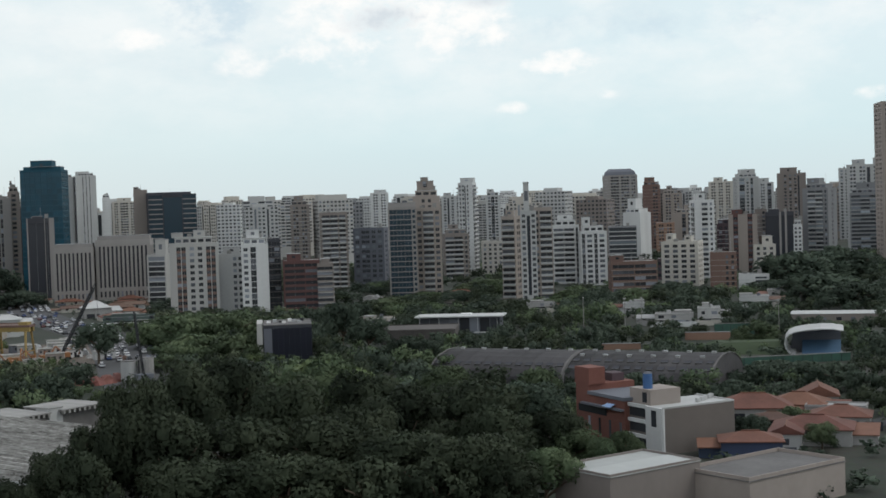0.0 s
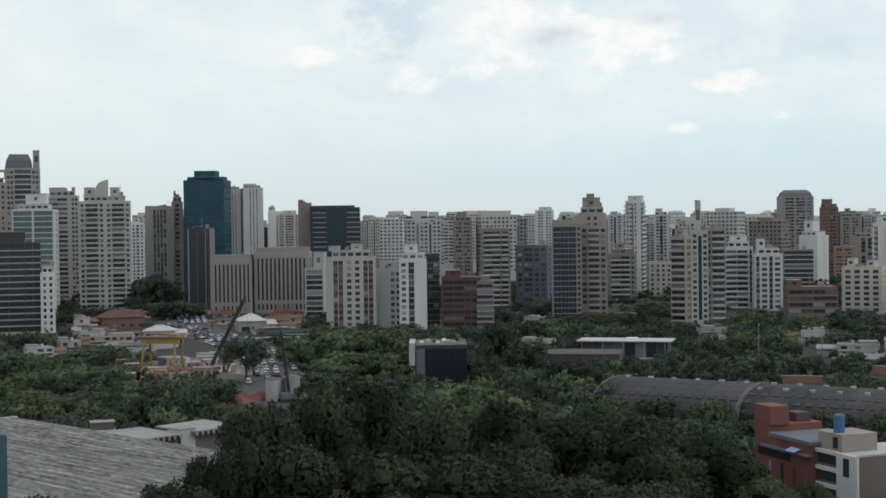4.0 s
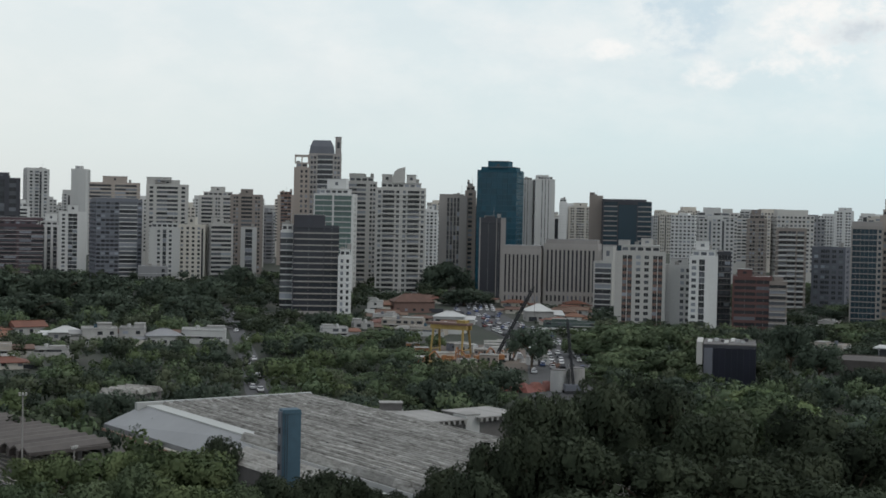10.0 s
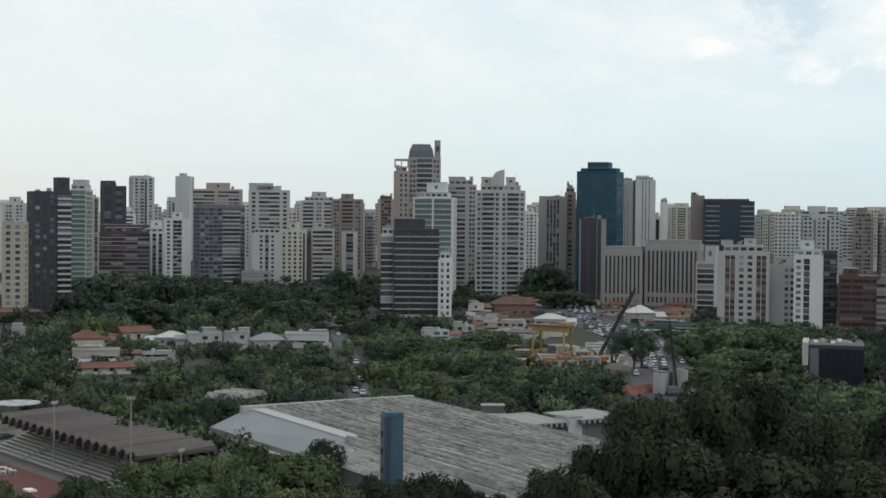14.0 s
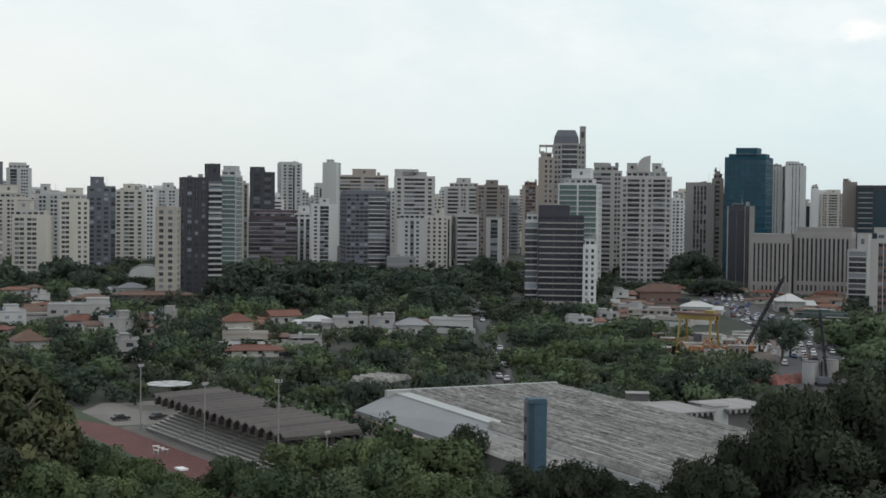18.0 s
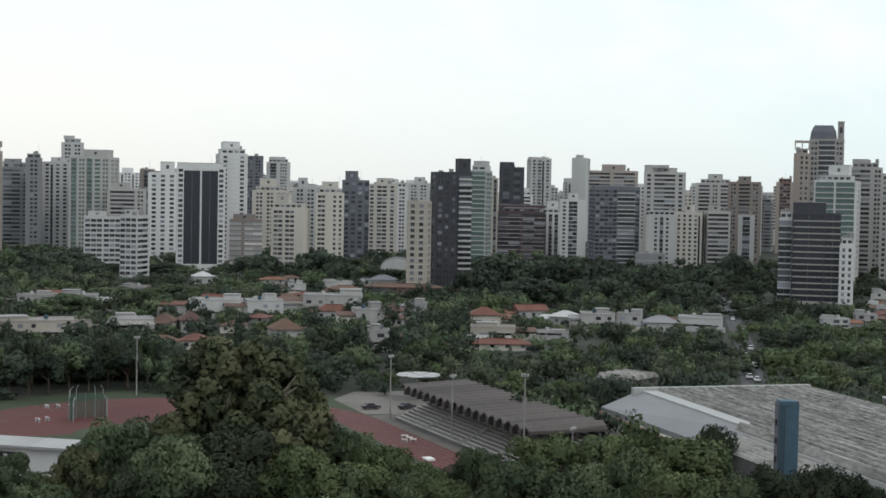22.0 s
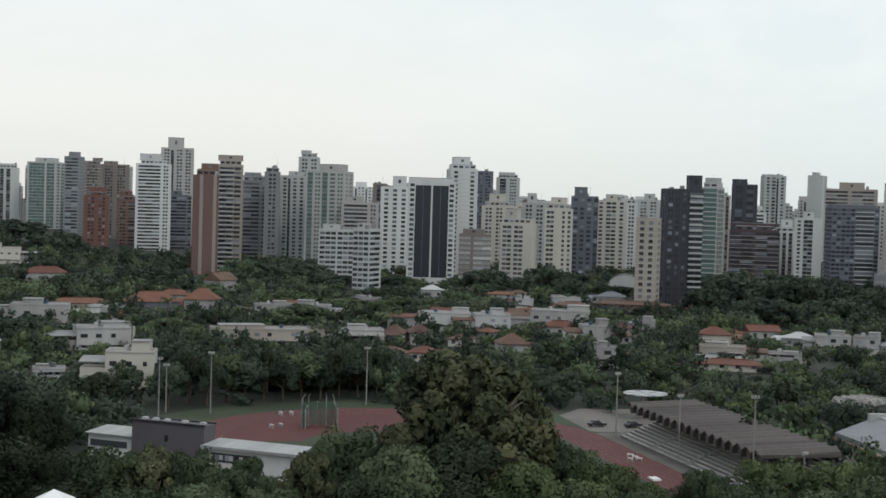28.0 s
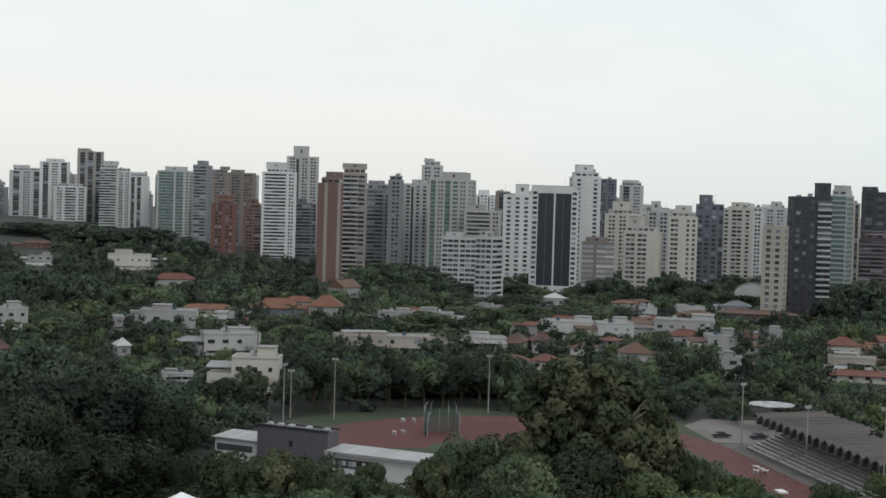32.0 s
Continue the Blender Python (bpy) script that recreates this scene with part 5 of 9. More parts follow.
def grandstand():
    """Stepped concrete terrace under a folded plate roof."""
    root = thing("grandstand", -74.0, 307.0, 0, -55, "concrete grandstand with stepped terraces and folded brown roof", "grandstand")
    step = Solid().box(0, 63, 0, 1.15, -1.5, 0.06, DARK_CONCRETE).box(0, 63, 0, 0.75, 0.06, 0.12, MATS["cream_render"]).mesh("terrace_step")
    for i in range(14):
        part("terrace_step", step, root, at=pose(0, 0.2 + 1.05 * i, 0.5 + 0.42 * i))
    part("base", Solid().hexa([(0.2, 0.8, 0), (62.8, 0.8, 0), (62.8, 16, 0), (0.2, 16, 0), (0.2, 0.8, 0.3), (62.8, 0.8, 0.3), (62.8, 16, 5.6), (0.2, 16, 5.6)], DARK_CONCRETE), root)
    part("back_wall", Solid().box(0, 63, 15.6, 16.2, 0, 6.4, DARK_CONCRETE), root)
    n = 18
    w = 63.4 / n
    plate = Solid()
    for a, b, z0, z1 in ((0, 0.42, 0.0, 0.75), (0.42, 0.58, 0.75, 0.75), (0.58, 1.0, 0.75, 0.0)):
        plate.hexa([(w * a, 1.2, 7.0 + z0), (w * b, 1.2, 7.0 + z1), (w * b, 17, 7.5 + z1), (w * a, 17, 7.5 + z0),
                    (w * a, 1.2, 7.3 + z0), (w * b, 1.2, 7.3 + z1), (w * b, 17, 7.8 + z1), (w * a, 17, 7.8 + z0)], SHEET_BROWN)
    roof_plate = plate.mesh("roof_plate")
    for i in range(n):
        part("roof_plate", roof_plate, root, at=pose(w * i, 0, 0))
    nose = Solid().prism([(-0.55, 7.1), (-0.5, 6.3), (-0.3, 5.95), (0.3, 5.95), (0.5, 6.3), (0.55, 7.1), (0.4, 7.35), (-0.4, 7.35)], 0, 1.1, SHEET_BROWN).mesh("beam_end")
    for i in range(1, n):
        part("beam_end", nose, root, at=pose(w * i, 0.9, 0))
    part("roof_edge", Solid().box(63.3, 63.9, 1.2, 17, 6.9, 7.5, SHEET_BROWN), root)
    post = Solid().box(-0.3, 0.3, -0.45, 0.45, 0, 7.2, DARK_CONCRETE).mesh("post")
    for i in range(7):
        part("post", post, root, at=pose(1.5 + 9.8 * i, 12.5, 0))
    for i in range(3):
        part("post", post, root, at=pose(61.5, 8.0 + 4 * i, 0))
    rail = Solid().beam((0, 0, 0.9), (63, 0, 0.9), 0.04, STEEL)
    for i in range(22):
        rail.beam((3 * i, 0, 0), (3 * i, 0, 0.9), 0.035, STEEL)
    part("railing", rail, root, at=pose(0, -0.35, 0.5))
    for x in (16, 34, 50):
        stair = part("stair", Solid().box(x - 0.08, x, 0.2, 14.9, 0.3, 0.5, PALE), root)
        for k in range(28):
            part("step", Solid().box(x, x + 1.2, 0.2 + 0.525 * k, 0.75 + 0.525 * k, 0.45 + 0.21 * k, 0.75 + 0.21 * k, CONCRETE), stair)
    for k in range(-2, 9):
        shield(-74 + 0.573 * 7 * k + 4, 307 - 0.819 * 7 * k + 4, 8, 0.3 if k < 7 else 4)


grandstand()

disc = thing("round_canopy", -75.7, 338.0, 0, 0, "round white canopy with radial ribs on a column", "canopy")
part("column", Solid().beam((0, 0, 0), (0, 0, 5.6), 0.45, CONCRETE, 10), disc)
for k in range(24):
    wa = 2 * math.pi * k / 24
    wb = wa + 2 * math.pi / 24 * 0.97
    ring = [(r * math.cos(w), r * math.sin(w), z) for z0, z1 in ((5.7, 6.0), (5.95, 6.2)) for r, w, z in ((0.4, wa, z0), (5.3, wa, z1), (5.3, wb, z1), (0.4, wb, z0))]
    part("panel", Solid().hexa(ring, MATS["grey_render"] if k % 4 == 0 else PALE), disc)
shield(-75.7, 338, 7.5, 2)


# running track: two straights, two bends
TRACK_C, TRACK_S = Vector((-115.0, 279.0)), Vector((0.573, -0.819))
TRACK_N = Vector((0.819, 0.573))


def track_point(radius, k):
    """k from 0 to 4: far bend, near straight, near bend, far straight."""
    c2 = TRACK_C + TRACK_S * 84.4
    if k <= 1:
        w = math.pi * k
        return TRACK_C + TRACK_N * radius * math.cos(w) - TRACK_S * radius * math.sin(w)
    if k <= 2:
        return TRACK_C - TRACK_N * radius + TRACK_S * 84.4 * (k - 1)
    if k <= 3:
        w = math.pi * (k - 2)
        return c2 - TRACK_N * radius * math.cos(w) + TRACK_S * radius * math.sin(w)
    return c2 + TRACK_N * radius - TRACK_S * 84.4 * (k - 3)


def loop_strip(name, r0, r1, z, mat, label, category, steps=96):
    s = Solid()
    for i in range(steps):
        for r in (r0, r1):
            p = track_point(r, 4.0 * i / steps)
            s.v.append((p.x, p.y, z))
    s.slot(mat)
    for i in range(steps):
        j = (i + 1) % steps
        s.f.append((2 * i, 2 * j, 2 * j + 1, 2 * i + 1))
        s.m.append(0)
    return tagged(new(name, s.mesh(name)), label, category, kind="structure")


def flat_area(name, pts, z, mat, label, category="ground"):
    s = Solid()
    s.v = [(x, y, z) for x, y in pts]
    s.f, s.m = [tuple(range(len(pts)))], [0]
    s.slot(mat)
    return tagged(new(name, s.mesh(name)), label, category, kind="structure")


flat_area("lawn", [tuple(track_point(60, 4.0 * i / 48)) for i in range(48)], 0.03, GRASS, "green mown lawn round the running track", "lawn")
flat_area("stand_apron", [tuple(TRACK_C + TRACK_N * n + TRACK_S * q) for n, q in ((46.4, -6), (46.4, 84), (57, 84), (57, -6))], 0.055, material("worn_paving", (0.12, 0.11, 0.1), 0.92, grain=0.8, stain=0.25), "worn grey paving between the track and the grandstand", "paving")
flat_area("dirt_apron", [tuple(track_point(36.4, k / 20)) for k in range(21)], 0.045, TRACK_RED, "red rubber apron inside the bend of the track", "track")
flat_area("grass_patch", [tuple(TRACK_C + TRACK_N * (20 * math.cos(k)) + TRACK_S * (14 * math.sin(k) + 2)) for k in (i * 0.314 for i in range(20))], 0.05, GRASS, "worn grass patch in the track bend", "lawn")
loop_strip("running_track", 36.5, 46.3, 0.06, TRACK_RED, "dull red rubber running track with eight lanes", "track")
for lane in range(9):
    loop_strip("lane_line", 36.56 + 1.21 * lane - 0.025, 36.56 + 1.21 * lane + 0.025, 0.066, MATS["tan_render"], "worn pale painted lane line on the track", "lane line")
flat_area("car_park", [(-95, 332), (-94, 346), (-74, 356), (-66, 330), (-72, 316), (-82, 312)], 0.05, material("dusty_concrete", (0.15, 0.138, 0.125), 0.92, grain=0.8, stain=0.25), "dusty concrete yard behind the running track", "yard")
for k in range(17):
    p = track_point(41, k / 16)
    shield(p.x, p.y, 6, 0)
for k in range(10):
    p = track_point(41, 3.72 + 0.028 * k)
    shield(p.x, p.y, 6, 0)
shield(-84, 330, 9, 0)


def floodlight(x, y, tall, label, heads=3):
    root = thing("floodlight_mast", x, y, 0, random.uniform(0, 90), label, "floodlight", "floodlights round the track")
    part("pole", Solid().beam((0, 0, 0), (0, 0, tall), 0.18, CONCRETE, 8, 0.11), root)
    part("crossbar", Solid().box(-0.7, 0.7, -0.06, 0.06, tall - 0.3, tall - 0.18, STEEL), root)
    for i in range(heads):
        u = -0.55 + 1.1 * i / max(1, heads - 1)
        part("lamp_head", Solid().box(u - 0.17, u + 0.17, -0.3, 0.1, tall - 0.12, tall + 0.28, MATS["aged_render"]), root, "white lamp head")
    shield(x, y, 1, 2)


for fx, fy, ft in ((-74.9, 306.7, 14), (-56.2, 282.4, 13.4), (-37.2, 252.6, 18), (-28.5, 252.0, 9), (-141.5, 323.0, 14), (-166.6, 291.2, 14), (-170.1, 274.6, 14), (-176.1, 287.4, 11)):
    floodlight(fx, fy, ft, "tall slim concrete mast with white floodlight heads")

cage = thing("hammer_cage", -135.8, 285.0, 0, 25, "green netted hammer throw cage on bent steel poles", "sports cage")
for k in range(9):
    w = radians(-20 + 30 * k)
    bx, by = 4.0 * math.cos(w), 4.0 * math.sin(w)
    tall = 7.2 if k in (2, 3, 5, 6, 7) else 5.4
    part("pole", Solid().beam((bx, by, 0), (bx, by, tall - 0.8), 0.07, STEEL).beam((bx, by, tall - 0.8), (bx * 0.85, by * 0.85, tall), 0.06, STEEL), cage)
for k in range(8):
    wa, wb = radians(-20 + 30 * k), radians(10 + 30 * k)
    ax, ay, bx, by = 3.95 * math.cos(wa), 3.95 * math.sin(wa), 3.95 * math.cos(wb), 3.95 * math.sin(wb)
    net = Solid()
    for i in range(7):
        q0, q1 = i / 7, (i + 0.62) / 7
        net.hexa([(ax + (bx - ax) * q, ay + (by - ay) * q, z) for z in (0.2, 5.2) for q in (q0, q1)][:2] + [(ax + (bx - ax) * q1, ay + (by - ay) * q1 + 0.03, 0.2), (ax + (bx - ax) * q0, ay + (by - ay) * q0 + 0.03, 0.2)]
                 + [(ax + (bx - ax) * q0, ay + (by - ay) * q0, 5.2), (ax + (bx - ax) * q1, ay + (by - ay) * q1, 5.2), (ax + (bx - ax) * q1, ay + (by - ay) * q1 + 0.03, 5.2), (ax + (bx - ax) * q0, ay + (by - ay) * q0 + 0.03, 5.2)], NET)
    part("net", net, cage)
shield(-135.8, 285, 5, 0.2)
shield(-173.7, 288.8, 3, 1)


def bench_board(x, y, rot, label):
    root = thing("hurdle_stack", x, y, 0, rot, label, "hurdle")
    part("board", Solid().box(-0.7, 0.7, -0.06, 0.06, 0.7, 0.95, MARK), root)
    part("leg", Solid().box(-0.6, -0.5, -0.25, 0.25, 0, 0.7, STEEL), root)
    part("leg", Solid().box(0.5, 0.6, -0.25, 0.25, 0, 0.7, STEEL), root)


for hx, hy in ((-66.0, 283.0), (-64.6, 281.2), (-63.4, 279.4), (-64.9, 278.4), (-151.5, 297.0), (-149.5, 298.5), (-147.0, 300.0), (-143.5, 281.5), (-144.5, 279.2)):
    bench_board(hx, hy, random.uniform(-40, 40), "white wooden hurdle standing on the red track")
mat_low = thing("landing_mat", -56.5, 262.5, 0, -55, "small white mat lying at the track edge", "mat")
part("cushion", Solid().box(-1.4, 1.4, -0.8, 0.8, 0.07, 0.4, MARK), mat_low)


def club_house():
    """Low white building with a grey upper block."""
    root = thing("club_house", -128.0, 226.5, 0, -1, "long low white building with a flat roof and grey block", "building")
    part("wall", Solid().box(-27.5, -17.5, 0, 6.5, 0, 5.4, WHITE), root)
    part("wall", Solid().box(-2.3, 16.5, -1.5, 4.2, 0, 5.4, WHITE), root)
    block = part("upper_block", Solid().box(-17.6, -2.4, -0.6, 3.2, 0, 8.7, material("mauve_grey_render", (0.1, 0.092, 0.105), 0.9, grain=0.8, stain=0.12, streak=True)), root, "mauve grey rendered block")
    part("parapet", Solid().box(-17.8, -2.2, -0.8, -0.4, 8.7, 9.0, DARK_STEEL).box(-17.8, -2.2, 3.0, 3.4, 8.7, 9.0, DARK_STEEL), block)
    for x in (-16.9, -14.6, -12.2, -8.4, -4.6):
        part("skylight", Solid().box(x, x + 1.0, 1.4, 2.4, 8.7, 9.05, PALE), block)
    part("window", Solid().box(-10.6, -9.9, -0.7, -0.6, 5.4, 6.5, DARK_GLASS), block)
    for x0, x1, y0, y1 in ((-28.0, -17.7, -0.4, 6.6), (-2.2, 17.0, -1.9, 4.4)):
        count = int((x1 - x0) / 1.6)
        for k in range(count):
            a = x0 + (x1 - x0) * k / count
            b = x0 + (x1 - x0) * (k + 0.96) / count
            part("roof_sheet", Solid().hexa([(a, y0, 5.4), (b, y0, 5.4), (b, y1, 5.9), (a, y1, 5.9), (a, y0, 5.6), (b, y0, 5.6), (b, y1, 6.1), (a, y1, 6.1)], SHEET_WHITE), root)
    part("gutter", Solid().box(-2.2, 17.0, -2.1, -1.9, 5.2, 5.7, STEEL), root)
    # a long dark window band with pale blinds behind some panes
    band = part("window_band", Solid().box(-1.9, 8.6, -1.6, -1.5, 2.9, 4.5, DARK_STEEL), root, "long dark window band")
    for k in range(5):
        part("pane", Solid().box(-1.5 + 2.02 * k, 0.2 + 2.02 * k, -1.66, -1.6, 3.2, 4.2, DARK_GLASS), band)
        part("blind", Solid().box(-0.6 + 2.02 * k, 0.1 + 2.02 * k, -1.7, -1.66, 3.4, 4.15, PALE), band)
    part("window_band", Solid().box(-27.0, -19.0, -0.1, 0.0, 3.2, 4.4, DARK_GLASS), root)
    shield(-150, 228, 7, 4.2)
    shield(-136, 226, 9, 5.2)
    shield(-124, 226, 5, 1.2)
    shield(-117, 226, 5, 2.2)


club_house()


PLASTER = {"white": material("weathered_white_plaster", (0.40, 0.40, 0.39), 0.9, grain=1.2, stain=0.16, streak=True, spread=0.14),
           "aged": material("grimy_white_plaster", (0.30, 0.296, 0.288), 0.9, grain=1.2, stain=0.18, streak=True, spread=0.16)}


def flat_block(name, x, y, rot, w, dep, h, wall, label, roof=None, windows=0, parapet=0.5, side_windows=0, storeys=1, lift=0.0, clear=None):
    """A flat roofed low building; its front faces local -y."""
    wall = {WHITE: PLASTER["white"], MATS["aged_render"]: PLASTER["aged"]}.get(wall, wall)
    root = thing(name, x, y, lift, rot, label, "building" if name != "house" else "house", "houses of the quarter" if name == "house" else "")
    part("wall", Solid().box(-w / 2, w / 2, -dep / 2, dep / 2, 0, h, wall), root)
    top = Solid().box(-w / 2 - 0.15, w / 2 + 0.15, -dep / 2 - 0.15, dep / 2 + 0.15, h, h + 0.15, roof or ROOF_GREY)
    part("roof", top, root)
    if parapet:
        p = Solid()
        for a in ((-w / 2, w / 2, -dep / 2, -dep / 2 + 0.2), (-w / 2, w / 2, dep / 2 - 0.2, dep / 2), (-w / 2, -w / 2 + 0.2, -dep / 2 + 0.2, dep / 2 - 0.2), (w / 2 - 0.2, w / 2, -dep / 2 + 0.2, dep / 2 - 0.2)):
            p.box(*a, h + 0.15, h + 0.15 + parapet, wall)
        part("parapet", p, root)
    d_eye = math.hypot(x, y)
    for s in range(storeys):
        z = h * s / storeys
        for i in range(windows):
            u = -w / 2 + w * (i + 0.5) / windows
            ww = min(1.8, w / windows * 0.62) * (0.6 + 0.7 * ((i * 37 + s * 17 + int(abs(x))) % 10) / 10)
            if (i * 13 + s * 7 + int(abs(y))) % 5 == 0:
                continue
            win = part("window", Solid().box(u - ww / 2, u + ww / 2, -dep / 2 - 0.06, -dep / 2, z + 1.0, z + 2.2, DARK_GLASS), root)
            if d_eye < 330:
                part("sill", Solid().box(u - ww / 2 - 0.1, u + ww / 2 + 0.1, -dep / 2 - 0.2, -dep / 2, z + 0.88, z + 0.98, CONCRETE), win)
        for i in range(side_windows):
            u = -dep / 2 + dep * (i + 0.5) / side_windows
            part("window", Solid().box(-w / 2 - 0.06, -w / 2, u - 0.6, u + 0.6, z + 1.0, z + 2.2, DARK_GLASS), root)
    if name == "house":
        rng = random.Random(int(x * 10) + int(y))
        aw, ah = w * rng.uniform(0.3, 0.5), h * rng.uniform(0.35, 0.55)
        side = rng.choice((-1, 1))
        ax = side * (w / 2 - aw / 2) * rng.uniform(0.4, 1.0)
        part("upper_room", Solid().box(ax - aw / 2, ax + aw / 2, -dep * 0.2, dep * 0.42, h + 0.15, h + 0.15 + ah * 0.6, wall).box(ax - aw / 2 - 0.2, ax + aw / 2 + 0.2, -dep * 0.2 - 0.3, dep * 0.42 + 0.2, h + 0.15 + ah * 0.6, h + 0.35 + ah * 0.6, CONCRETE), root)
        vx = -w * 0.1 if side > 0 else -w * 0.3
        # flat dark sheet on the front wall paints the shade of an opening
        part("veranda", Solid().box(vx, vx + w * 0.4, -dep / 2 - 0.1, -dep / 2 - 0.02, 0.1, 2.3, DARK_GLASS), root, "flat dark sheet painting the shade of a veranda")
        lw = w * rng.uniform(0.35, 0.6)
        lx = -side * (w / 2 + lw / 2 - 0.02)
        annex = part("annex", Solid().box(lx - lw / 2, lx + lw / 2, -dep * 0.4, dep * 0.35, 0, h * rng.uniform(0.45, 0.7), rng.choice((wall, PLASTER["aged"], CREAM))), root)
        part("annex_roof", Solid().hexa([(lx - lw / 2 - 0.3, -dep * 0.4 - 0.5, h * 0.7), (lx + lw / 2 + 0.3, -dep * 0.4 - 0.5, h * 0.7), (lx + lw / 2 + 0.3, dep * 0.35, h * 0.7 + 0.9), (lx - lw / 2 - 0.3, dep * 0.35, h * 0.7 + 0.9),
                                         (lx - lw / 2 - 0.3, -dep * 0.4 - 0.5, h * 0.7 + 0.2), (lx + lw / 2 + 0.3, -dep * 0.4 - 0.5, h * 0.7 + 0.2), (lx + lw / 2 + 0.3, dep * 0.35, h * 0.7 + 1.1), (lx - lw / 2 - 0.3, dep * 0.35, h * 0.7 + 1.1)], rng.choice((TILE, TILE_OLD, TILE_OLD, ROOF_GREY, SHEET))), annex)
        part("water_tank", Solid().beam((-ax * 0.6, dep * 0.2, h + 0.15), (-ax * 0.6, dep * 0.2, h + 1.5), 0.7, rng.choice((SLATE, PALE, TANK_BLUE)), 10), root)
        part("porch", Solid().box(-side * w * 0.45, -side * w * 0.05, -dep / 2 - 2.2, -dep / 2, 2.5, 2.7, CONCRETE) if side < 0 else Solid().box(-w * 0.45, -w * 0.05, -dep / 2 - 2.2, -dep / 2, 2.5, 2.7, CONCRETE), root)
        part("yard_wall", Solid().box(-w / 2 - 1.5, w / 2 + 1.5, -dep / 2 - 4.2, -dep / 2 - 4.0, 0, 2.0, rng.choice((WHITE, PALE, CREAM, wall))), root)
    shield(x, y, w * 0.38, h * 0.72 if clear is None else clear)
    return root


def tile_house(x, y, rot, w, dep, h, rise, wall, tile, label, windows=2, hip=True, side_windows=1, clear=None, lift=0.0):
    """A house with a tiled hip or gable roof laid in courses, its front on local -y."""
    wall = {WHITE: PLASTER["white"], MATS["aged_render"]: PLASTER["aged"]}.get(wall, wall)
    root = thing("house", x, y, lift, rot, label, "house", "houses of the quarter")
    if w > 9:
        # a lower side wing with a lean-to tile roof, and a dark sheet as painted porch shade
        rng = random.Random(int(x * 7) + int(y * 3))
        side, ww = rng.choice((-1, 1)), w * rng.uniform(0.3, 0.45)
        wx = side * (w / 2 + ww / 2 - 0.02)
        wing = part("side_wing", Solid().box(wx - ww / 2, wx + ww / 2, -dep * 0.3, dep * 0.45, 0, h * 0.62, wall), root)
        part("wing_roof", Solid().hexa([(wx - ww / 2 - 0.3, -dep * 0.3 - 0.5, h * 0.6), (wx + ww / 2 + 0.3, -dep * 0.3 - 0.5, h * 0.6), (wx + ww / 2 + 0.3, dep * 0.45, h * 0.62 + rise * 0.5), (wx - ww / 2 - 0.3, dep * 0.45, h * 0.62 + rise * 0.5),
                                        (wx - ww / 2 - 0.3, -dep * 0.3 - 0.5, h * 0.6 + 0.2), (wx + ww / 2 + 0.3, -dep * 0.3 - 0.5, h * 0.6 + 0.2), (wx + ww / 2 + 0.3, dep * 0.45, h * 0.62 + rise * 0.5 + 0.2), (wx - ww / 2 - 0.3, dep * 0.45, h * 0.62 + rise * 0.5 + 0.2)], tile), wing)
        part("veranda", Solid().box(-side * w * 0.42, -side * w * 0.42 + w * 0.3, -dep / 2 - 0.1, -dep / 2 - 0.02, 0.2, min(2.3, h * 0.7), DARK_GLASS), root, "flat dark sheet painting the shade of a veranda")
    part("wall", Solid().box(-w / 2, w / 2, -dep / 2, dep / 2, 0, h, wall), root)
    e = 0.5
    a, b = w / 2 + e, dep / 2 + e
    ridge = (w - dep) / 2 if hip and w > dep else (a if not hip else 0.3)
    roof = Solid()
    roof.slot(tile)
    roof.v = [(-a, -b, h - 0.12), (a, -b, h - 0.12), (a, b, h - 0.12), (-a, b, h - 0.12), (-a, -b, h + 0.1), (a, -b, h + 0.1), (a, b, h + 0.1), (-a, b, h + 0.1), (-ridge, 0, h + rise), (ridge, 0, h + rise)]
    roof.f = [(3, 2, 1, 0), (0, 1, 5, 4), (1, 2, 6, 5), (2, 3, 7, 6), (3, 0, 4, 7), (4, 5, 9, 8), (6, 7, 8, 9), (5, 6, 9), (7, 4, 8)]
    roof.m = [0] * 9
    if not hip:
        for s in (-1, 1):
            part("gable", Solid().hexa([(s * w / 2, -dep / 2, h), (s * w / 2, dep / 2, h), (s * (w / 2 - 0.25), dep / 2, h), (s * (w / 2 - 0.25), -dep / 2, h), (s * w / 2, -0.05, h + rise * 0.9), (s * w / 2, 0.05, h + rise * 0.9), (s * (w / 2 - 0.25), 0.05, h + rise * 0.9), (s * (w / 2 - 0.25), -0.05, h + rise * 0.9)], wall), root)
    part("roof", roof, root)
    part("ridge_tile", Solid().beam((-ridge, 0, h + rise + 0.08), (ridge, 0, h + rise + 0.08), 0.16, tile, 6), root)
    for i in range(windows):
        u = -w / 2 + w * (i + 0.5) / windows
        win = part("window", Solid().box(u - 0.7, u + 0.7, -dep / 2 - 0.06, -dep / 2, 1.0, 2.2, DARK_GLASS), root)
        if math.hypot(x, y) < 330:
            part("sill", Solid().box(u - 0.8, u + 0.8, -dep / 2 - 0.2, -dep / 2, 0.88, 0.98, CONCRETE), win)
    for i in range(side_windows):
        part("window", Solid().box(-w / 2 - 0.06, -w / 2, -0.7, 0.7, 1.0, 2.2, DARK_GLASS), root)
    shield(x, y, w * 0.38, h * 0.85 if clear is None else clear)
    return root


material("navy_panel", (0.012, 0.014, 0.024), 0.35, coat=0.3)
# black glass pavilion with a white end slab
box = thing("glass_pavilion", 144.0, 428.0, 0, -19, "black glass cube pavilion with a tall white end slab", "building")
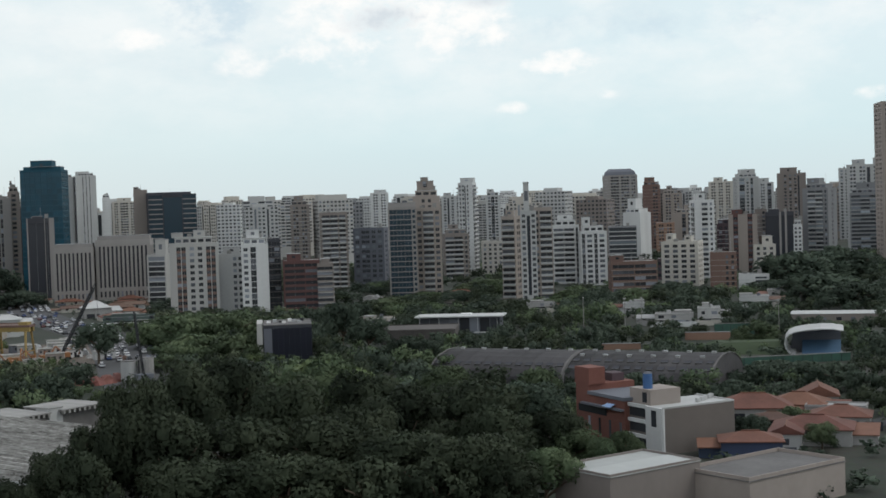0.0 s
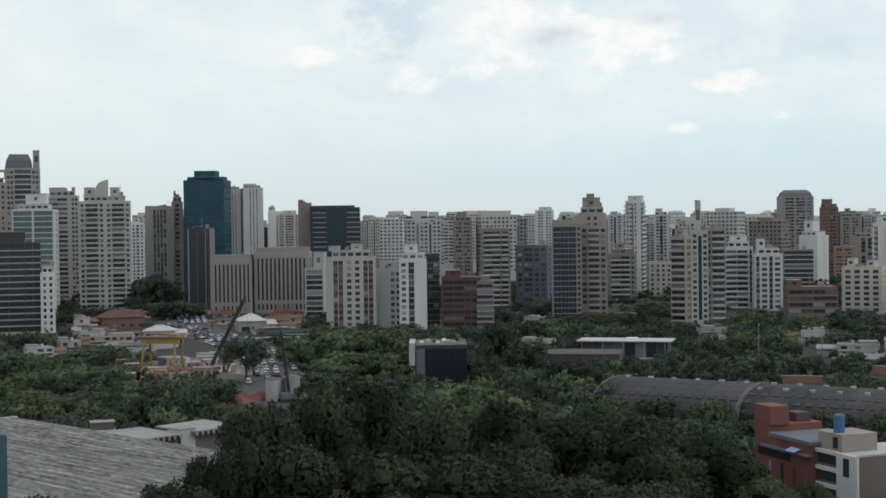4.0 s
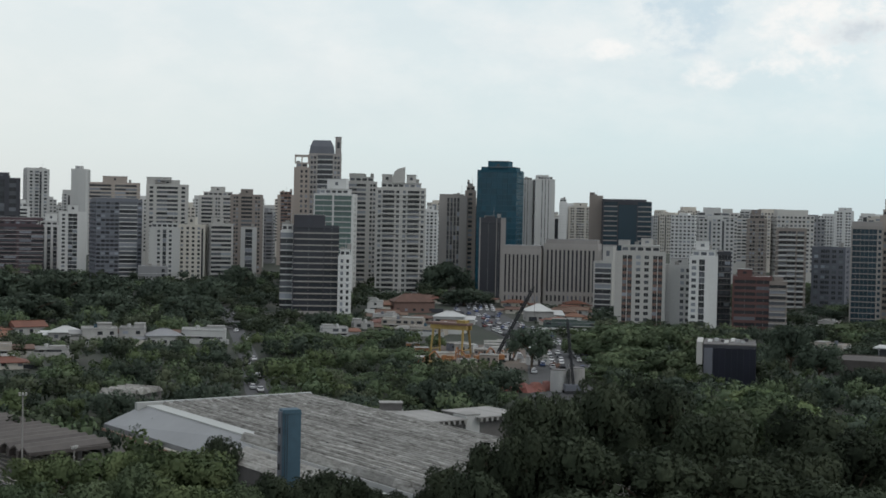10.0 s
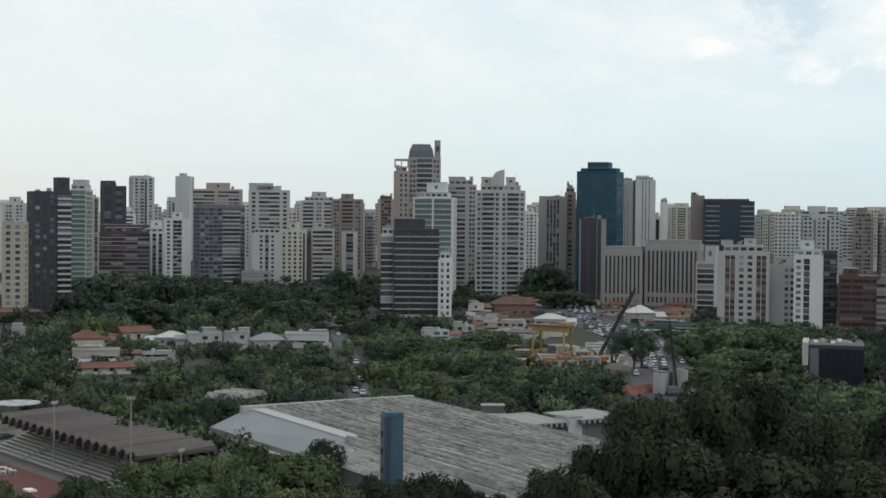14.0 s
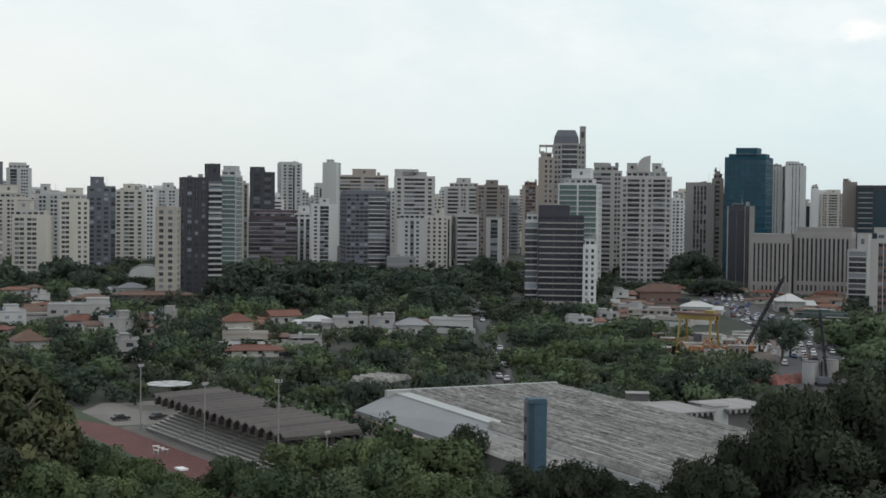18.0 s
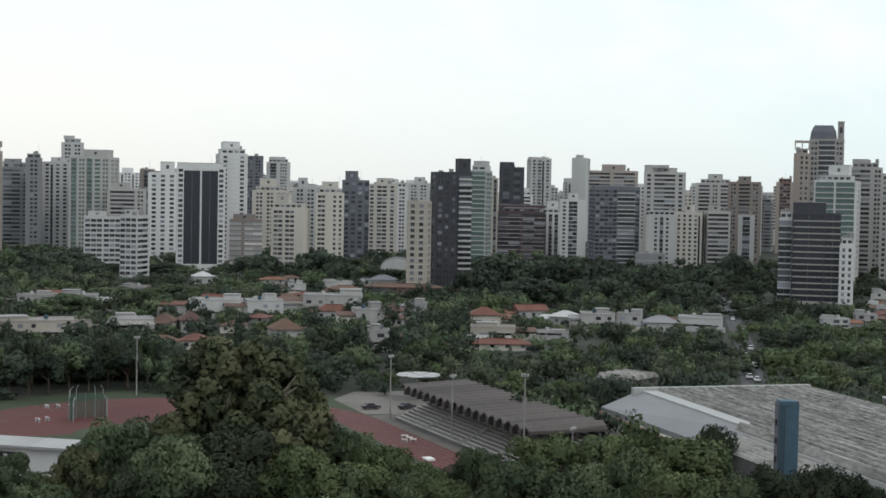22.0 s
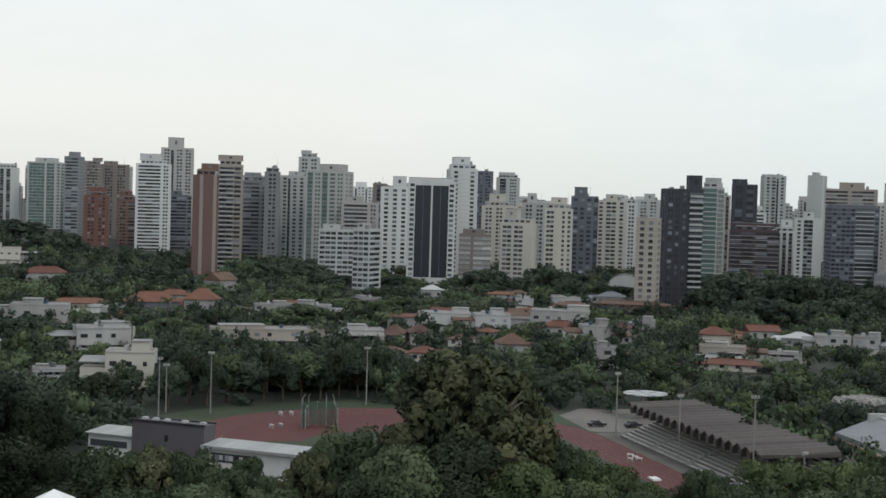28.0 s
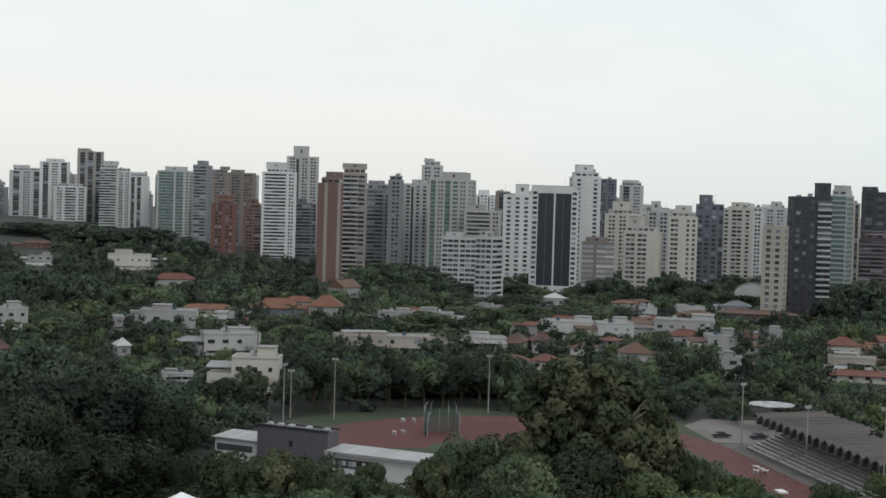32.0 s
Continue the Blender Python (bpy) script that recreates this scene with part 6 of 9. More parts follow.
part("wall", Solid().box(-4.2, 11.6, -6, 10, 0, 12.3, BLACK), box)
for k in range(7):
    part("glass_panel", Solid().box(-1.2 + 1.82 * k, 0.55 + 1.82 * k, -6.12, -6.0, 0.4, 11.4, MATS["navy_panel"]), box)
part("side_panel", Solid().box(-4.0, -1.4, -6.1, -6.0, 0.4, 11.4, MATS["slate_render"]), box)
part("end_slab", Solid().box(-6.2, -4.4, -7, 10, 0, 13.2, MATS["aged_render"]), box)
part("roof", Solid().box(-4.2, 11.6, -6, 10, 12.3, 12.6, DARK_CONCRETE), box)
for k, (bx, by) in enumerate(((-3, 2), (-1, 5), (1, 3), (4, 6), (7, 1), (8, 7), (2, 0), (5.5, 3))):
    part("roof_unit", Solid().box(bx, bx + 1.3, by, by + 1.2, 12.6, 13.2 + 0.3 * (k % 2), (MARK, STEEL, DARK_STEEL)[k % 3]), box)
part("parapet", Solid().box(-4, 11.6, 9.6, 10, 12.6, 13.0, CONCRETE), box)
part("ramp", Solid().hexa([(-13, -9, 1.4), (-6.4, -9, 1.0), (-6.4, -5, 1.0), (-13, -5, 1.4), (-13, -9, 2.2), (-6.4, -9, 1.3), (-6.4, -5, 1.3), (-13, -5, 2.2)], WHITE), box)
shield(146, 426, 9, 3.5)

# flat modern pavilion with a thin white roof
pav = thing("long_pavilion", 233.0, 470.0, 0, -34, "long low glazed pavilion with a thin white roof", "building")
part("roof", Solid().box(-17, 17, -7, 7, 7.0, 7.4, PALE), pav)
part("wall", Solid().box(-15.5, 15.5, -5, 6, 0, 6.95, MATS["slate_render"]), pav)
for k in range(8):
    part("window", Solid().box(-15.2 + 3.85 * k, -11.6 + 3.85 * k, -5.1, -5, 0.6, 6.6, DARK_GLASS), pav)
for k in range(5):
    part("post", Solid().beam((-15 + 7.4 * k, -6.6, 0), (-15 + 7.4 * k, -6.6, 7.0), 0.13, STEEL), pav)
part("terrace", Solid().box(6, 19, -9, -7.2, 1.2, 1.5, PALE), pav)
part("roof_unit", Solid().box(0, 4, -1, 2, 7.4, 8.0, MARK), pav)
shield(233, 468, 19, 5.6)
flat_block("shed_roof", 204.0, 444.0, -30, 26, 22, 6.0, SHEET_BROWN, "wide low brown roofed shed among trees", SHEET_BROWN, 0, 0.3, clear=5.2)


VAULT = material("sooty_vault_felt", (0.040, 0.038, 0.040), 0.92, grain=0.5, stain=0.6, spread=0.2)


def vault_hall():
    """Two barrel vaulted sports halls end to end."""
    for k, (x, y, ln) in enumerate(((186.5, 341.0, 40.5), (212.0, 308.5, 41.0))):
        root = thing("vaulted_hall", x, y, 0, -52, "long barrel vaulted hall with a dull grey roof", "sports hall", "vaulted halls")
        steps = 12
        for j in range(8):
            a, b = -ln / 2 + ln * j / 8, -ln / 2 + ln * (j + 0.985) / 8
            outer = [(17 * math.cos(math.pi * i / steps), 7.6 * math.sin(math.pi * i / steps)) for i in range(steps + 1)]
            inner = [(p * 0.975, q * 0.96 - 0.02) for p, q in outer]
            seg = Solid()
            seg.slot(VAULT)
            m = steps + 1
            seg.v = [(xx, p, q) for xx in (a, b) for p, q in outer + inner]
            for i in range(steps):
                seg.f += [(i, i + 1, 2 * m + i + 1, 2 * m + i), (m + i, 3 * m + i, 3 * m + i + 1, m + i + 1), (i, m + i, m + i + 1, i + 1), (2 * m + i, 2 * m + i + 1, 3 * m + i + 1, 3 * m + i)]
            seg.f += [(0, 2 * m, 3 * m, m), (m - 1, 2 * m - 1, 4 * m - 1, 3 * m - 1)]
            seg.m = [0] * len(seg.f)
            part("roof_shell", seg, root)
        for xx in (-ln / 2 - 0.2, ln / 2 - 0.3):
            arch = Solid()
            for i in range(steps):
                w0, w1 = math.pi * i / steps, math.pi * (i + 1) / steps
                arch.hexa([(xx, 17.1 * math.cos(w0), 7.7 * math.sin(w0)), (xx + 0.5, 17.1 * math.cos(w0), 7.7 * math.sin(w0)), (xx + 0.5, 17.1 * math.cos(w1), 7.7 * math.sin(w1)), (xx, 17.1 * math.cos(w1), 7.7 * math.sin(w1)),
                           (xx, 17.3 * math.cos(w0), 7.9 * math.sin(w0)), (xx + 0.5, 17.3 * math.cos(w0), 7.9 * math.sin(w0)), (xx + 0.5, 17.3 * math.cos(w1), 7.9 * math.sin(w1)), (xx, 17.3 * math.cos(w1), 7.9 * math.sin(w1))], DARK_CONCRETE)
            part("arch_rib", arch, root, "grey concrete arch rib")
            part("end_wall", Solid().prism([(17 * math.cos(math.pi * i / 10), 7.4 * math.sin(math.pi * i / 10)) for i in range(11)], xx + 0.1, xx + 0.4, VAULT, Matrix.Rotation(radians(90), 4, "Z")), root)
        vent = Solid().box(-0.55, 0.55, -0.35, 0.35, 0, 0.5, PALE).box(-0.7, 0.7, -0.5, 0.5, 0.5, 0.6, STEEL).mesh("ridge_vent")
        for i in range(6):
            part("ridge_vent", vent, root, at=pose(-ln / 2 + ln * (i + 0.5) / 6, 0, 7.5))
            if k:
                part("ridge_vent", vent, root, at=pose(-ln / 2 + ln * (i + 0.3) / 6, -6.5, 6.9))
        pane = Solid().box(-0.9, 0.9, -0.7, 0.7, -0.12, 0.1, MATS["black_render"]).box(-1.0, 1.0, -0.8, -0.7, -0.12, 0.22, DARK_CONCRETE).mesh("skylight")
        for i in range(13):
            for w in (142, 126) if k else (138,):
                part("skylight", pane, root, at=pose(-ln / 2 + ln * (i + 0.5) / 13, 17.1 * math.cos(radians(360 - w)), 7.62 * math.sin(radians(w))) @ pose(0, 0, 0, 30 if w > 130 else 22))
        shield(x, y, 20, 4.0)


vault_hall()

# brick building and grey rendered block at the foot of the camera
brick = thing("brick_building", 150.5, 231.0, 0, 0, "rust red brick building with stair tower and terrace", "building")
part("wall", Solid().box(-4.5, 8, -10, 4, 0, 9.5, RUST).box(-4.5, 7, 4, 9, 0, 11.5, RUST), brick)
part("stair_tower", Solid().box(-4.6, -0.6, 3.5, 9.2, 11.5, 15.0, RUST), brick)
part("roof_room", Solid().box(2.4, 5.4, 5.5, 9.2, 11.5, 13.2, MATS["maroon_render"]), brick)
part("roof_band", Solid().box(-4.8, 8.2, -10.3, 4, 9.5, 10.2, MATS["slate_render"]), brick)
part("terrace_slab", Solid().box(-5.4, -4.5, -9.6, 6, 7.4, 7.8, MATS["slate_render"]), brick)
for k in range(4):
    part("window", Solid().box(-4.6, -4.5, -8.6 + 4 * k, -7.9 + 4 * k, 1.5, 5.0, DARK_GLASS), brick)
part("window", Solid().box(-4.6, -4.5, -3, 8, 5.7, 7.2, DARK_GLASS), brick)
part("skylight", Solid().hexa([(-6.0, -6.5, 7.9), (-4.6, -6.5, 8.4), (-4.6, -3.5, 8.4), (-6.0, -3.5, 7.9), (-6.0, -6.5, 8.0), (-4.6, -6.5, 8.5), (-4.6, -3.5, 8.5), (-6.0, -3.5, 8.0)], material("pale_blue_panel", (0.35, 0.5, 0.75), 0.3)), brick)
shield(150, 231, 8, 4)

grey = thing("grey_building", 156.5, 216.0, 0, 2, "grey rendered three storey building with white glazed front", "building")
part("wall", Solid().box(-9.3, 8.3, -6, 6, 0, 9.0, material("warm_grey_render", (0.135, 0.118, 0.107), 0.9, grain=0.6, stain=0.1, streak=True)), grey)
part("front_panel", Solid().box(-9.9, -9.3, -6.2, -1.0, 0, 9.2, WHITE), grey, "white rendered front panel")
part("stair_block", Solid().box(-8.6, -1.2, -1.0, 6, 9.0, 12.2, MATS["tan_render"]), grey)
part("window", Solid().box(-10.0, -9.9, -4.6, -3.0, 5.4, 8.6, DARK_GLASS), grey)
for k in range(3):
    win = part("window", Solid().box(-9.42, -9.3, -0.6, 5.0, 0.8 + 3.0 * k, 2.6 + 3.0 * k, DARK_GLASS), grey)
    part("frame", Solid().box(-9.7, -9.3, -1.0, 5.4, 2.6 + 3.0 * k, 3.3 + 3.0 * k, WHITE), win)
part("window", Solid().box(-8.7, -8.6, 0.2, 1.6, 9.6, 11.6, DARK_GLASS), grey)
part("roof", Solid().box(-9.2, 8.2, -5.9, 5.9, 9.0, 9.1, PALE), grey)
part("parapet", Solid().box(-9.3, 8.3, -6, -5.7, 9.1, 9.4, PALE).box(8.0, 8.3, -5.7, 6, 9.1, 9.4, PALE), grey)
tank_blue = part("water_tank", Solid().beam((-7.0, 2, 12.2), (-7.0, 2, 15.2), 1.0, material("bright_blue_tank", (0.05, 0.12, 0.30), 0.5), 14, 0.95), grey, "blue cylindrical water tank")
part("lid", Solid().beam((-7.0, 2, 15.2), (-7.0, 2, 15.5), 1.0, SLATE, 14, 0.5), tank_blue)
for k, u in enumerate((1.5, 3.2, 4.6, 6.4, 7.6)):
    part("roof_unit", Solid().box(u, u + 0.8, -3 + 0.9 * k, -2.2 + 0.9 * k, 9.1, 9.9, PALE), grey)
part("corner_post", Solid().box(-9.6, -9.2, -6.4, -6.0, 0, 9.2, WHITE), grey)
shield(154, 212, 10, 0.5)

# flat roofs nearest to the camera
near_roof = flat_block("flat_roof_building", 115.0, 172.5, 11, 20, 13, 7.4, BROWN, "building with a broad white sheet metal roof", SHEET_WHITE, 0, 0.35, clear=7)
part("roof_ridge", Solid().hexa([(-9.2, -6.2, 7.56), (9.2, -6.2, 7.56), (9.2, 0, 7.7), (-9.2, 0, 7.7), (-9.2, -6.2, 7.62), (9.2, -6.2, 7.62), (9.2, 0, 7.8), (-9.2, 0, 7.8)], SHEET_WHITE), near_roof)
flat_block("flat_roof_building", 137.5, 166.0, 12, 24, 14, 5.6, MATS["tan_render"], "low sand coloured building with a dusty flat roof", DARK_CONCRETE, 0, 0.6, clear=4.5)

# rolled white shell canopy over blue seats, on a bank behind a green court wall
shell = thing("shell_canopy", 281.5, 324.5, 0, -41, "white rolled shell canopy open to the front over blue seats", "canopy")
SHELL = [(-5.4, 1.0), (-6.8, 1.3), (-7.9, 2.4), (-8.4, 4.0), (-8.1, 5.7), (-7.0, 6.9), (-5.2, 7.6), (-2.0, 8.1), (2.0, 8.4), (5.6, 8.4), (8.6, 7.9)]
for (x0, z0), (x1, z1) in zip(SHELL, SHELL[1:]):
    n0, n1 = Vector((x0 * 0.5, z0 - 4.2)).normalized() * 0.35, Vector((x1 * 0.5, z1 - 4.2)).normalized() * 0.35
    part("shell_segment", Solid().hexa([(x0, -5, z0), (x1, -5, z1), (x1, 7, z1 + 0.6), (x0, 7, z0 + 0.6),
                                        (x0 + n0.x, -5, z0 + n0.y), (x1 + n1.x, -5, z1 + n1.y), (x1 + n1.x, 7, z1 + n1.y + 0.6), (x0 + n0.x, 7, z0 + n0.y + 0.6)], PALE), shell)
part("back_wall", Solid().hexa([(-7.6, 5.4, 0.6), (8, 5.4, 0.6), (8, 5.8, 0.6), (-7.6, 5.8, 0.6), (-6.2, 5.4, 7.0), (8, 5.4, 8.2), (8, 5.8, 8.2), (-6.2, 5.8, 7.0)], SLATE), shell)
part("seat_tier", Solid().hexa([(-3.5, -4, 0.9), (8, -4, 0.9), (8, 5.3, 0.9), (-3.5, 5.3, 0.9), (-3.5, -4, 1.1), (8, -4, 1.1), (8, 5.3, 4.4), (-3.5, 5.3, 4.4)], material("faded_blue_seating", (0.06, 0.12, 0.2), 0.6)), shell, "faded blue seating")
part("stage", Solid().box(-6.8, 8.4, -5.4, 6, 0, 0.9, CONCRETE), shell)
shield(281.5, 324.5, 9, 1.6)
bank = Solid().hexa([(-34, -4, 0), (-6, -4, 0), (-6, 12, 0), (-38, 12, 0), (-26, 2, 3.2), (-9, 2, 3.6), (-9, 9, 3.6), (-30, 9, 3.2)], GRASS)
tagged(new("grass_bank", bank.mesh("grass_bank")), "smooth green grass bank beside the canopy", "bank", kind="structure").matrix_basis = pose(285, 331, 0, 0, 0, -41)


def court_fence(x, y, rot, length, tall, label):
    """A green boarded court fence with posts and a pale coping."""
    root = thing("court_fence", x, y, 0, rot, label, "fence")
    count = round(length / 3)
    step = length / count
    for i in range(count):
        part("board", Solid().box(-length / 2 + step * i + 0.06, -length / 2 + step * (i + 1) - 0.06, -0.05, 0.05, 0.1, tall, NET), root)
        part("post", Solid().box(-length / 2 + step * i - 0.06, -length / 2 + step * i + 0.06, -0.12, 0.12, 0, tall + 0.1, DARK_STEEL), root)
    part("coping", Solid().box(-length / 2, length / 2, -0.15, 0.15, tall + 0.1, tall + 0.3, CONCRETE), root)
    shield(x, y, length * 0.45, tall * 0.4)


court_fence(263.5, 312.5, -17, 36.0, 2.4, "long green boarded fence with pale coping below the canopy")
court_fence(303.0, 392.5, -36, 14.0, 4.2, "green screen fence behind a sports court")

# yellow portal crane, machines and lattice booms on the building site
flat_area("site_ground", [(50, 465), (104, 455), (128, 520), (112, 560), (70, 545), (52, 520)], 0.04, EARTH, "bare brown earth of a building site")
gantry = thing("portal_crane", 73.5, 514.0, 0, -36, "dusty yellow portal crane on four splayed legs", "crane")
for lx, ly in ((-6.4, -3.6), (-6.4, 3.6), (6.4, -3.6), (6.4, 3.6)):
    part("leg", Solid().beam((lx, ly, 0), (lx * 0.93, ly * 0.6, 9.2), 0.42, YELLOW, 6), gantry)
for lx in (-6.4, 6.4):
    part("tie", Solid().beam((lx, -3.5, 1.8), (lx, 3.5, 1.8), 0.28, YELLOW), gantry)
part("girder", Solid().box(-7.4, 7.4, -2.0, -1.0, 9.0, 10.6, YELLOW).box(-7.4, 7.4, 1.0, 2.0, 9.0, 10.6, YELLOW), gantry)
part("deck", Solid().box(-9, 7.6, -2.4, 2.4, 10.6, 11.4, MATS["rust_render"]), gantry, "rust brown deck")
part("trolley", Solid().box(3, 6.5, -1.6, 1.6, 11.4, 12.4, YELLOW), gantry)
shield(73.5, 514, 8, 0.5)


def digger(x, y, rot, paint, label):
    root = thing("excavator", x, y, 0, rot, label, "machine", "machines on the site")
    for s in (-1, 1):
        part("track", Solid().prism([(-1.9, 0.3), (-1.5, 0), (1.5, 0), (1.9, 0.3), (1.9, 0.7), (1.5, 0.95), (-1.5, 0.95), (-1.9, 0.7)], s * 1.2 - 0.3, s * 1.2 + 0.3, DARK_STEEL), root)
    part("house", Solid().prism([(-2.1, 1.0), (1.2, 1.0), (1.2, 1.9), (-0.4, 2.2), (-2.1, 2.2)], -1.2, 1.2, paint), root)
    cab = part("cab", Solid().prism([(-0.2, 1.9), (1.3, 1.9), (1.2, 3.0), (0.9, 3.4), (-0.2, 3.4)], 0.1, 1.15, paint), root)
    part("window", Solid().box(0.0, 1.0, 0.02, 0.1, 2.3, 3.2, DARK_GLASS), cab)
    part("boom", Solid().beam((1.0, -0.4, 1.7), (3.6, -0.4, 4.8), 0.28, paint).beam((3.6, -0.4, 4.8), (5.4, -0.4, 3.4), 0.22, paint), root)
    part("stick", Solid().beam((5.4, -0.4, 3.4), (5.0, -0.4, 1.0), 0.18, paint), root)
    part("bucket", Solid().prism([(4.4, 0.9), (5.3, 1.0), (5.2, 0.2), (4.6, 0.1)], -0.8, 0.0, DARK_STEEL), root)


for dx, dy, dr in ((80, 487, 20), (75, 478, 150), (70, 486, 60), (88, 494, -30), (66, 476, 200)):
    digger(dx, dy, dr, ORANGE, "orange tracked excavator on the bare building site")


def lattice_boom(x, y, tip, foot_z, width, label):
    """Crawler crane: carrier and a dark lattice boom that rises to tip."""
    root = thing("crawler_crane", x, y, 0, 0, label, "crane", "cranes on the site")
    part("carrier", Solid().box(-2.6, 2.6, -1.8, 1.8, 0.9, 2.6, ORANGE if width > 0.6 else SLATE), root)
    for s in (-1, 1):
        part("track", Solid().prism([(-3, 0.4), (-2.5, 0), (2.5, 0), (3, 0.4), (2.6, 1.0), (-2.6, 1.0)], s * 1.6 - 0.4, s * 1.6 + 0.4, DARK_STEEL), root)
    a, b = Vector((0, 0, foot_z)), Vector(tip) - Vector((x, y, 0))
    q = (b - a).to_track_quat("Z", "Y")
    ln = (b - a).length
    c = [q @ Vector((sx * width / 2, sy * width / 2, 0)) for sx, sy in ((-1, -1), (1, -1), (1, 1), (-1, 1))]
    chords = Solid()
    for p in c:
        chords.beam(a + p * 0.3, a + (b - a) * 0.06 + p, width * 0.32, DARK_STEEL, 4).beam(a + (b - a) * 0.06 + p, a + (b - a) * 0.94 + p, width * 0.32, DARK_STEEL, 4).beam(a + (b - a) * 0.94 + p, b + p * 0.3, width * 0.2, DARK_STEEL, 4)
    part("boom", chords, root)
    lace = Solid()
    n = int(ln / width)
    for i in range(n):
        q0, q1 = 0.06 + 0.88 * i / n, 0.06 + 0.88 * (i + 1) / n
        for k in range(4):
            u, v = c[k], c[(k + 1) % 4]
            lace.beam(a + (b - a) * q0 + (u if i % 2 else v), a + (b - a) * q1 + (v if i % 2 else u), width * 0.22, DARK_STEEL, 4)
    part("lacing", lace, root, kind="stuff")
    part("hoist_rope", Solid().beam(b, (b.x + 0.6, b.y - 0.4, max(4.0, b.z * 0.45)), 0.05, DARK_STEEL, 4), root)
    shield(x, y, 1.5, 1.5)



lattice_boom(85.6, 487.4, (97.7, 485.1, 26.1), 2.2, 0.75, "crawler crane with a long dark lattice boom")
lattice_boom(92.8, 400.7, (90.6, 401.2, 21.3), 2.0, 0.5, "crawler crane with a steep dark lattice boom")
silo = thing("site_silo", 92.0, 405.0, 0, -12, "pale concrete site silo block with a lower annex", "silo")
part("drum", Solid().beam((2.4, 0, 0), (2.4, 0, 6.9), 2.5, CONCRETE, 16, 2.45), silo, "rough concrete drum")
part("drum", Solid().beam((-2.6, 0.4, 0), (-2.6, 0.4, 6.2), 2.4, PALE, 16, 2.3), silo, "paler worn concrete drum")
for u, z in ((2.4, 6.9), (-2.6, 6.2)):
    part("rim", Solid().beam((u, 0.2, z), (u, 0.2, z + 0.2), 2.2, DARK_CONCRETE, 16), silo)
part("ladder", Solid().box(0.1, 0.5, -2.2, -2.0, 0, 6.8, DARK_STEEL), silo)
shield(92, 404, 5, 1)

# vaulted shed among the far trees
far_vault = thing("vaulted_shed", -218.0, 905.0, 0, 12, "grey vaulted shed with an arched end wall", "shed")
arch_pts = [(11 * math.cos(math.pi * i / 10), 7.5 * math.sin(math.pi * i / 10)) for i in range(11)]
part("end_wall", Solid().prism(arch_pts, -9, -8.6, PALE), far_vault)
part("roof", Solid().prism([(x * 1.04, z * 1.05) for x, z in arch_pts], -8.5, 9, DARK_CONCRETE), far_vault)
shield(-218, 905, 11, 2)

# roads
def road(pts, width, label):
    s = Solid()
    for i, (x, y) in enumerate(pts):
        a, b = Vector(pts[max(0, i - 1)]), Vector(pts[min(len(pts) - 1, i + 1)])
        n = Vector((-(b - a).y, (b - a).x)).normalized() * width / 2
        s.v += [(x + n.x, y + n.y, 0.05), (x - n.x, y - n.y, 0.05)]
    s.slot(ASPHALT)
    for i in range(len(pts) - 1):
        s.f.append((2 * i, 2 * i + 1, 2 * i + 3, 2 * i + 2))
        s.m.append(0)
    return tagged(new("road", s.mesh("road")), label, "road", kind="structure")


AVENUE = [(92, 400), (101, 450), (110, 497), (118, 545), (117, 600), (116, 656), (119, 745), (127, 800), (131, 900)]
road([(80, 340)] + AVENUE, 23, "grey asphalt avenue full of traffic")
road([(5, 372), (3.5, 405), (2, 485), (-4, 620), (-10, 760)], 6.5, "narrow asphalt street between dense trees")
road([(150, 190), (172, 204), (200, 214), (250, 225)], 7, "narrow asphalt lane beside tiled houses")
for rx, ry, rr in ((75, 505, 9), (92, 500, 10), (100, 505, 10), (80, 520, 10), (110, 545, 10), (95, 560, 12), (98, 590, 10), (88, 720, 20), (96, 770, 22), (132, 700, 14)):
    shield(rx, ry, rr, 0.3)
for (ax, ay), (bx, by) in zip(AVENUE, AVENUE[1:-1]):
    for q in (0.0, 0.35, 0.7):
        shield(ax + (bx - ax) * q, ay + (by - ay) * q, 11, 0)
for rx, ry in ((3.5, 405), (2, 440), (1, 485), (-2, 540), (-4, 600), (-7, 680)):
    shield(rx, ry, 2, 0.2 if ry in (405, 600) else 4.5)

CAR_PAINT = [material("car_paint_" + n, c, 0.35, 0.1, stain=0.03, spread=0.1) for n, c in (("white", (0.6, 0.6, 0.6)), ("silver", (0.4, 0.41, 0.42)), ("black", (0.03, 0.03, 0.035)), ("red", (0.14, 0.03, 0.026)), ("blue", (0.05, 0.08, 0.2)))]
CAR_MESH = {}


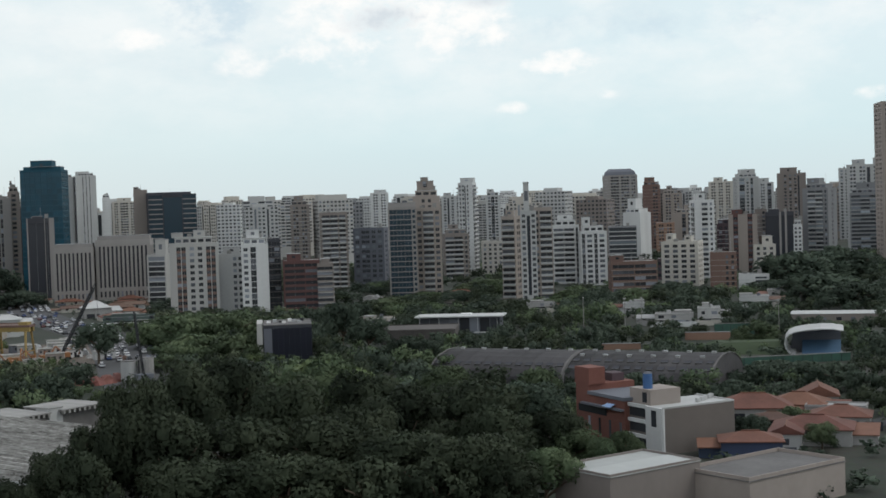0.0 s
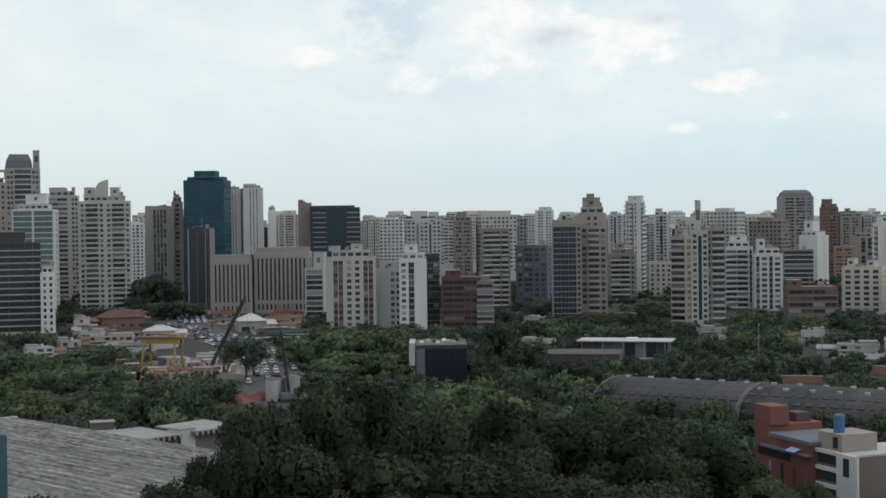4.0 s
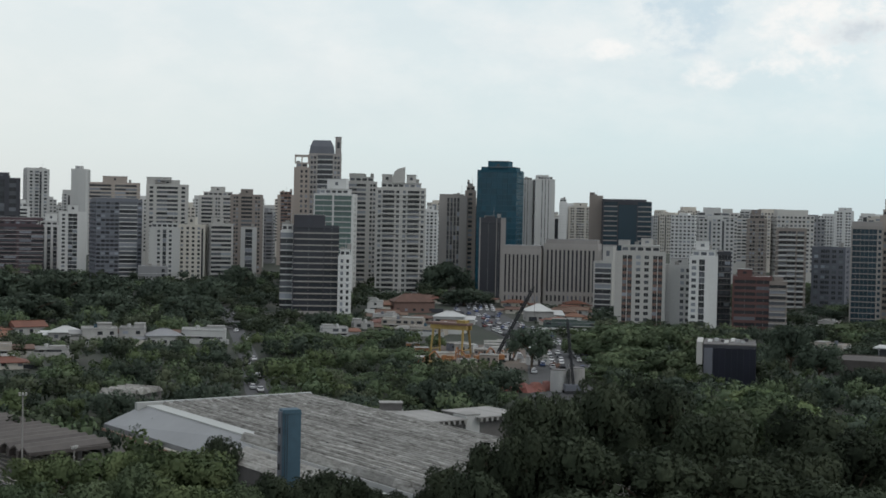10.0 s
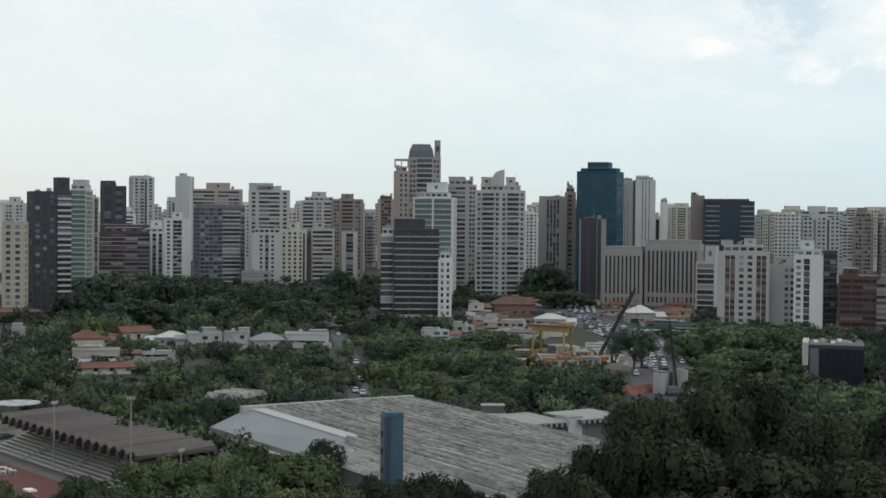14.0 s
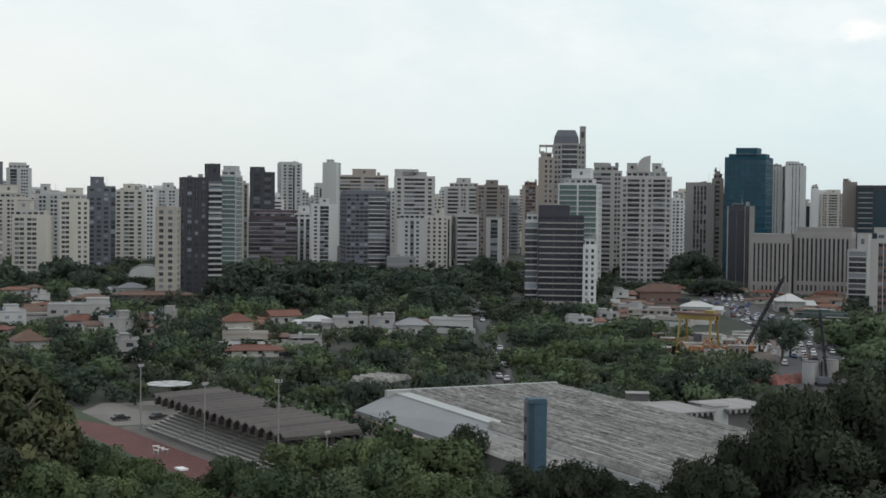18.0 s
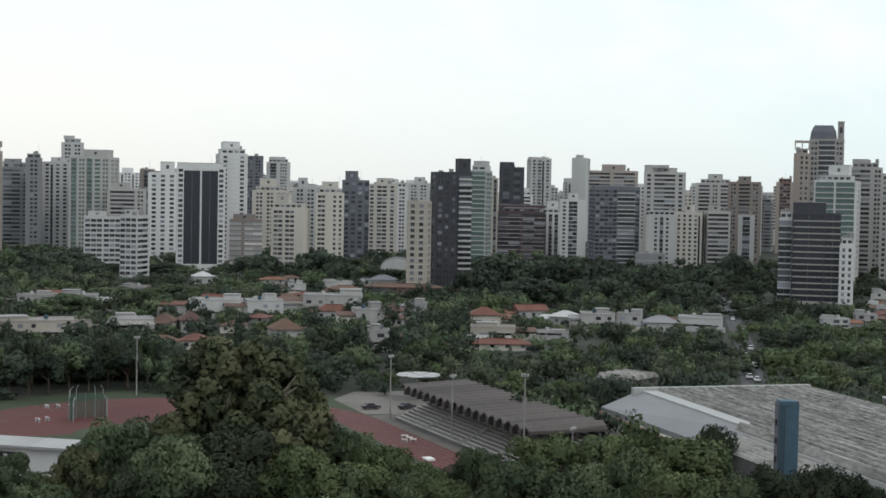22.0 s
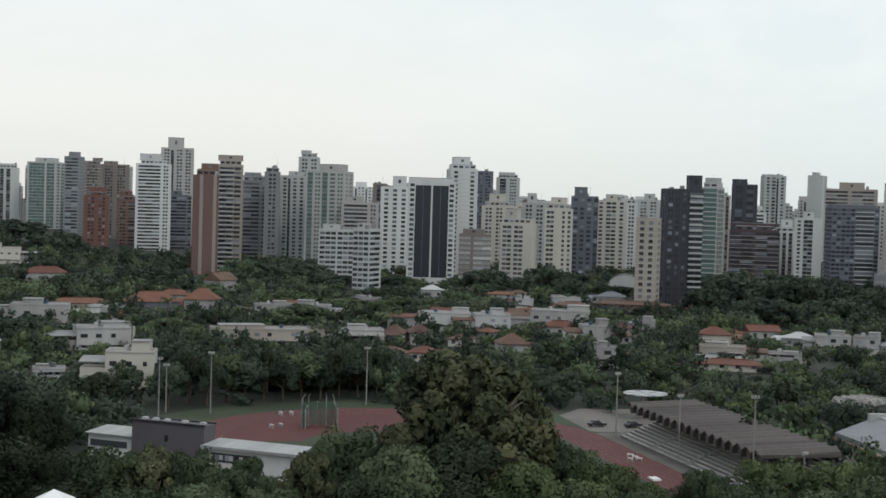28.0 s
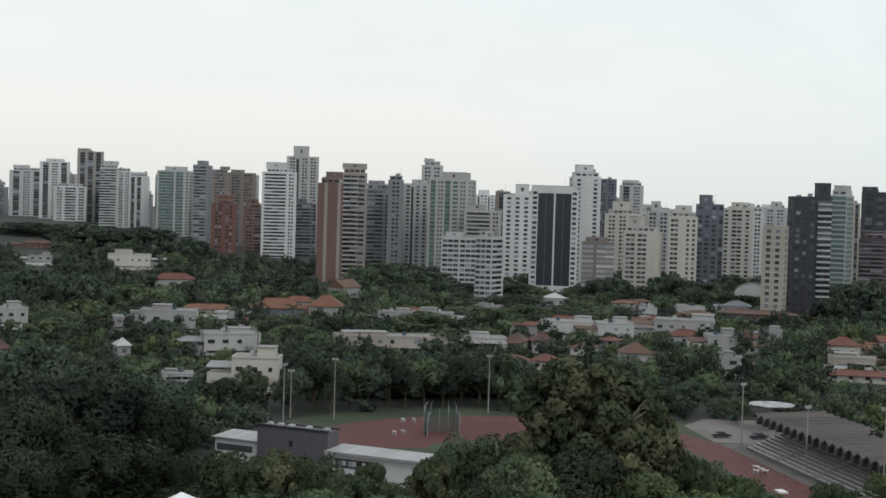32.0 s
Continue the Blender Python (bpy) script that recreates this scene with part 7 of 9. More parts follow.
def car(x, y, rot, paint, label):
    """A small car: hull, cabin with glass, four wheels, lights."""
    root = thing("car", x, y, 0.06, rot, label, "car", "cars")
    if paint not in CAR_MESH:
        p = CAR_PAINT[paint]
        hull = Solid().prism([(-2.05, 0.35), (2.05, 0.35), (2.1, 0.75), (1.1, 0.92), (-1.8, 0.95), (-2.1, 0.8)], -0.85, 0.85, p)
        roof = Solid().hexa([(-1.5, -0.76, 0.94), (0.9, -0.76, 0.92), (0.9, 0.76, 0.92), (-1.5, 0.76, 0.94), (-1.1, -0.62, 1.42), (0.3, -0.62, 1.42), (0.3, 0.62, 1.42), (-1.1, 0.62, 1.42)], DARK_GLASS)
        top = Solid().hexa([(-1.15, -0.64, 1.42), (0.35, -0.64, 1.42), (0.35, 0.64, 1.42), (-1.15, 0.64, 1.42), (-1.05, -0.58, 1.48), (0.25, -0.58, 1.48), (0.25, 0.58, 1.48), (-1.05, 0.58, 1.48)], p)
        wheel = Solid().beam((0, -0.1, 0), (0, 0.1, 0), 0.31, TYRE, 10)
        rim = Solid().beam((0, -0.11, 0), (0, 0.11, 0), 0.17, STEEL, 8)
        CAR_MESH[paint] = [k.mesh(n) for k, n in ((hull, "body"), (roof, "window_band"), (top, "roof"), (wheel, "wheel"), (rim, "rim"))]
    hull, glass, top, wheel, rim = CAR_MESH[paint]
    part("body", hull, root)
    part("window_band", glass, root)
    part("roof", top, root)
    for wx in (-1.3, 1.3):
        for wy in (-0.8, 0.8):
            w = part("wheel", wheel, root, at=pose(wx, wy, 0.31))
            if math.hypot(x, y) < 520:
                part("rim", rim, w)
    return root


NAMES = ("white", "silver grey", "black", "dark red", "dark blue")
car(-82.6, 319.9, 40, 2, "black car parked on the concrete yard")
car(-74.9, 323.0, 55, 2, "black car parked by the grandstand")
random.seed(11)
for k in range(150):
    i = 1 + k * 6 // 150
    q = random.random()
    a, b = Vector(AVENUE[i]), Vector(AVENUE[i + 1])
    n = Vector((-(b - a).y, (b - a).x)).normalized()
    p = a + (b - a) * q + n * random.choice((-9.6, -6.4, -3.2, 0, 3.2, 6.4, 9.6))
    c = random.choice((0, 0, 0, 1, 1, 2, 2, 3, 4))
    car(p.x, p.y, math.degrees(math.atan2((b - a).y, (b - a).x)) + random.uniform(-3, 3), c, NAMES[c] + " car in heavy traffic on the avenue")
for x, y, c in ((4.6, 402, 0), (2.6, 408, 0), (4.0, 436, 0), (1.2, 470, 1), (3.2, 486, 0), (-0.5, 520, 1), (1.0, 560, 0), (-3.5, 600, 0), (-5.5, 640, 1), (-5.0, 700, 0)):
    car(x, y, 92, c, NAMES[c] + " car on a narrow tree lined street")
for x, y, c in ((160.5, 203.0, 0), (163.5, 205.0, 1), (169, 205.5, 2), (178, 207.5, 0), (188, 210.5, 1)):
    car(x, y, 25, c, NAMES[c] + " car parked in the lane")

# houses of the low quarter
tile_house(-325.6, 518.6, 38.1, 21.9, 12.0, 5.8, 3.9, MATS["slate_render"], TILE, "long house with red tiled roof and dark walls", 5, True)
tile_house(-308.0, 529.6, 20.2, 13.4, 10.0, 6.9, 4.6, MATS["aged_render"], TILE, "white house with red tiled roof beside palms", 3, True)
tile_house(-378.8, 669.4, 89.5, 17.5, 10.0, 6.1, 4.1, MATS["aged_render"], TILE_OLD, "white gabled house with steep brown roof", 4, False)
flat_block("house", -280.8, 540.9, 32.4, 16.0, 9.0, 5.3, MATS["aged_render"], "low white flat roofed house behind trees", windows=4, storeys=2, side_windows=1, lift=0.0)
flat_block("house", -259.9, 535.4, 17.9, 14.9, 9.0, 6.3, MATS["aged_render"], "white flat roofed house with a terrace", windows=3, storeys=2, side_windows=1, lift=0.0)
flat_block("house", -227.0, 433.5, 35.6, 37.3, 12.0, 5.8, MATS["sand_render"], "long low sand coloured flat roofed building", windows=9, storeys=2, side_windows=1, lift=0.0)
flat_block("house", -203.2, 459.0, 29.9, 14.0, 9.0, 5.1, MATS["white_render"], "white cubic house with roof tank", windows=3, storeys=2, side_windows=1, lift=0.0)
tile_house(-195.1, 468.4, 8.6, 7.5, 9.0, 4.0, 2.7, MATS["cream_render"], TILE_OLD, "cream house with weathered brown tiled roof", 1, True)
tile_house(-187.4, 473.1, 31.6, 8.2, 9.0, 4.3, 2.8, MATS["aged_render"], TILE_OLD, "white house with weathered brown tiled roof", 2, True)
tile_house(-175.3, 419.1, 26.7, 9.8, 9.0, 2.7, 1.8, MATS["sand_render"], TILE_OLD, "sand coloured house with pinkish brown roof", 2, True)
tile_house(-166.4, 424.2, 13.4, 8.6, 9.0, 2.9, 1.9, MATS["cream_render"], TILE, "cream house with faded red tiled roof", 2, True)
flat_block("house", -200.6, 532.4, 15.6, 20.2, 10.0, 6.6, MATS["white_render"], "white flat roofed house with roof box", windows=5, storeys=2, side_windows=1, lift=0.0)
flat_block("house", -181.4, 533.3, 26.8, 13.9, 10.0, 6.9, MATS["pale_render"], "pale grey flat roofed house", windows=3, storeys=2, side_windows=1, lift=0.0)
tile_house(-172.9, 476.7, 7.9, 8.1, 8.0, 2.6, 1.7, MATS["cream_render"], TILE_OLD, "cream house with low brown tiled roof", 2, True)
tile_house(-144.9, 447.7, 31.9, 9.5, 9.0, 5.0, 3.4, MATS["aged_render"], TILE_OLD, "white two storey house with brown tiled roof", 2, True)
flat_block("house", -160.9, 559.2, 12.1, 23.1, 12.0, 7.9, MATS["aged_render"], "large white flat roofed house", windows=5, storeys=2, side_windows=1, lift=0.0)
tile_house(-155.8, 542.3, 12.0, 13.6, 7.0, 3.3, 2.2, MATS["aged_render"], TILE, "white house with red tiled roof in front of a larger one", 3, True)
flat_block("house", -133.5, 510.5, 26.6, 10.8, 9.0, 6.9, MATS["aged_render"], "white terraced house with stepped flat roofs", windows=2, storeys=2, side_windows=1, lift=0.0)
tile_house(-130.4, 522.2, 19.0, 15.5, 9.0, 3.0, 2.0, MATS["aged_render"], TILE_OLD, "white house with grey brown tiled roof", 3, True)
flat_block("house", -127.2, 561.1, 2.8, 7.8, 8.0, 5.8, MATS["aged_render"], "white cubic house with flat roof", windows=1, storeys=2, side_windows=1, lift=0.0)
flat_block("house", -112.9, 446.1, 22.2, 6.9, 7.0, 5.6, MATS["aged_render"], "slim white house among trees", windows=1, storeys=2, side_windows=1, lift=0.0)
tile_house(-131.9, 542.1, 5.7, 8.7, 9.0, 4.2, 2.8, MATS["aged_render"], TILE_OLD, "white house with brown tiled roof", 2, True)
tile_house(-95.4, 538.6, 16.0, 11.3, 9.0, 4.2, 2.8, MATS["cream_render"], TILE, "cream two storey house with red tiled roof", 2, True)
flat_block("house", -83.8, 490.3, 9.7, 15.3, 8.0, 4.1, MATS["sand_render"], "sand coloured flat roofed house with veranda", windows=3, storeys=1, side_windows=1, lift=0.0)
tile_house(-75.8, 456.6, 12.4, 19.5, 8.0, 2.1, 1.4, MATS["cream_render"], TILE, "long cream house with pale red tiled roof", 4, True)
tile_house(-84.2, 580.9, 28.2, 12.5, 9.0, 3.1, 2.1, MATS["aged_render"], TILE, "white house with red tiled gable roof", 3, False)
tile_house(-66.7, 556.6, 0.8, 11.6, 9.0, 3.1, 2.1, MATS["aged_render"], PALE, "white house with pale curved roof", 2, True)
flat_block("house", -52.6, 538.6, 9.6, 12.4, 9.0, 5.9, MATS["aged_render"], "white flat roofed two storey house", windows=3, storeys=2, side_windows=1, lift=0.0)
flat_block("house", -40.9, 542.8, -1.7, 9.1, 8.0, 5.8, MATS["aged_render"], "white cubic house with plain front", windows=2, storeys=2, side_windows=1, lift=0.0)
tile_house(-29.5, 539.1, 9.1, 12.2, 9.0, 3.7, 2.4, MATS["white_render"], GREY, "white house with low grey roof", 3, True)
flat_block("house", -15.2, 553.1, -1.4, 16.3, 9.0, 4.6, MATS["pale_render"], "pale flat roofed house behind hedge", windows=4, storeys=1, side_windows=1, lift=0.0)
flat_block("house", -64.3, 496.0, 7.4, 11.9, 6.0, 2.5, MATS["aged_render"], "low white garden house", windows=2, storeys=1, side_windows=1, lift=0.0)
tile_house(-277.7, 717.3, 31.2, 10.3, 9.0, 3.8, 2.5, MATS["aged_render"], PALE, "small white house with pale roof", 2, True)
tile_house(-185.0, 736.9, 8.1, 14.3, 10.0, 3.7, 2.5, MATS["aged_render"], GREY, "white house with grey roof near a vaulted hall", 3, True)
tile_house(-166.0, 703.5, 13.3, 38.1, 12.0, 2.5, 1.6, MATS["rust_render"], TILE_OLD, "row of low houses with rust brown roofs", 9, True)
flat_block("house", -208.2, 660.7, 17.5, 8.6, 7.0, 4.9, MATS["white_render"], "small white house under large trees", windows=2, storeys=2, side_windows=1, lift=0.0)
flat_block("house", -381.4, 419.0, 52.3, 12.4, 10.0, 7.3, MATS["aged_render"], "white flat roofed house with terrace", windows=3, storeys=2, side_windows=1, lift=0.0)
flat_block("house", -424.1, 511.6, 33.7, 19.8, 10.0, 7.8, MATS["aged_render"], "white house with two roof boxes", windows=4, storeys=2, side_windows=1, lift=0.0)
flat_block("house", -337.5, 435.3, 41.8, 12.5, 9.0, 5.8, MATS["aged_render"], "white house with flat roof behind trees", windows=3, storeys=2, side_windows=1, lift=0.0)
tile_house(-290.5, 370.9, 50.1, 4.1, 7.0, 3.2, 2.2, MATS["aged_render"], PALE, "small white house with pale gable", 1, True)
flat_block("house", -325.0, 442.5, 30.3, 20.6, 11.0, 8.5, MATS["aged_render"], "white house with long blank wall", windows=5, storeys=2, side_windows=1, lift=0.0)
tile_house(-363.5, 522.4, 38.8, 25.7, 11.0, 3.0, 2.0, MATS["cream_render"], TILE, "wide house with red tiled roof", 6, True)
flat_block("house", -262.1, 389.7, 41.9, 18.0, 11.0, 7.4, MATS["white_render"], "white house with flat roofs behind palm trees", windows=4, storeys=2, side_windows=1, lift=0.0)
flat_block("house", -209.7, 324.8, 24.8, 12.3, 9.0, 8.7, MATS["cream_render"], "cream modern two storey house with deep balcony", windows=3, storeys=2, side_windows=1, lift=0.0)
flat_block("house", -233.0, 321.5, 35.9, 8.4, 5.0, 2.9, MATS["pale_render"], "low pale garden wall house", windows=2, storeys=1, side_windows=1, lift=0.0)
tile_house(-492.2, 674.4, 44.1, 24.0, 12.0, 4.9, 3.3, MATS["aged_render"], TILE, "white house with red tiled gable on the hill", 6, True)
flat_block("house", -592.9, 762.7, 33.9, 27.1, 12.0, 9.8, MATS["cream_render"], "cream flat roofed villa on the hill", windows=6, storeys=2, side_windows=1, lift=3.3)
flat_block("house", -638.6, 729.5, 41.2, 14.7, 9.0, 5.9, MATS["aged_render"], "white villa on the hill", windows=3, storeys=2, side_windows=1, lift=5.1)
tile_house(-715.8, 815.4, 41.3, 21.9, 10.0, 3.4, 2.2, MATS["rust_render"], TILE_OLD, "red roofed house on the hill", 5, True, lift=12.2)
tile_house(-355.9, 586.7, 25.2, 14.9, 9.0, 3.7, 2.4, MATS["aged_render"], TILE, "white house with bright red tiled roof", 3, True)
tile_house(-308.9, 334.8, 48.7, 7.1, 9.0, 3.8, 2.5, MATS["white_render"], TILE_OLD, "white house half hidden by trees", 1, True)
flat_block("house", 65.2, 729.1, -5.1, 8.0, 6.0, 5.5, MATS["white_render"], "small white kiosk beside the street", windows=1, storeys=2, side_windows=1, lift=0.0)
tile_house(84.4, 733.1, 5.4, 21.0, 12.0, 5.6, 3.8, MATS["rust_render"], TILE_OLD, "rust coloured hall with weathered roof", 5, True)
flat_block("house", 67.8, 620.2, -12.2, 17.8, 10.0, 4.2, MATS["sand_render"], "low grey building with flat roof", windows=6, storeys=2, side_windows=1, lift=0.0)
flat_block("house", 48.1, 594.8, 3.4, 8.2, 8.0, 4.6, MATS["aged_render"], "small white house by the street", windows=2, storeys=2, side_windows=1, lift=0.0)
tile_house(93.2, 658.0, -13.1, 13.8, 10.0, 3.5, 2.3, MATS["pale_render"], PALE, "pale shed on the building site", 3, True)
tile_house(139.6, 681.3, -1.6, 13.0, 11.0, 5.0, 3.3, MATS["aged_render"], PALE, "white shed with pale curved roof", 3, True)
tile_house(155.6, 703.4, -12.5, 15.1, 9.0, 3.2, 2.1, MATS["rust_render"], TILE_OLD, "low shed with brown roof", 3, True)
flat_block("house", 141.6, 619.7, -16.9, 23.8, 6.0, 4.0, material("green_grey_sheeting", (0.06, 0.085, 0.078), 0.8, grain=1.0, stain=0.2, streak=True), "low green grey site shed with a flat roof", windows=5, storeys=2, side_windows=1, lift=0.0)
flat_block("house", 35.1, 573.4, 6.5, 10.0, 8.0, 4.2, MATS["pale_render"], "low grey house beside the towers", windows=3, storeys=2, side_windows=1, lift=0.0)
tile_house(188.5, 234.6, -36, 16.5, 11.0, 3.4, 2.7, MATS["aged_render"], TILE, "house with a broad brown orange hipped roof", 3, True, clear=2.6)
tile_house(200.2, 233.2, -46, 12.5, 9.5, 3.2, 2.3, MATS["cream_render"], TILE, "low house with brown orange hipped roof and cream wall", 3, True, clear=2.6)
tile_house(211.5, 240.0, 52, 9.5, 8.6, 3.4, 2.4, MATS["aged_render"], TILE, "white house with an open gable and orange tiles", 1, False, clear=2.6)
tile_house(160.5, 199.5, -34, 11.5, 8.0, 3.4, 1.5, material("dark_blue_paint", (0.03, 0.045, 0.085), 0.8, grain=0.8, stain=0.2), TILE, "low house with orange tiled roof and long blue wall", 0, True, clear=2.2)
tile_house(180.5, 205.0, -44, 15.5, 11.0, 3.3, 2.2, MATS["aged_render"], TILE, "white house with broad orange tiled roof over a porch", 2, True, clear=2.4)
tile_house(172.0, 203.0, 48, 6.0, 6.2, 3.2, 1.7, MATS["white_render"], TILE, "white gabled front house beside the street", 1, False, clear=2.0)
tile_house(183.2, 221.5, -38, 8.5, 6.5, 2.6, 1.4, MATS["rust_render"], TILE_OLD, "low house with weathered tiles between gardens", 1, True, clear=1.8)
tile_house(196.5, 215.0, -44, 12.0, 9.0, 3.0, 2.0, MATS["aged_render"], TILE, "house with orange tiled roof beside street trees", 2, True, clear=2.4)
flat_block("flat_roof_building", 203.0, 224.0, -46, 13.0, 6.0, 3.2, MATS["aged_render"], "low white garden building with flat roof", None, 2, 0.3, clear=2.4)
flat_block("house", 414.5, 504.1, -34.4, 12.7, 10.0, 5.4, MATS["aged_render"], "low white building with flat roof", windows=3, storeys=2, side_windows=1, lift=0.0)
flat_block("house", 430.6, 504.3, -40.5, 5.8, 8.0, 4.0, MATS["aged_render"], "small white building with roof tank", windows=1, storeys=1, side_windows=1, lift=0.0)
flat_block("house", 390.5, 493.7, -38.3, 12.8, 10.0, 4.3, MATS["pale_render"], "low pale building with flat roof", windows=3, storeys=1, side_windows=1, lift=0.0)
flat_block("house", 312.3, 442.9, -36.2, 14.6, 10.0, 4.2, MATS["aged_render"], "white long low building near the vaults", windows=3, storeys=2, side_windows=1, lift=0.0)
flat_block("house", 325.1, 437.8, -36.4, 8.6, 9.0, 6.0, MATS["white_render"], "white two storey building with roof tank", windows=2, storeys=2, side_windows=1, lift=0.0)
flat_block("court_wall", 287.3, 386.9, -36.6, 15.5, 1.0, 2.6, MATS["orange_render"], "low pinkish practice wall of a court", None, 0, 0, clear=0.4)
flat_block("court_wall", 247.1, 380.8, -32.8, 14.0, 1.0, 2.0, MATS["orange_render"], "low pinkish practice wall among trees", None, 0, 0, clear=0.3)
flat_block("sports_building", 366.0, 410.0, -42.0, 36.0, 16.0, 3.4, MATS["brown_render"], "long low sports building with a broad pale roof", PALE, 7, 0, side_windows=1, clear=3.0)
flat_block("house", 310.0, 543.6, -23.7, 12.4, 9.0, 3.6, MATS["aged_render"], "white low building under trees", windows=3, storeys=2, side_windows=1, lift=0.0)
flat_block("house", 332.6, 502.3, -33.5, 9.2, 8.0, 4.2, MATS["pale_render"], "small pale building among trees", windows=2, storeys=1, side_windows=1, lift=0.0)


def more_houses(count, az0, az1, d0, d1, tiled, seed, low=3.2, high=6.0):
    """Fills the quarter with further houses where there is room."""
    rng = random.Random(seed)
    made, tries = 0, 0
    while made < count and tries < 3000:
        tries += 1
        az, d = rng.uniform(az0, az1), rng.uniform(d0, d1)
        x, y = polar(az, d)
        if any(math.hypot(x - sx, y - sy) < sr + 8 for sx, sy, sr, sz in SHIELD):
            continue
        wall = MATS[rng.choice(("white", "aged", "aged", "pale", "cream", "sand")) + "_render"]
        w, h = rng.uniform(8, 15), rng.uniform(low, high)
        tone = {MATS["white_render"]: "white", MATS["aged_render"]: "weathered white", MATS["pale_render"]: "pale grey", MATS["cream_render"]: "cream", MATS["sand_render"]: "sand coloured"}[wall]
        if rng.random() < tiled:
            tile_house(x, y, az + rng.uniform(-25, 25), w, rng.uniform(7, 10), h * 0.7, h * 0.4, wall, rng.choice((TILE, TILE_OLD)), tone + " house with clay tiled roof among trees", 2, rng.random() < 0.7)
        else:
            flat_block("house", x, y, az + rng.uniform(-25, 25), w, rng.uniform(7, 10), h, wall, tone + " flat roofed house among trees", windows=2, storeys=2 if h > 5 else 1)
        made += 1


more_houses(12, 13, 36, 500, 640, 0.6, 3, 2.6, 4.4)
more_houses(7, 12, 34, 650, 820, 0.6, 4, 2.6, 4.2)
more_houses(8, -10.5, -5, 560, 760, 0.8, 6, 2.6, 3.8)


# clutter of the building site and the crowded roofs behind it
more_houses(13, -13.8, -6.6, 640, 860, 0.85, 8, 2.8, 4.0)
random.seed(31)
TARP = material("faded_red_tarpaulin", (0.17, 0.06, 0.045), 0.7, grain=1.0, stain=0.25)
HUT_TONES = ((WHITE, "white"), (PALE, "pale grey"), (SLATE, "blue grey"), (ORANGE, "orange"), (CREAM, "cream"), (MATS["tan_render"], "tan"))


def site_hut(x, y, rot, w, dep, h, wall, label):
    root = thing("site_hut", x, y, 0, rot, label, "hut", "huts of the building site")
    part("wall", Solid().box(-w / 2, w / 2, -dep / 2, dep / 2, 0.1, h, wall), root)
    part("roof", Solid().hexa([(-w / 2 - 0.2, -dep / 2 - 0.3, h), (w / 2 + 0.2, -dep / 2 - 0.3, h), (w / 2 + 0.2, dep / 2 + 0.2, h + 0.3), (-w / 2 - 0.2, dep / 2 + 0.2, h + 0.3), (-w / 2 - 0.2, -dep / 2 - 0.3, h + 0.1), (w / 2 + 0.2, -dep / 2 - 0.3, h + 0.1), (w / 2 + 0.2, dep / 2 + 0.2, h + 0.4), (-w / 2 - 0.2, dep / 2 + 0.2, h + 0.4)], SHEET), root)
    part("door", Solid().box(-0.5, 0.4, -dep / 2 - 0.05, -dep / 2, 0.15, 2.0, DARK_STEEL), root)
    for s in (-0.32, 0.3):
        part("window", Solid().box(w * s - 0.4, w * s + 0.4, -dep / 2 - 0.05, -dep / 2, 1.1, 1.9, DARK_GLASS), root)


def heap(x, y, r, h, mat, label, category):
    """A loose heap: a dented cone of rubble, earth or folded sheet."""
    rng = random.Random(int(x * 31 + y))
    s = Solid()
    s.slot(mat)
    rings = ((1.0, 0.0), (0.72, 0.45), (0.38, 0.85))
    for q, z in rings:
        for i in range(9):
            w = 2 * math.pi * i / 9
            u = r * q * rng.uniform(0.75, 1.2)
            s.v.append((u * math.cos(w), u * math.sin(w) * 0.8, z * h * rng.uniform(0.8, 1.15)))
    s.v.append((0, 0, h))
    for k in range(2):
        for i in range(9):
            j = (i + 1) % 9
            s.f.append((k * 9 + i, k * 9 + j, k * 9 + 9 + j, k * 9 + 9 + i))
    s.f += [(18 + i, 18 + (i + 1) % 9, 27) for i in range(9)]
    s.m = [0] * len(s.f)
    ob = tagged(new(category.replace(" ", "_"), s.mesh("heap")), label, category, "heaps on the site")
    ob.matrix_basis = pose(x, y, 0.0, 0, 0, rng.uniform(0, 360))


def pipe_stack(x, y, rot, mat, label):
    root = thing("pipe_stack", x, y, 0.05, rot, label, "stack", "stacks on the site")
    for row, count in ((0, 4), (1, 3), (2, 2)):
        for i in range(count):
            u = (i - (count - 1) / 2) * 0.72
            part("pipe", Solid().beam((-3, u, 0.36 + row * 0.62), (3, u, 0.36 + row * 0.62), 0.35, mat, 8), root)


for k in range(16):
    hx, hy = random.uniform(56, 100), random.uniform(462, 545)
    if math.hypot(hx - 73.5, hy - 514) < 7:
        continue
    tone, word = random.choice(HUT_TONES)
    site_hut(hx, hy, random.uniform(-30, 30), random.uniform(4, 8), 2.6, random.uniform(2.4, 3.2), tone, word + " site hut with a low sloped roof")
for k in range(22):
    heap(random.uniform(54, 104), random.uniform(462, 535), random.uniform(1.2, 3.0), random.uniform(0.8, 2.0), random.choice((EARTH, CONCRETE, TILE_OLD)), "loose heap of rubble on the building site", "debris mound")
for hx, hy in ((79, 405), (83, 407), (76, 409), (87, 410)):
    heap(hx, hy, 3.6, 2.6, TARP, "crumpled faded red tarpaulin over a heap", "tarpaulin cover")
for hx, hy in ((63, 470), (96, 500), (84, 530), (70, 495)):
    pipe_stack(hx, hy, random.uniform(0, 180), random.choice((CONCRETE, STEEL, YELLOW)), "stack of site pipes lying on bare earth")

more_houses(4, -31, -21, 560, 780, 0.5, 12, 2.4, 3.4)

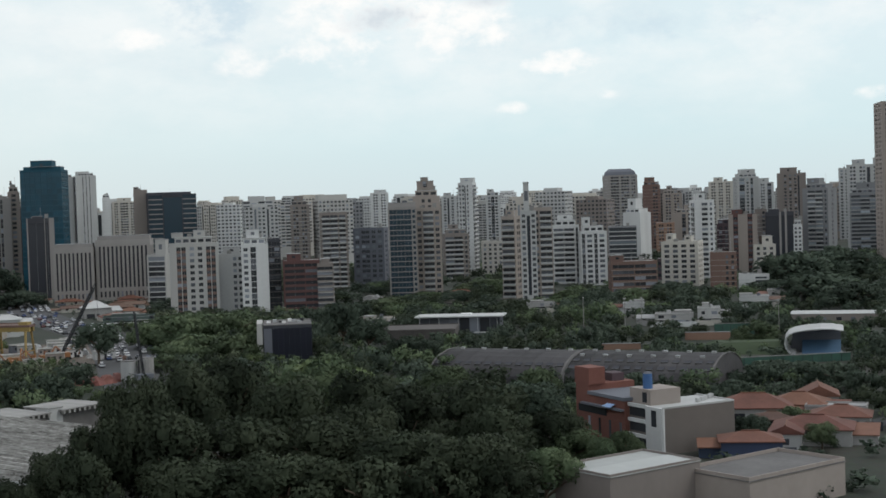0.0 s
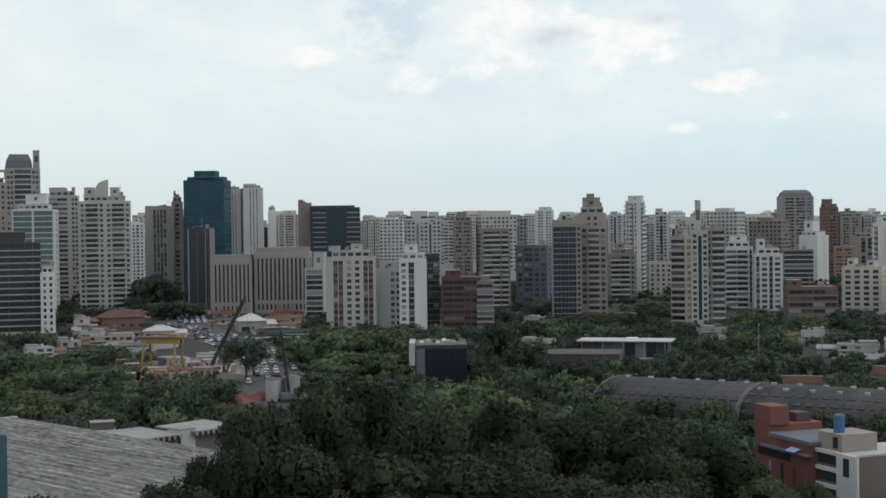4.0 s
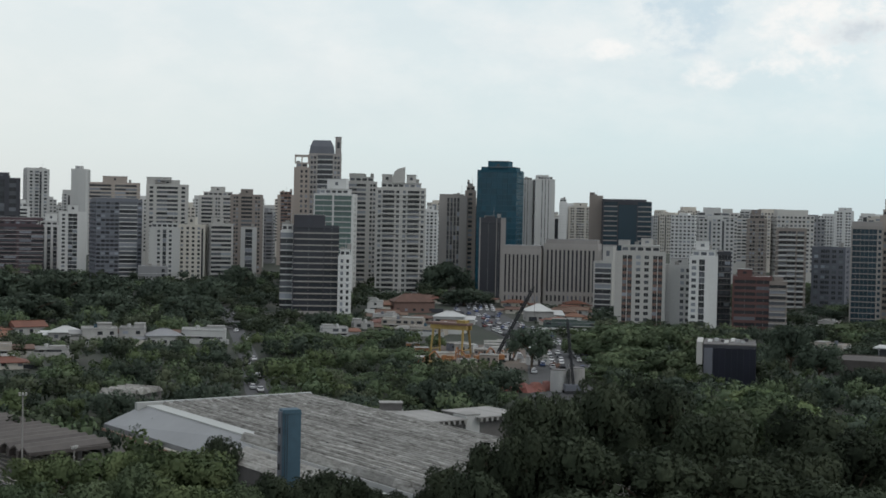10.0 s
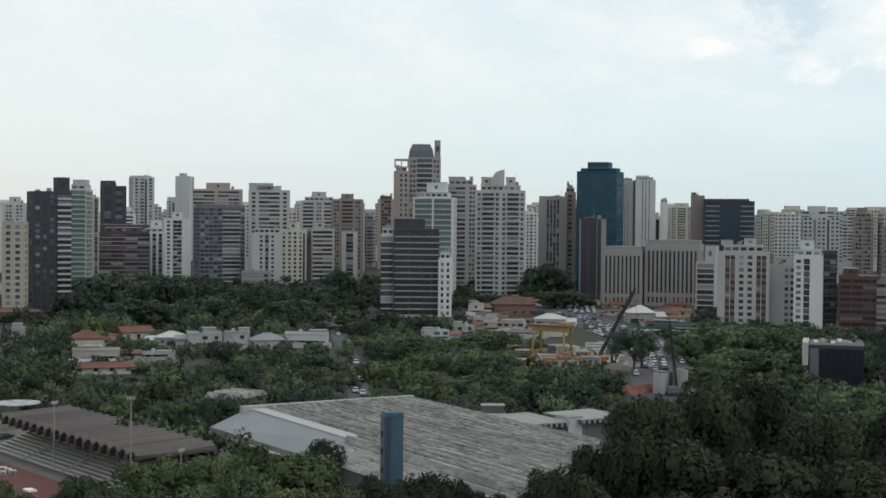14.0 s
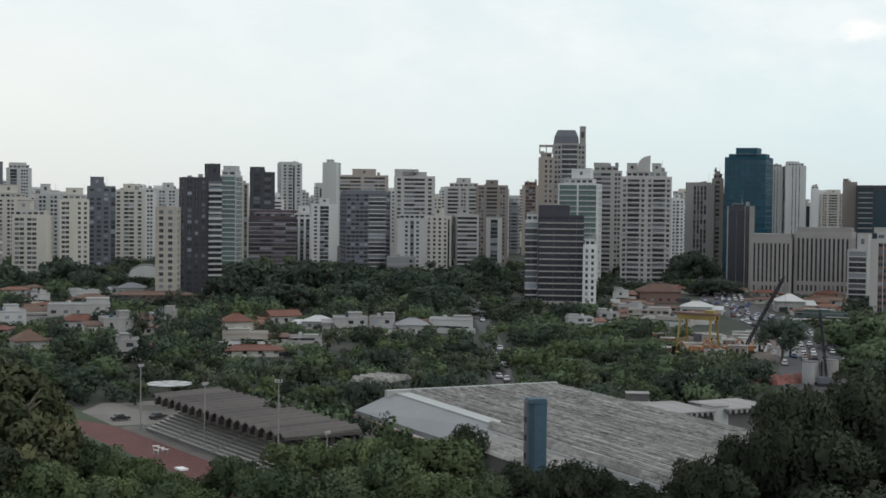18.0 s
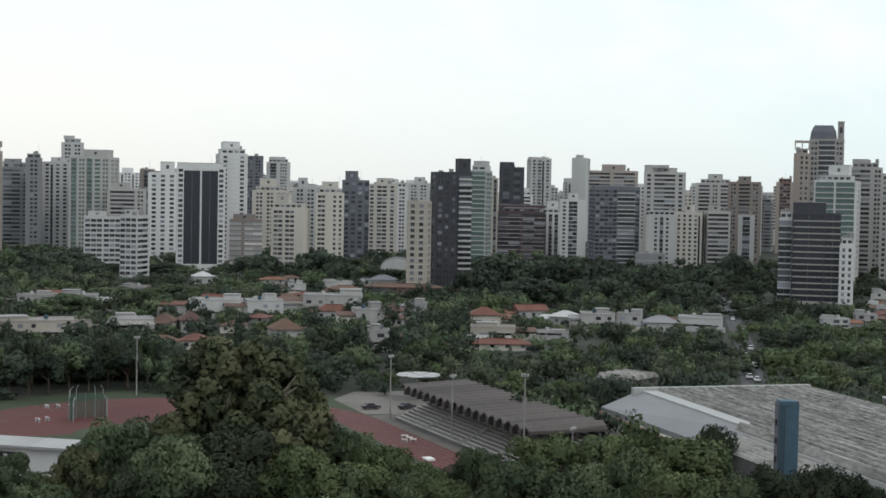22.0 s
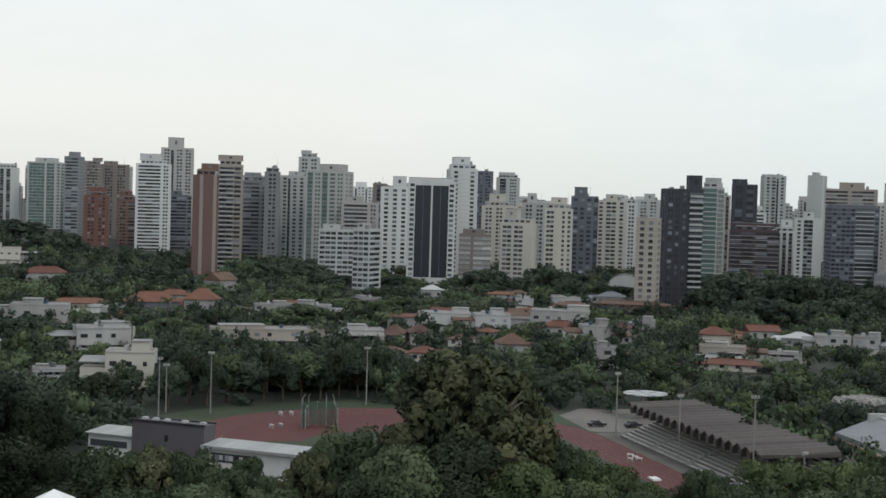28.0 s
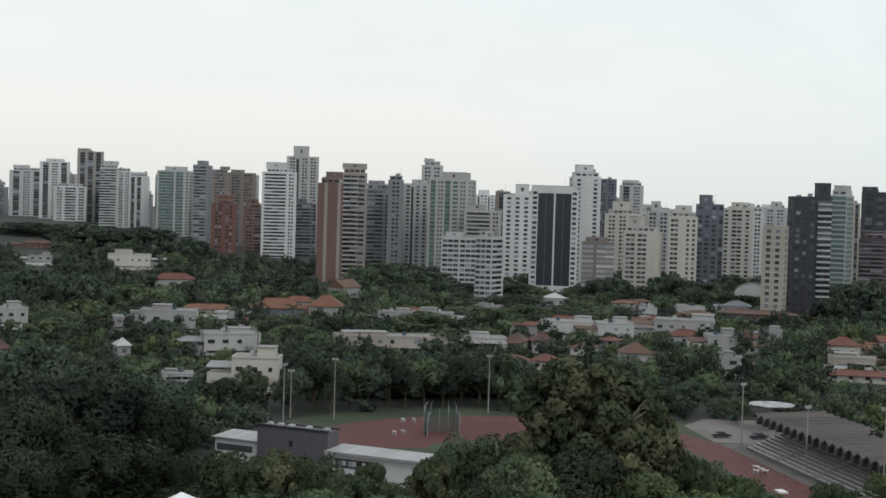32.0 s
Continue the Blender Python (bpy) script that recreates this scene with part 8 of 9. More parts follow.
for fx, fy, ft in ((278.2, 454.5, 12), (294.8, 451.0, 11), (299.6, 446.6, 11), (301.6, 366.0, 14)):
    floodlight(fx, fy, ft, "slim grey lamp mast above dense trees", 2)
lane_lamp = thing("street_lamp", 137.8, 247.8, 0, 20, "two armed street lamp between dark trees", "street lamp")
part("pole", Solid().beam((0, 0, 0), (0, 0, 9), 0.12, STEEL, 8, 0.07), lane_lamp)
for s in (-1, 1):
    part("arm", Solid().beam((0, 0, 8.9), (s * 2.2, 0, 9.3), 0.06, STEEL), lane_lamp)
    part("lamp_head", Solid().box(s * 2.2 - 0.35, s * 2.2 + 0.35, -0.15, 0.15, 9.22, 9.4, MARK), lane_lamp, "white lamp head")

tent = thing("garden_tent", -110.8, 154.4, 0, 30, "small white garden tent with a pointed roof", "tent")
for tx in (-2.2, 2.2):
    for ty in (-2.2, 2.2):
        part("post", Solid().beam((tx, ty, 0), (tx, ty, 10.4), 0.08, STEEL), tent)
canvas = Solid()
canvas.slot(MARK)
canvas.v = [(-2.5, -2.5, 10.4), (2.5, -2.5, 10.4), (2.5, 2.5, 10.4), (-2.5, 2.5, 10.4), (0, 0, 12.0)]
canvas.f, canvas.m = [(0, 1, 4), (1, 2, 4), (2, 3, 4), (3, 0, 4), (3, 2, 1, 0)], [0] * 5
part("canopy", canvas, tent, "white pointed canvas")
shield(-110.8, 154.4, 3, 10.5)

# ---- trees ----
def leaf_mesh(name, verts, quads, tris, mats, normals):
    """A large mesh of quads and leaf triangles from arrays."""
    me = bpy.data.meshes.new(name)
    me.vertices.add(len(verts))
    me.vertices.foreach_set("co", verts.astype(np.float32).ravel())
    me.loops.add(quads.size + tris.size)
    me.loops.foreach_set("vertex_index", np.concatenate([quads.ravel(), tris.ravel()]).astype(np.int32))
    me.polygons.add(len(quads) + len(tris))
    me.polygons.foreach_set("loop_start", np.concatenate([np.arange(0, quads.size, 4), quads.size + np.arange(0, tris.size, 3)]).astype(np.int32))
    for m in mats:
        me.materials.append(m)
    me.update(calc_edges=True)
    me.normals_split_custom_set_from_vertices(normals.astype(np.float32))
    return me


def leaf_cloud(rng, lobes, count, size, up=0.3):
    """Small pointed leaf sprays scattered over the outer sides of lobes (centre, radius)."""
    area = np.array([r * r for _, r in lobes])
    pick = rng.choice(len(lobes), count, p=area / area.sum())
    c = np.array([p for p, _ in lobes])[pick]
    r = np.array([q for _, q in lobes])[pick]
    n = rng.normal(size=(count, 3))
    n[:, 2] += up
    n /= np.linalg.norm(n, axis=1)[:, None]
    # sprays gather in tufts and stand off unevenly, so that the outline frays
    tuft = 0.5 + 0.5 * np.sin(n[:, 0] * 7 + pick * 1.7) * np.sin(n[:, 1] * 7 + pick * 2.3) * np.sin(n[:, 2] * 6 + pick)
    p = c + n * (r * (0.76 + 0.26 * tuft + 0.26 * rng.uniform(0, 1, count) ** 2))[:, None]
    t = n + rng.normal(scale=0.6, size=(count, 3))
    t /= np.linalg.norm(t, axis=1)[:, None]
    a = np.cross(t, rng.normal(size=(count, 3)))
    a /= np.linalg.norm(a, axis=1)[:, None]
    b = np.cross(t, a)
    s = (size * rng.uniform(0.55, 1.5, count))[:, None]
    v = np.stack([p - a * s, p + a * s * 0.7 - b * s * 0.8, p + a * s * 0.5 + b * s * 0.9], 1).reshape(-1, 3)
    # leaves of one lobe share its roundness in the light
    soft = n + rng.normal(scale=0.16, size=(count, 3))
    soft /= np.linalg.norm(soft, axis=1)[:, None]
    return v, np.repeat(soft, 3, axis=0)


def lobe_ball(rng, cuts):
    """A rough ball of quads (a cube blown up and dented): points on about the unit sphere, and faces."""
    index, pts, quads = {}, [], []
    grid = np.linspace(-1, 1, cuts + 1)

    def corner(p):
        key = tuple(np.round(p, 4))
        if key not in index:
            index[key] = len(pts)
            q = np.tan(np.array(p) * math.pi / 4)
            pts.append(q / np.linalg.norm(q))
        return index[key]
    for axis in range(3):
        u, w = (axis + 1) % 3, (axis + 2) % 3
        for side in (-1, 1):
            for i in range(cuts):
                for j in range(cuts):
                    ring = []
                    for di, dj in ((0, 0), (1, 0), (1, 1), (0, 1))[::side]:
                        p = [0.0, 0.0, 0.0]
                        p[axis], p[u], p[w] = side, grid[i + di], grid[j + dj]
                        ring.append(corner(p))
                    quads.append(ring)
    pts = np.array(pts)
    return pts * rng.uniform(0.76, 1.1, len(pts))[:, None], pts, np.array(quads)


def crown_shape(rng, lobes, leaves, size, squash, cuts):
    """Crown of unit radius and height: leafy lobes with leaf sprays standing off them."""
    raised = [((x, y, z / squash), r) for (x, y, z), r in lobes]
    v, nrm = leaf_cloud(rng, raised, leaves, size)
    tris = np.arange(len(v)).reshape(-1, 3)
    vs, ns, qs, k = [v], [nrm], [], len(v)
    for c, r in raised:
        ball, out, quads = lobe_ball(rng, cuts)
        vs.append(np.array(c) + ball * r * 0.62)
        ns.append(out)
        qs.append(quads + k)
        k += len(ball)
    v, n = np.concatenate(vs), np.concatenate(ns)
    # the lobes melt into the roundness of the whole crown
    whole = v - np.array((0, 0, v[:, 2].mean() - 0.1))
    whole /= np.linalg.norm(whole, axis=1)[:, None]
    n = n * 0.75 + whole * 0.5
    n /= np.linalg.norm(n, axis=1)[:, None]
    v[:, 2] *= squash
    v[:, 2] += 1.0 - v[:, 2].max()
    return v, np.concatenate(qs), tris, n


def crown_mesh(name, seed, count, size, leaf, kind, cuts):
    rng = np.random.default_rng(seed)
    lobes = []
    n = {"round": 32, "tall": 36, "spread": 30, "ragged": 54, "low": 52}[kind]
    for i in range(n):
        w, q = rng.uniform(0, 2 * math.pi), math.sqrt(rng.uniform(0.02, 1))
        big = rng.uniform(0.15, 0.34)
        if kind == "spread":
            z, rad = rng.uniform(0.55, 0.84) - 0.1 * q * q, 0.74 * q
        elif kind == "tall":
            z = rng.uniform(0.34, 0.88)
            rad = 0.7 * q * (1.15 - 0.75 * abs(z - 0.5))
        elif kind == "low":
            z = rng.uniform(0.25, 0.86)
            rad = 0.84 * q * math.sqrt(max(0.12, 1 - ((z - 0.4) / 0.5) ** 2))
            big = rng.uniform(0.11, 0.22)
        elif kind == "ragged":
            # leaf heads at the ends of the limbs, with gaps between them
            q = 0.45 + 0.55 * q
            z = rng.uniform(0.34, 0.92)
            rad = 0.86 * q * math.sqrt(max(0.1, 1 - ((z - 0.42) / 0.52) ** 2))
            big = rng.uniform(0.09, 0.17)
        else:
            z = rng.uniform(0.38, 0.84)
            rad = 0.72 * q * math.sqrt(max(0.1, 1 - ((z - 0.55) / 0.42) ** 2))
        lobes.append(((rad * math.cos(w), rad * math.sin(w), z), big))
    top = rng.uniform(-0.2, 0.2, 2)
    lobes.append(((top[0], top[1], 0.80), 0.26))
    v, q, tris, nrm = crown_shape(rng, lobes, count, size, {"low": 0.85, "spread": 0.48}.get(kind, 0.46), cuts)
    return leaf_mesh(name, v, q, tris, [leaf], nrm)


def limb_mesh(seed):
    """Pale forking limbs that reach up into an open crown."""
    rng = random.Random(seed)
    s = Solid()
    s.beam((0, 0, 0), (0.02, 0.01, 0.4), 0.05, LIMB, 7, 0.036)
    for i in range(11):
        w = i * 0.62 + rng.uniform(-0.25, 0.25)
        z = rng.uniform(0.26, 0.4)
        a = Vector((0.02, 0.01, z))
        b = Vector((0.4 * math.cos(w), 0.4 * math.sin(w), z + rng.uniform(0.12, 0.3)))
        s.beam(a, b, 0.022, LIMB, 5, 0.013)
        for k in range(3):
            v = w + rng.uniform(-0.7, 0.7)
            s.beam(b, (b.x + 0.2 * math.cos(v), b.y + 0.2 * math.sin(v), b.z + rng.uniform(0.03, 0.16)), 0.012, LIMB, 4, 0.004)
    return s.mesh("trunk")


def trunk_mesh(seed):
    rng = random.Random(seed)
    s = Solid()
    s.beam((0, 0, 0), (0.02, 0.01, 0.45), 0.055, BARK, 7, 0.035)
    for i in range(6):
        w = i * 1.05 + rng.uniform(-0.3, 0.3)
        z = rng.uniform(0.25, 0.45)
        s.beam((0.02, 0.01, z), (0.55 * math.cos(w), 0.55 * math.sin(w), z + rng.uniform(0.18, 0.35)), 0.028, BARK, 5, 0.008)
    return s.mesh("trunk")


LEAF_AMBER = leaf_material("rusty_green_leaves", (0.122, 0.138, 0.076), 0.4, 0.26, 0.16)
LEAF_DEEP = leaf_material("deep_olive_leaves", (0.048, 0.062, 0.039), 0.3)
LIMB = material("pale_bark", (0.2, 0.175, 0.14), 0.95, grain=4, stain=0.2)
TRUNKS = [trunk_mesh(s) for s in range(4)]
FORKED = [limb_mesh(s) for s in range(2)]
NEAR, FAR, LOW = {}, {}, {}
for tone, leaf in (("dark", LEAF_DARK), ("broad", LEAF), ("light", LEAF_LIGHT), ("amber", LEAF_AMBER), ("deep", LEAF_DEEP)):
    shapes = ("round", "tall", "spread") if tone != "amber" else ("ragged", "ragged")
    NEAR[tone] = [crown_mesh("crown", 10 + i * 7 + len(tone), 9600, 0.034, leaf, k, 1) for i, k in enumerate(shapes)]
    FAR[tone] = [crown_mesh("crown", 60 + i * 5 + len(tone), 2900, 0.05, leaf, k, 1) for i, k in enumerate(shapes)]
LOW_SEED = 90
for tone, leaf in (("dark", LEAF_DARK), ("broad", LEAF), ("light", LEAF_LIGHT), ("amber", LEAF_AMBER), ("deep", LEAF_DEEP)):
    LOW[tone] = crown_mesh("crown", LOW_SEED + len(tone), 4600, 0.04, leaf, "low", 1)
TREE_LABEL = {"deep": "large deep olive green tree with billowing leaf clumps", "dark": "dense dark green broadleaf tree with a lumpy crown", "broad": "green broadleaf tree with an uneven rounded crown",
              "light": "bright green young broadleaf tree with a loose crown", "amber": "tall tree with rusty yellow green leaf clumps"}
PLANTED = []
random.seed(5)


def plant(az, d, tall, radius, tone):
    x, y = polar(az, d)
    root = thing("tree", x, y, land(x, y) - 0.1, random.uniform(0, 360), TREE_LABEL[tone], "tree", "trees")
    near = d < 300
    shape = random.randrange(len(NEAR[tone]))
    bole = random.randrange(4)
    trunk = part("trunk", FORKED[bole % 2] if tone == "amber" else TRUNKS[bole], root)
    crown = part("crown", LOW[tone] if tall < 1.5 * radius else (NEAR if near else FAR)[tone][shape], root)
    size = Matrix.Diagonal((radius, radius, tall, 1))
    trunk.matrix_basis, crown.matrix_basis = size, size
    PLANTED.append((x, y, radius))
    return root


plant(-11.97, 215, 25.1, 7.7, "deep")
plant(-10.22, 206, 19.5, 5.7, "deep")
plant(-14.35, 236, 24.5, 9.0, "deep")
plant(-16.32, 252, 23.7, 9.6, "deep")
plant(-18.26, 226, 21.5, 9.5, "deep")
plant(-20.29, 264, 20.2, 10.6, "broad")
plant(-22.28, 242, 20.7, 9.2, "deep")
plant(-23.83, 226, 19.6, 10.0, "deep")
plant(-25.65, 268, 17.3, 8.5, "broad")
plant(-26.98, 242, 18.0, 10.2, "deep")
plant(-29.22, 264, 14.9, 9.5, "dark")
plant(-27.85, 226, 15.4, 8.1, "deep")
plant(-30.31, 240, 12.5, 7.6, "deep")
plant(-30.04, 204, 11.4, 6.5, "broad")
plant(-13.41, 206, 19.6, 9.1, "deep")
plant(-16.66, 206, 18.1, 10.0, "deep")
plant(-20.20, 207, 17.3, 10.0, "deep")
plant(-23.77, 204, 15.3, 9.9, "deep")
plant(-26.92, 202, 14.5, 9.4, "deep")
plant(-9.32, 196, 15.8, 6.2, "deep")
plant(-31.22, 236, 9.2, 5.5, "broad")
plant(-29.69, 335, 9.0, 7.8, "broad")
plant(-22.01, 215, 17.9, 8.2, "deep")
plant(-11.71, 207, 21.0, 7.4, "deep")
plant(-18.37, 194, 14.0, 9.0, "deep")
plant(-14.42, 192, 14.4, 8.9, "deep")
plant(-25.08, 194, 12.3, 9.0, "deep")
plant(-28.45, 196, 10.8, 6.6, "deep")
plant(-21.94, 194, 12.6, 9.0, "deep")
plant(-32.50, 226, 8.7, 3.8, "broad")
plant(-33.61, 232, 8.9, 3.9, "broad")
plant(-15.29, 520, 12.9, 20.9, "broad")
plant(-17.04, 545, 11.3, 17.3, "broad")
plant(-18.35, 500, 11.9, 14.8, "broad")
plant(-21.37, 456, 19.0, 8.1, "dark")
plant(-22.47, 450, 14.2, 8.5, "dark")
plant(-24.01, 425, 9.8, 8.1, "dark")
plant(-25.13, 415, 9.2, 6.1, "dark")
plant(-23.50, 640, 7.7, 20.3, "broad")
plant(-27.55, 770, 7.9, 24.4, "broad")
plant(-26.42, 700, 6.6, 14.8, "dark")
plant(-24.85, 720, 5.0, 16.7, "broad")
plant(-39.82, 770, 19.2, 27.6, "dark")
plant(-41.70, 790, 20.8, 30.0, "dark")
plant(-40.85, 650, 14.4, 24.7, "dark")
plant(-42.29, 600, 12.4, 19.0, "dark")
plant(-38.95, 690, 8.6, 18.9, "dark")
plant(-35.08, 700, 8.0, 14.8, "dark")
plant(-33.54, 690, 5.7, 13.1, "broad")
plant(-30.89, 680, 6.5, 12.9, "broad")
plant(-38.60, 455, 9.4, 9.6, "broad")
plant(-39.31, 372, 5.7, 11.0, "dark")
plant(-40.99, 365, 6.2, 10.8, "dark")
plant(-38.01, 335, 5.0, 7.8, "dark")
plant(-36.07, 330, 5.9, 7.7, "broad")
plant(-33.68, 345, 6.1, 6.6, "dark")
plant(-41.92, 350, 7.7, 8.9, "dark")
plant(-38.84, 275, 5.6, 5.2, "dark")
plant(-40.32, 290, 5.0, 5.5, "broad")
plant(-41.77, 262, 5.9, 3.9, "broad")
plant(7.51, 216, 14.5, 7.3, "light")
plant(5.34, 222, 13.8, 6.6, "light")
plant(2.60, 216, 15.7, 9.1, "light")
plant(0.89, 246, 12.2, 4.2, "deep")
plant(4.03, 206, 14.4, 6.1, "broad")
plant(-1.53, 208, 12.8, 5.3, "deep")
plant(-3.44, 206, 13.6, 5.7, "deep")
plant(-4.79, 212, 11.0, 4.0, "deep")
plant(0.25, 200, 12.7, 5.5, "broad")
plant(-8.04, 206, 15.0, 5.2, "deep")
plant(8.57, 200, 13.4, 6.3, "broad")
plant(5.99, 198, 13.5, 6.7, "broad")
plant(2.03, 198, 13.2, 6.7, "light")
plant(-6.48, 200, 11.7, 4.6, "deep")
plant(5.03, 320, 10.8, 5.7, "dark")
plant(6.65, 330, 8.1, 4.3, "light")
plant(7.51, 338, 5.0, 5.0, "broad")
plant(-7.33, 352, 10.3, 8.9, "dark")
plant(-9.12, 352, 11.3, 8.2, "dark")
plant(-5.99, 345, 7.7, 7.3, "broad")
plant(-11.36, 470, 14.8, 8.9, "dark")
plant(-15.05, 505, 12.9, 16.0, "broad")
plant(-16.77, 500, 13.6, 14.8, "broad")
plant(-13.52, 520, 9.8, 9.9, "broad")
plant(9.23, 730, 20.8, 21.6, "dark")
plant(7.10, 740, 19.8, 20.3, "dark")
plant(5.16, 740, 17.6, 18.7, "dark")
plant(3.19, 760, 15.0, 17.6, "dark")
plant(1.09, 780, 14.8, 16.5, "dark")
plant(0.27, 830, 19.8, 14.0, "dark")
plant(8.17, 640, 13.6, 21.6, "dark")
plant(5.59, 650, 14.3, 20.6, "dark")
plant(2.08, 660, 12.5, 18.1, "dark")
plant(10.28, 700, 14.3, 16.2, "dark")
plant(-7.73, 900, 21.8, 20.9, "dark")
plant(-8.64, 800, 10.4, 18.6, "dark")
plant(-5.52, 560, 5.0, 14.2, "broad")
plant(-2.83, 545, 5.0, 13.8, "broad")
plant(-4.18, 480, 5.0, 13.2, "broad")
plant(-1.94, 505, 5.0, 11.7, "broad")
plant(-6.43, 490, 5.0, 11.4, "broad")
plant(-2.84, 420, 5.0, 11.5, "broad")
plant(-5.09, 410, 5.3, 11.2, "broad")
plant(-1.05, 450, 5.0, 9.5, "broad")
plant(19.74, 216, 28.5, 15.0, "amber")
plant(17.21, 226, 21.0, 5.7, "amber")
plant(20.67, 216, 20.5, 5.9, "amber")
plant(21.85, 201, 16.0, 7.6, "broad")
plant(15.09, 206, 11.6, 6.5, "light")
plant(17.36, 201, 14.9, 6.8, "light")
plant(12.95, 206, 10.4, 5.7, "broad")
plant(19.30, 206, 18.3, 9.6, "deep")
plant(23.06, 206, 13.7, 6.1, "broad")
plant(19.01, 815, 14.3, 18.9, "dark")
plant(16.78, 800, 17.9, 20.3, "dark")
plant(15.64, 780, 11.8, 13.2, "dark")
plant(26.51, 850, 13.3, 28.7, "dark")
plant(25.20, 830, 8.8, 21.0, "dark")
plant(28.34, 910, 11.6, 19.2, "dark")
plant(22.56, 850, 7.2, 14.4, "dark")
plant(26.37, 570, 9.2, 18.0, "broad")
plant(31.35, 540, 5.0, 12.5, "broad")
plant(24.30, 640, 7.0, 18.9, "broad")
plant(22.54, 640, 8.6, 16.2, "broad")
plant(27.07, 385, 5.0, 9.7, "broad")
plant(28.57, 380, 5.0, 8.8, "broad")
plant(25.55, 385, 5.0, 8.9, "broad")
plant(23.36, 385, 6.2, 8.9, "broad")
plant(30.07, 395, 5.0, 9.2, "broad")
plant(16.66, 372, 5.6, 8.6, "broad")
plant(15.32, 410, 5.0, 9.5, "broad")
plant(17.79, 380, 7.5, 9.6, "broad")
# close row of dark trees behind the lawn of the track
for k in range(13):
    plant(31.4 - 0.74 * k, 343 + 2.3 * k + 3.0 * (k % 2), (11.5, 13.2, 10.4, 12.6)[k % 4], (5.6, 6.6, 5.2)[k % 3], ("dark", "deep", "dark", "broad")[k % 4])
for k in range(6):
    plant(30.6 - 1.5 * k, 362 + 4.6 * k, 13.0 - 0.6 * (k % 3), 7.4, "dark")
plant(33.9, 338, 9.5, 7.0, "deep")
plant(35.0, 344, 8.8, 6.4, "dark")
plant(24.2, 214, 16.8, 7.0, "broad")
plant(25.7, 210, 13.4, 5.8, "amber")
plant(31.53, 214, 12.8, 6.8, "amber")
plant(33.47, 212, 11.9, 5.4, "light")
plant(29.11, 214, 9.8, 5.0, "broad")
plant(35.58, 205, 10.6, 6.5, "deep")
plant(25.79, 222, 10.6, 4.7, "broad")
plant(30.42, 200, 11.0, 6.8, "broad")
plant(33.02, 198, 10.8, 6.3, "broad")
plant(27.32, 204, 9.6, 5.6, "broad")
plant(41.37, 330, 18.6, 12.5, "dark")
plant(39.47, 262, 21.2, 12.2, "dark")
plant(37.21, 264, 18.8, 10.0, "dark")
plant(41.33, 232, 19.9, 9.8, "deep")
plant(36.21, 256, 14.6, 6.5, "deep")
plant(38.34, 216, 15.7, 10.0, "deep")
plant(41.70, 206, 15.5, 8.7, "deep")
plant(35.73, 226, 11.0, 5.2, "deep")
plant(36.72, 480, 11.3, 14.2, "dark")
plant(34.39, 400, 5.0, 10.1, "dark")
plant(30.65, 420, 9.1, 9.7, "dark")
plant(32.55, 470, 7.6, 8.9, "broad")
plant(40.56, 520, 8.1, 14.3, "broad")
plant(39.96, 640, 18.0, 18.9, "dark")
plant(41.43, 690, 17.8, 20.4, "dark")
plant(37.61, 660, 12.4, 19.5, "broad")
plant(34.59, 720, 12.5, 22.8, "dark")
plant(32.61, 760, 14.0, 20.9, "dark")
plant(39.58, 1150, 15.0, 38.8, "dark")
plant(37.45, 1150, 18.1, 38.8, "dark")
plant(41.46, 1200, 9.7, 40.5, "dark")
plant(35.71, 1050, 19.2, 26.6, "dark")
plant(20.35, 214, 23.5, 9.0, "amber")
plant(18.00, 220, 23.6, 9.3, "amber")
plant(18.88, 212, 21.2, 11.6, "amber")
plant(22.41, 210, 15.1, 7.1, "broad")
plant(15.92, 222, 14.8, 5.2, "broad")
plant(14.33, 212, 13.2, 5.4, "light")
plant(11.59, 205, 10.0, 5.2, "light")
plant(16.54, 200, 11.2, 7.6, "light")
plant(20.60, 200, 12.5, 7.6, "deep")
plant(34.75, 216, 12.2, 5.5, "deep")
plant(32.61, 218, 11.8, 5.1, "broad")
plant(30.66, 219, 11.7, 5.1, "amber")
plant(28.46, 222, 10.4, 4.2, "broad")
plant(27.56, 216, 8.9, 4.1, "broad")
plant(36.02, 226, 11.4, 5.2, "deep")
plant(10.26, 215, 12.5, 5.4, "broad")
plant(1.44, 228, 12.6, 5.8, "broad")
plant(3.46, 206, 13.0, 7.8, "light")
plant(-2.83, 206, 12.1, 5.2, "deep")
plant(-5.52, 202, 11.2, 4.7, "deep")
plant(25.24, 228, 10.9, 5.3, "broad")
plant(23.91, 226, 12.8, 6.2, "broad")
plant(23.32, 206, 12.5, 6.5, "deep")
plant(16.61, 236, 12.1, 5.5, "broad")
plant(15.26, 232, 11.4, 5.4, "broad")
plant(13.80, 222, 11.1, 5.2, "light")
plant(12.34, 212, 10.6, 4.9, "light")
plant(15.66, 202, 11.7, 6.4, "broad")
plant(17.94, 215, 13.1, 6.4, "deep")
plant(-14.61, 530, 12.2, 16.8, "broad")
plant(-16.34, 505, 12.4, 16.0, "broad")
plant(-15.06, 470, 9.3, 15.9, "broad")
plant(-17.11, 450, 10.4, 14.2, "broad")
plant(-13.98, 440, 5.9, 11.1, "broad")
plant(-19.98, 345, 11.8, 13.8, "light")
plant(-21.44, 318, 12.8, 13.4, "light")
plant(-18.31, 330, 10.1, 10.4, "broad")
plant(34.09, 212, 14.0, 5.8, "broad")
plant(32.00, 208, 14.9, 6.6, "amber")
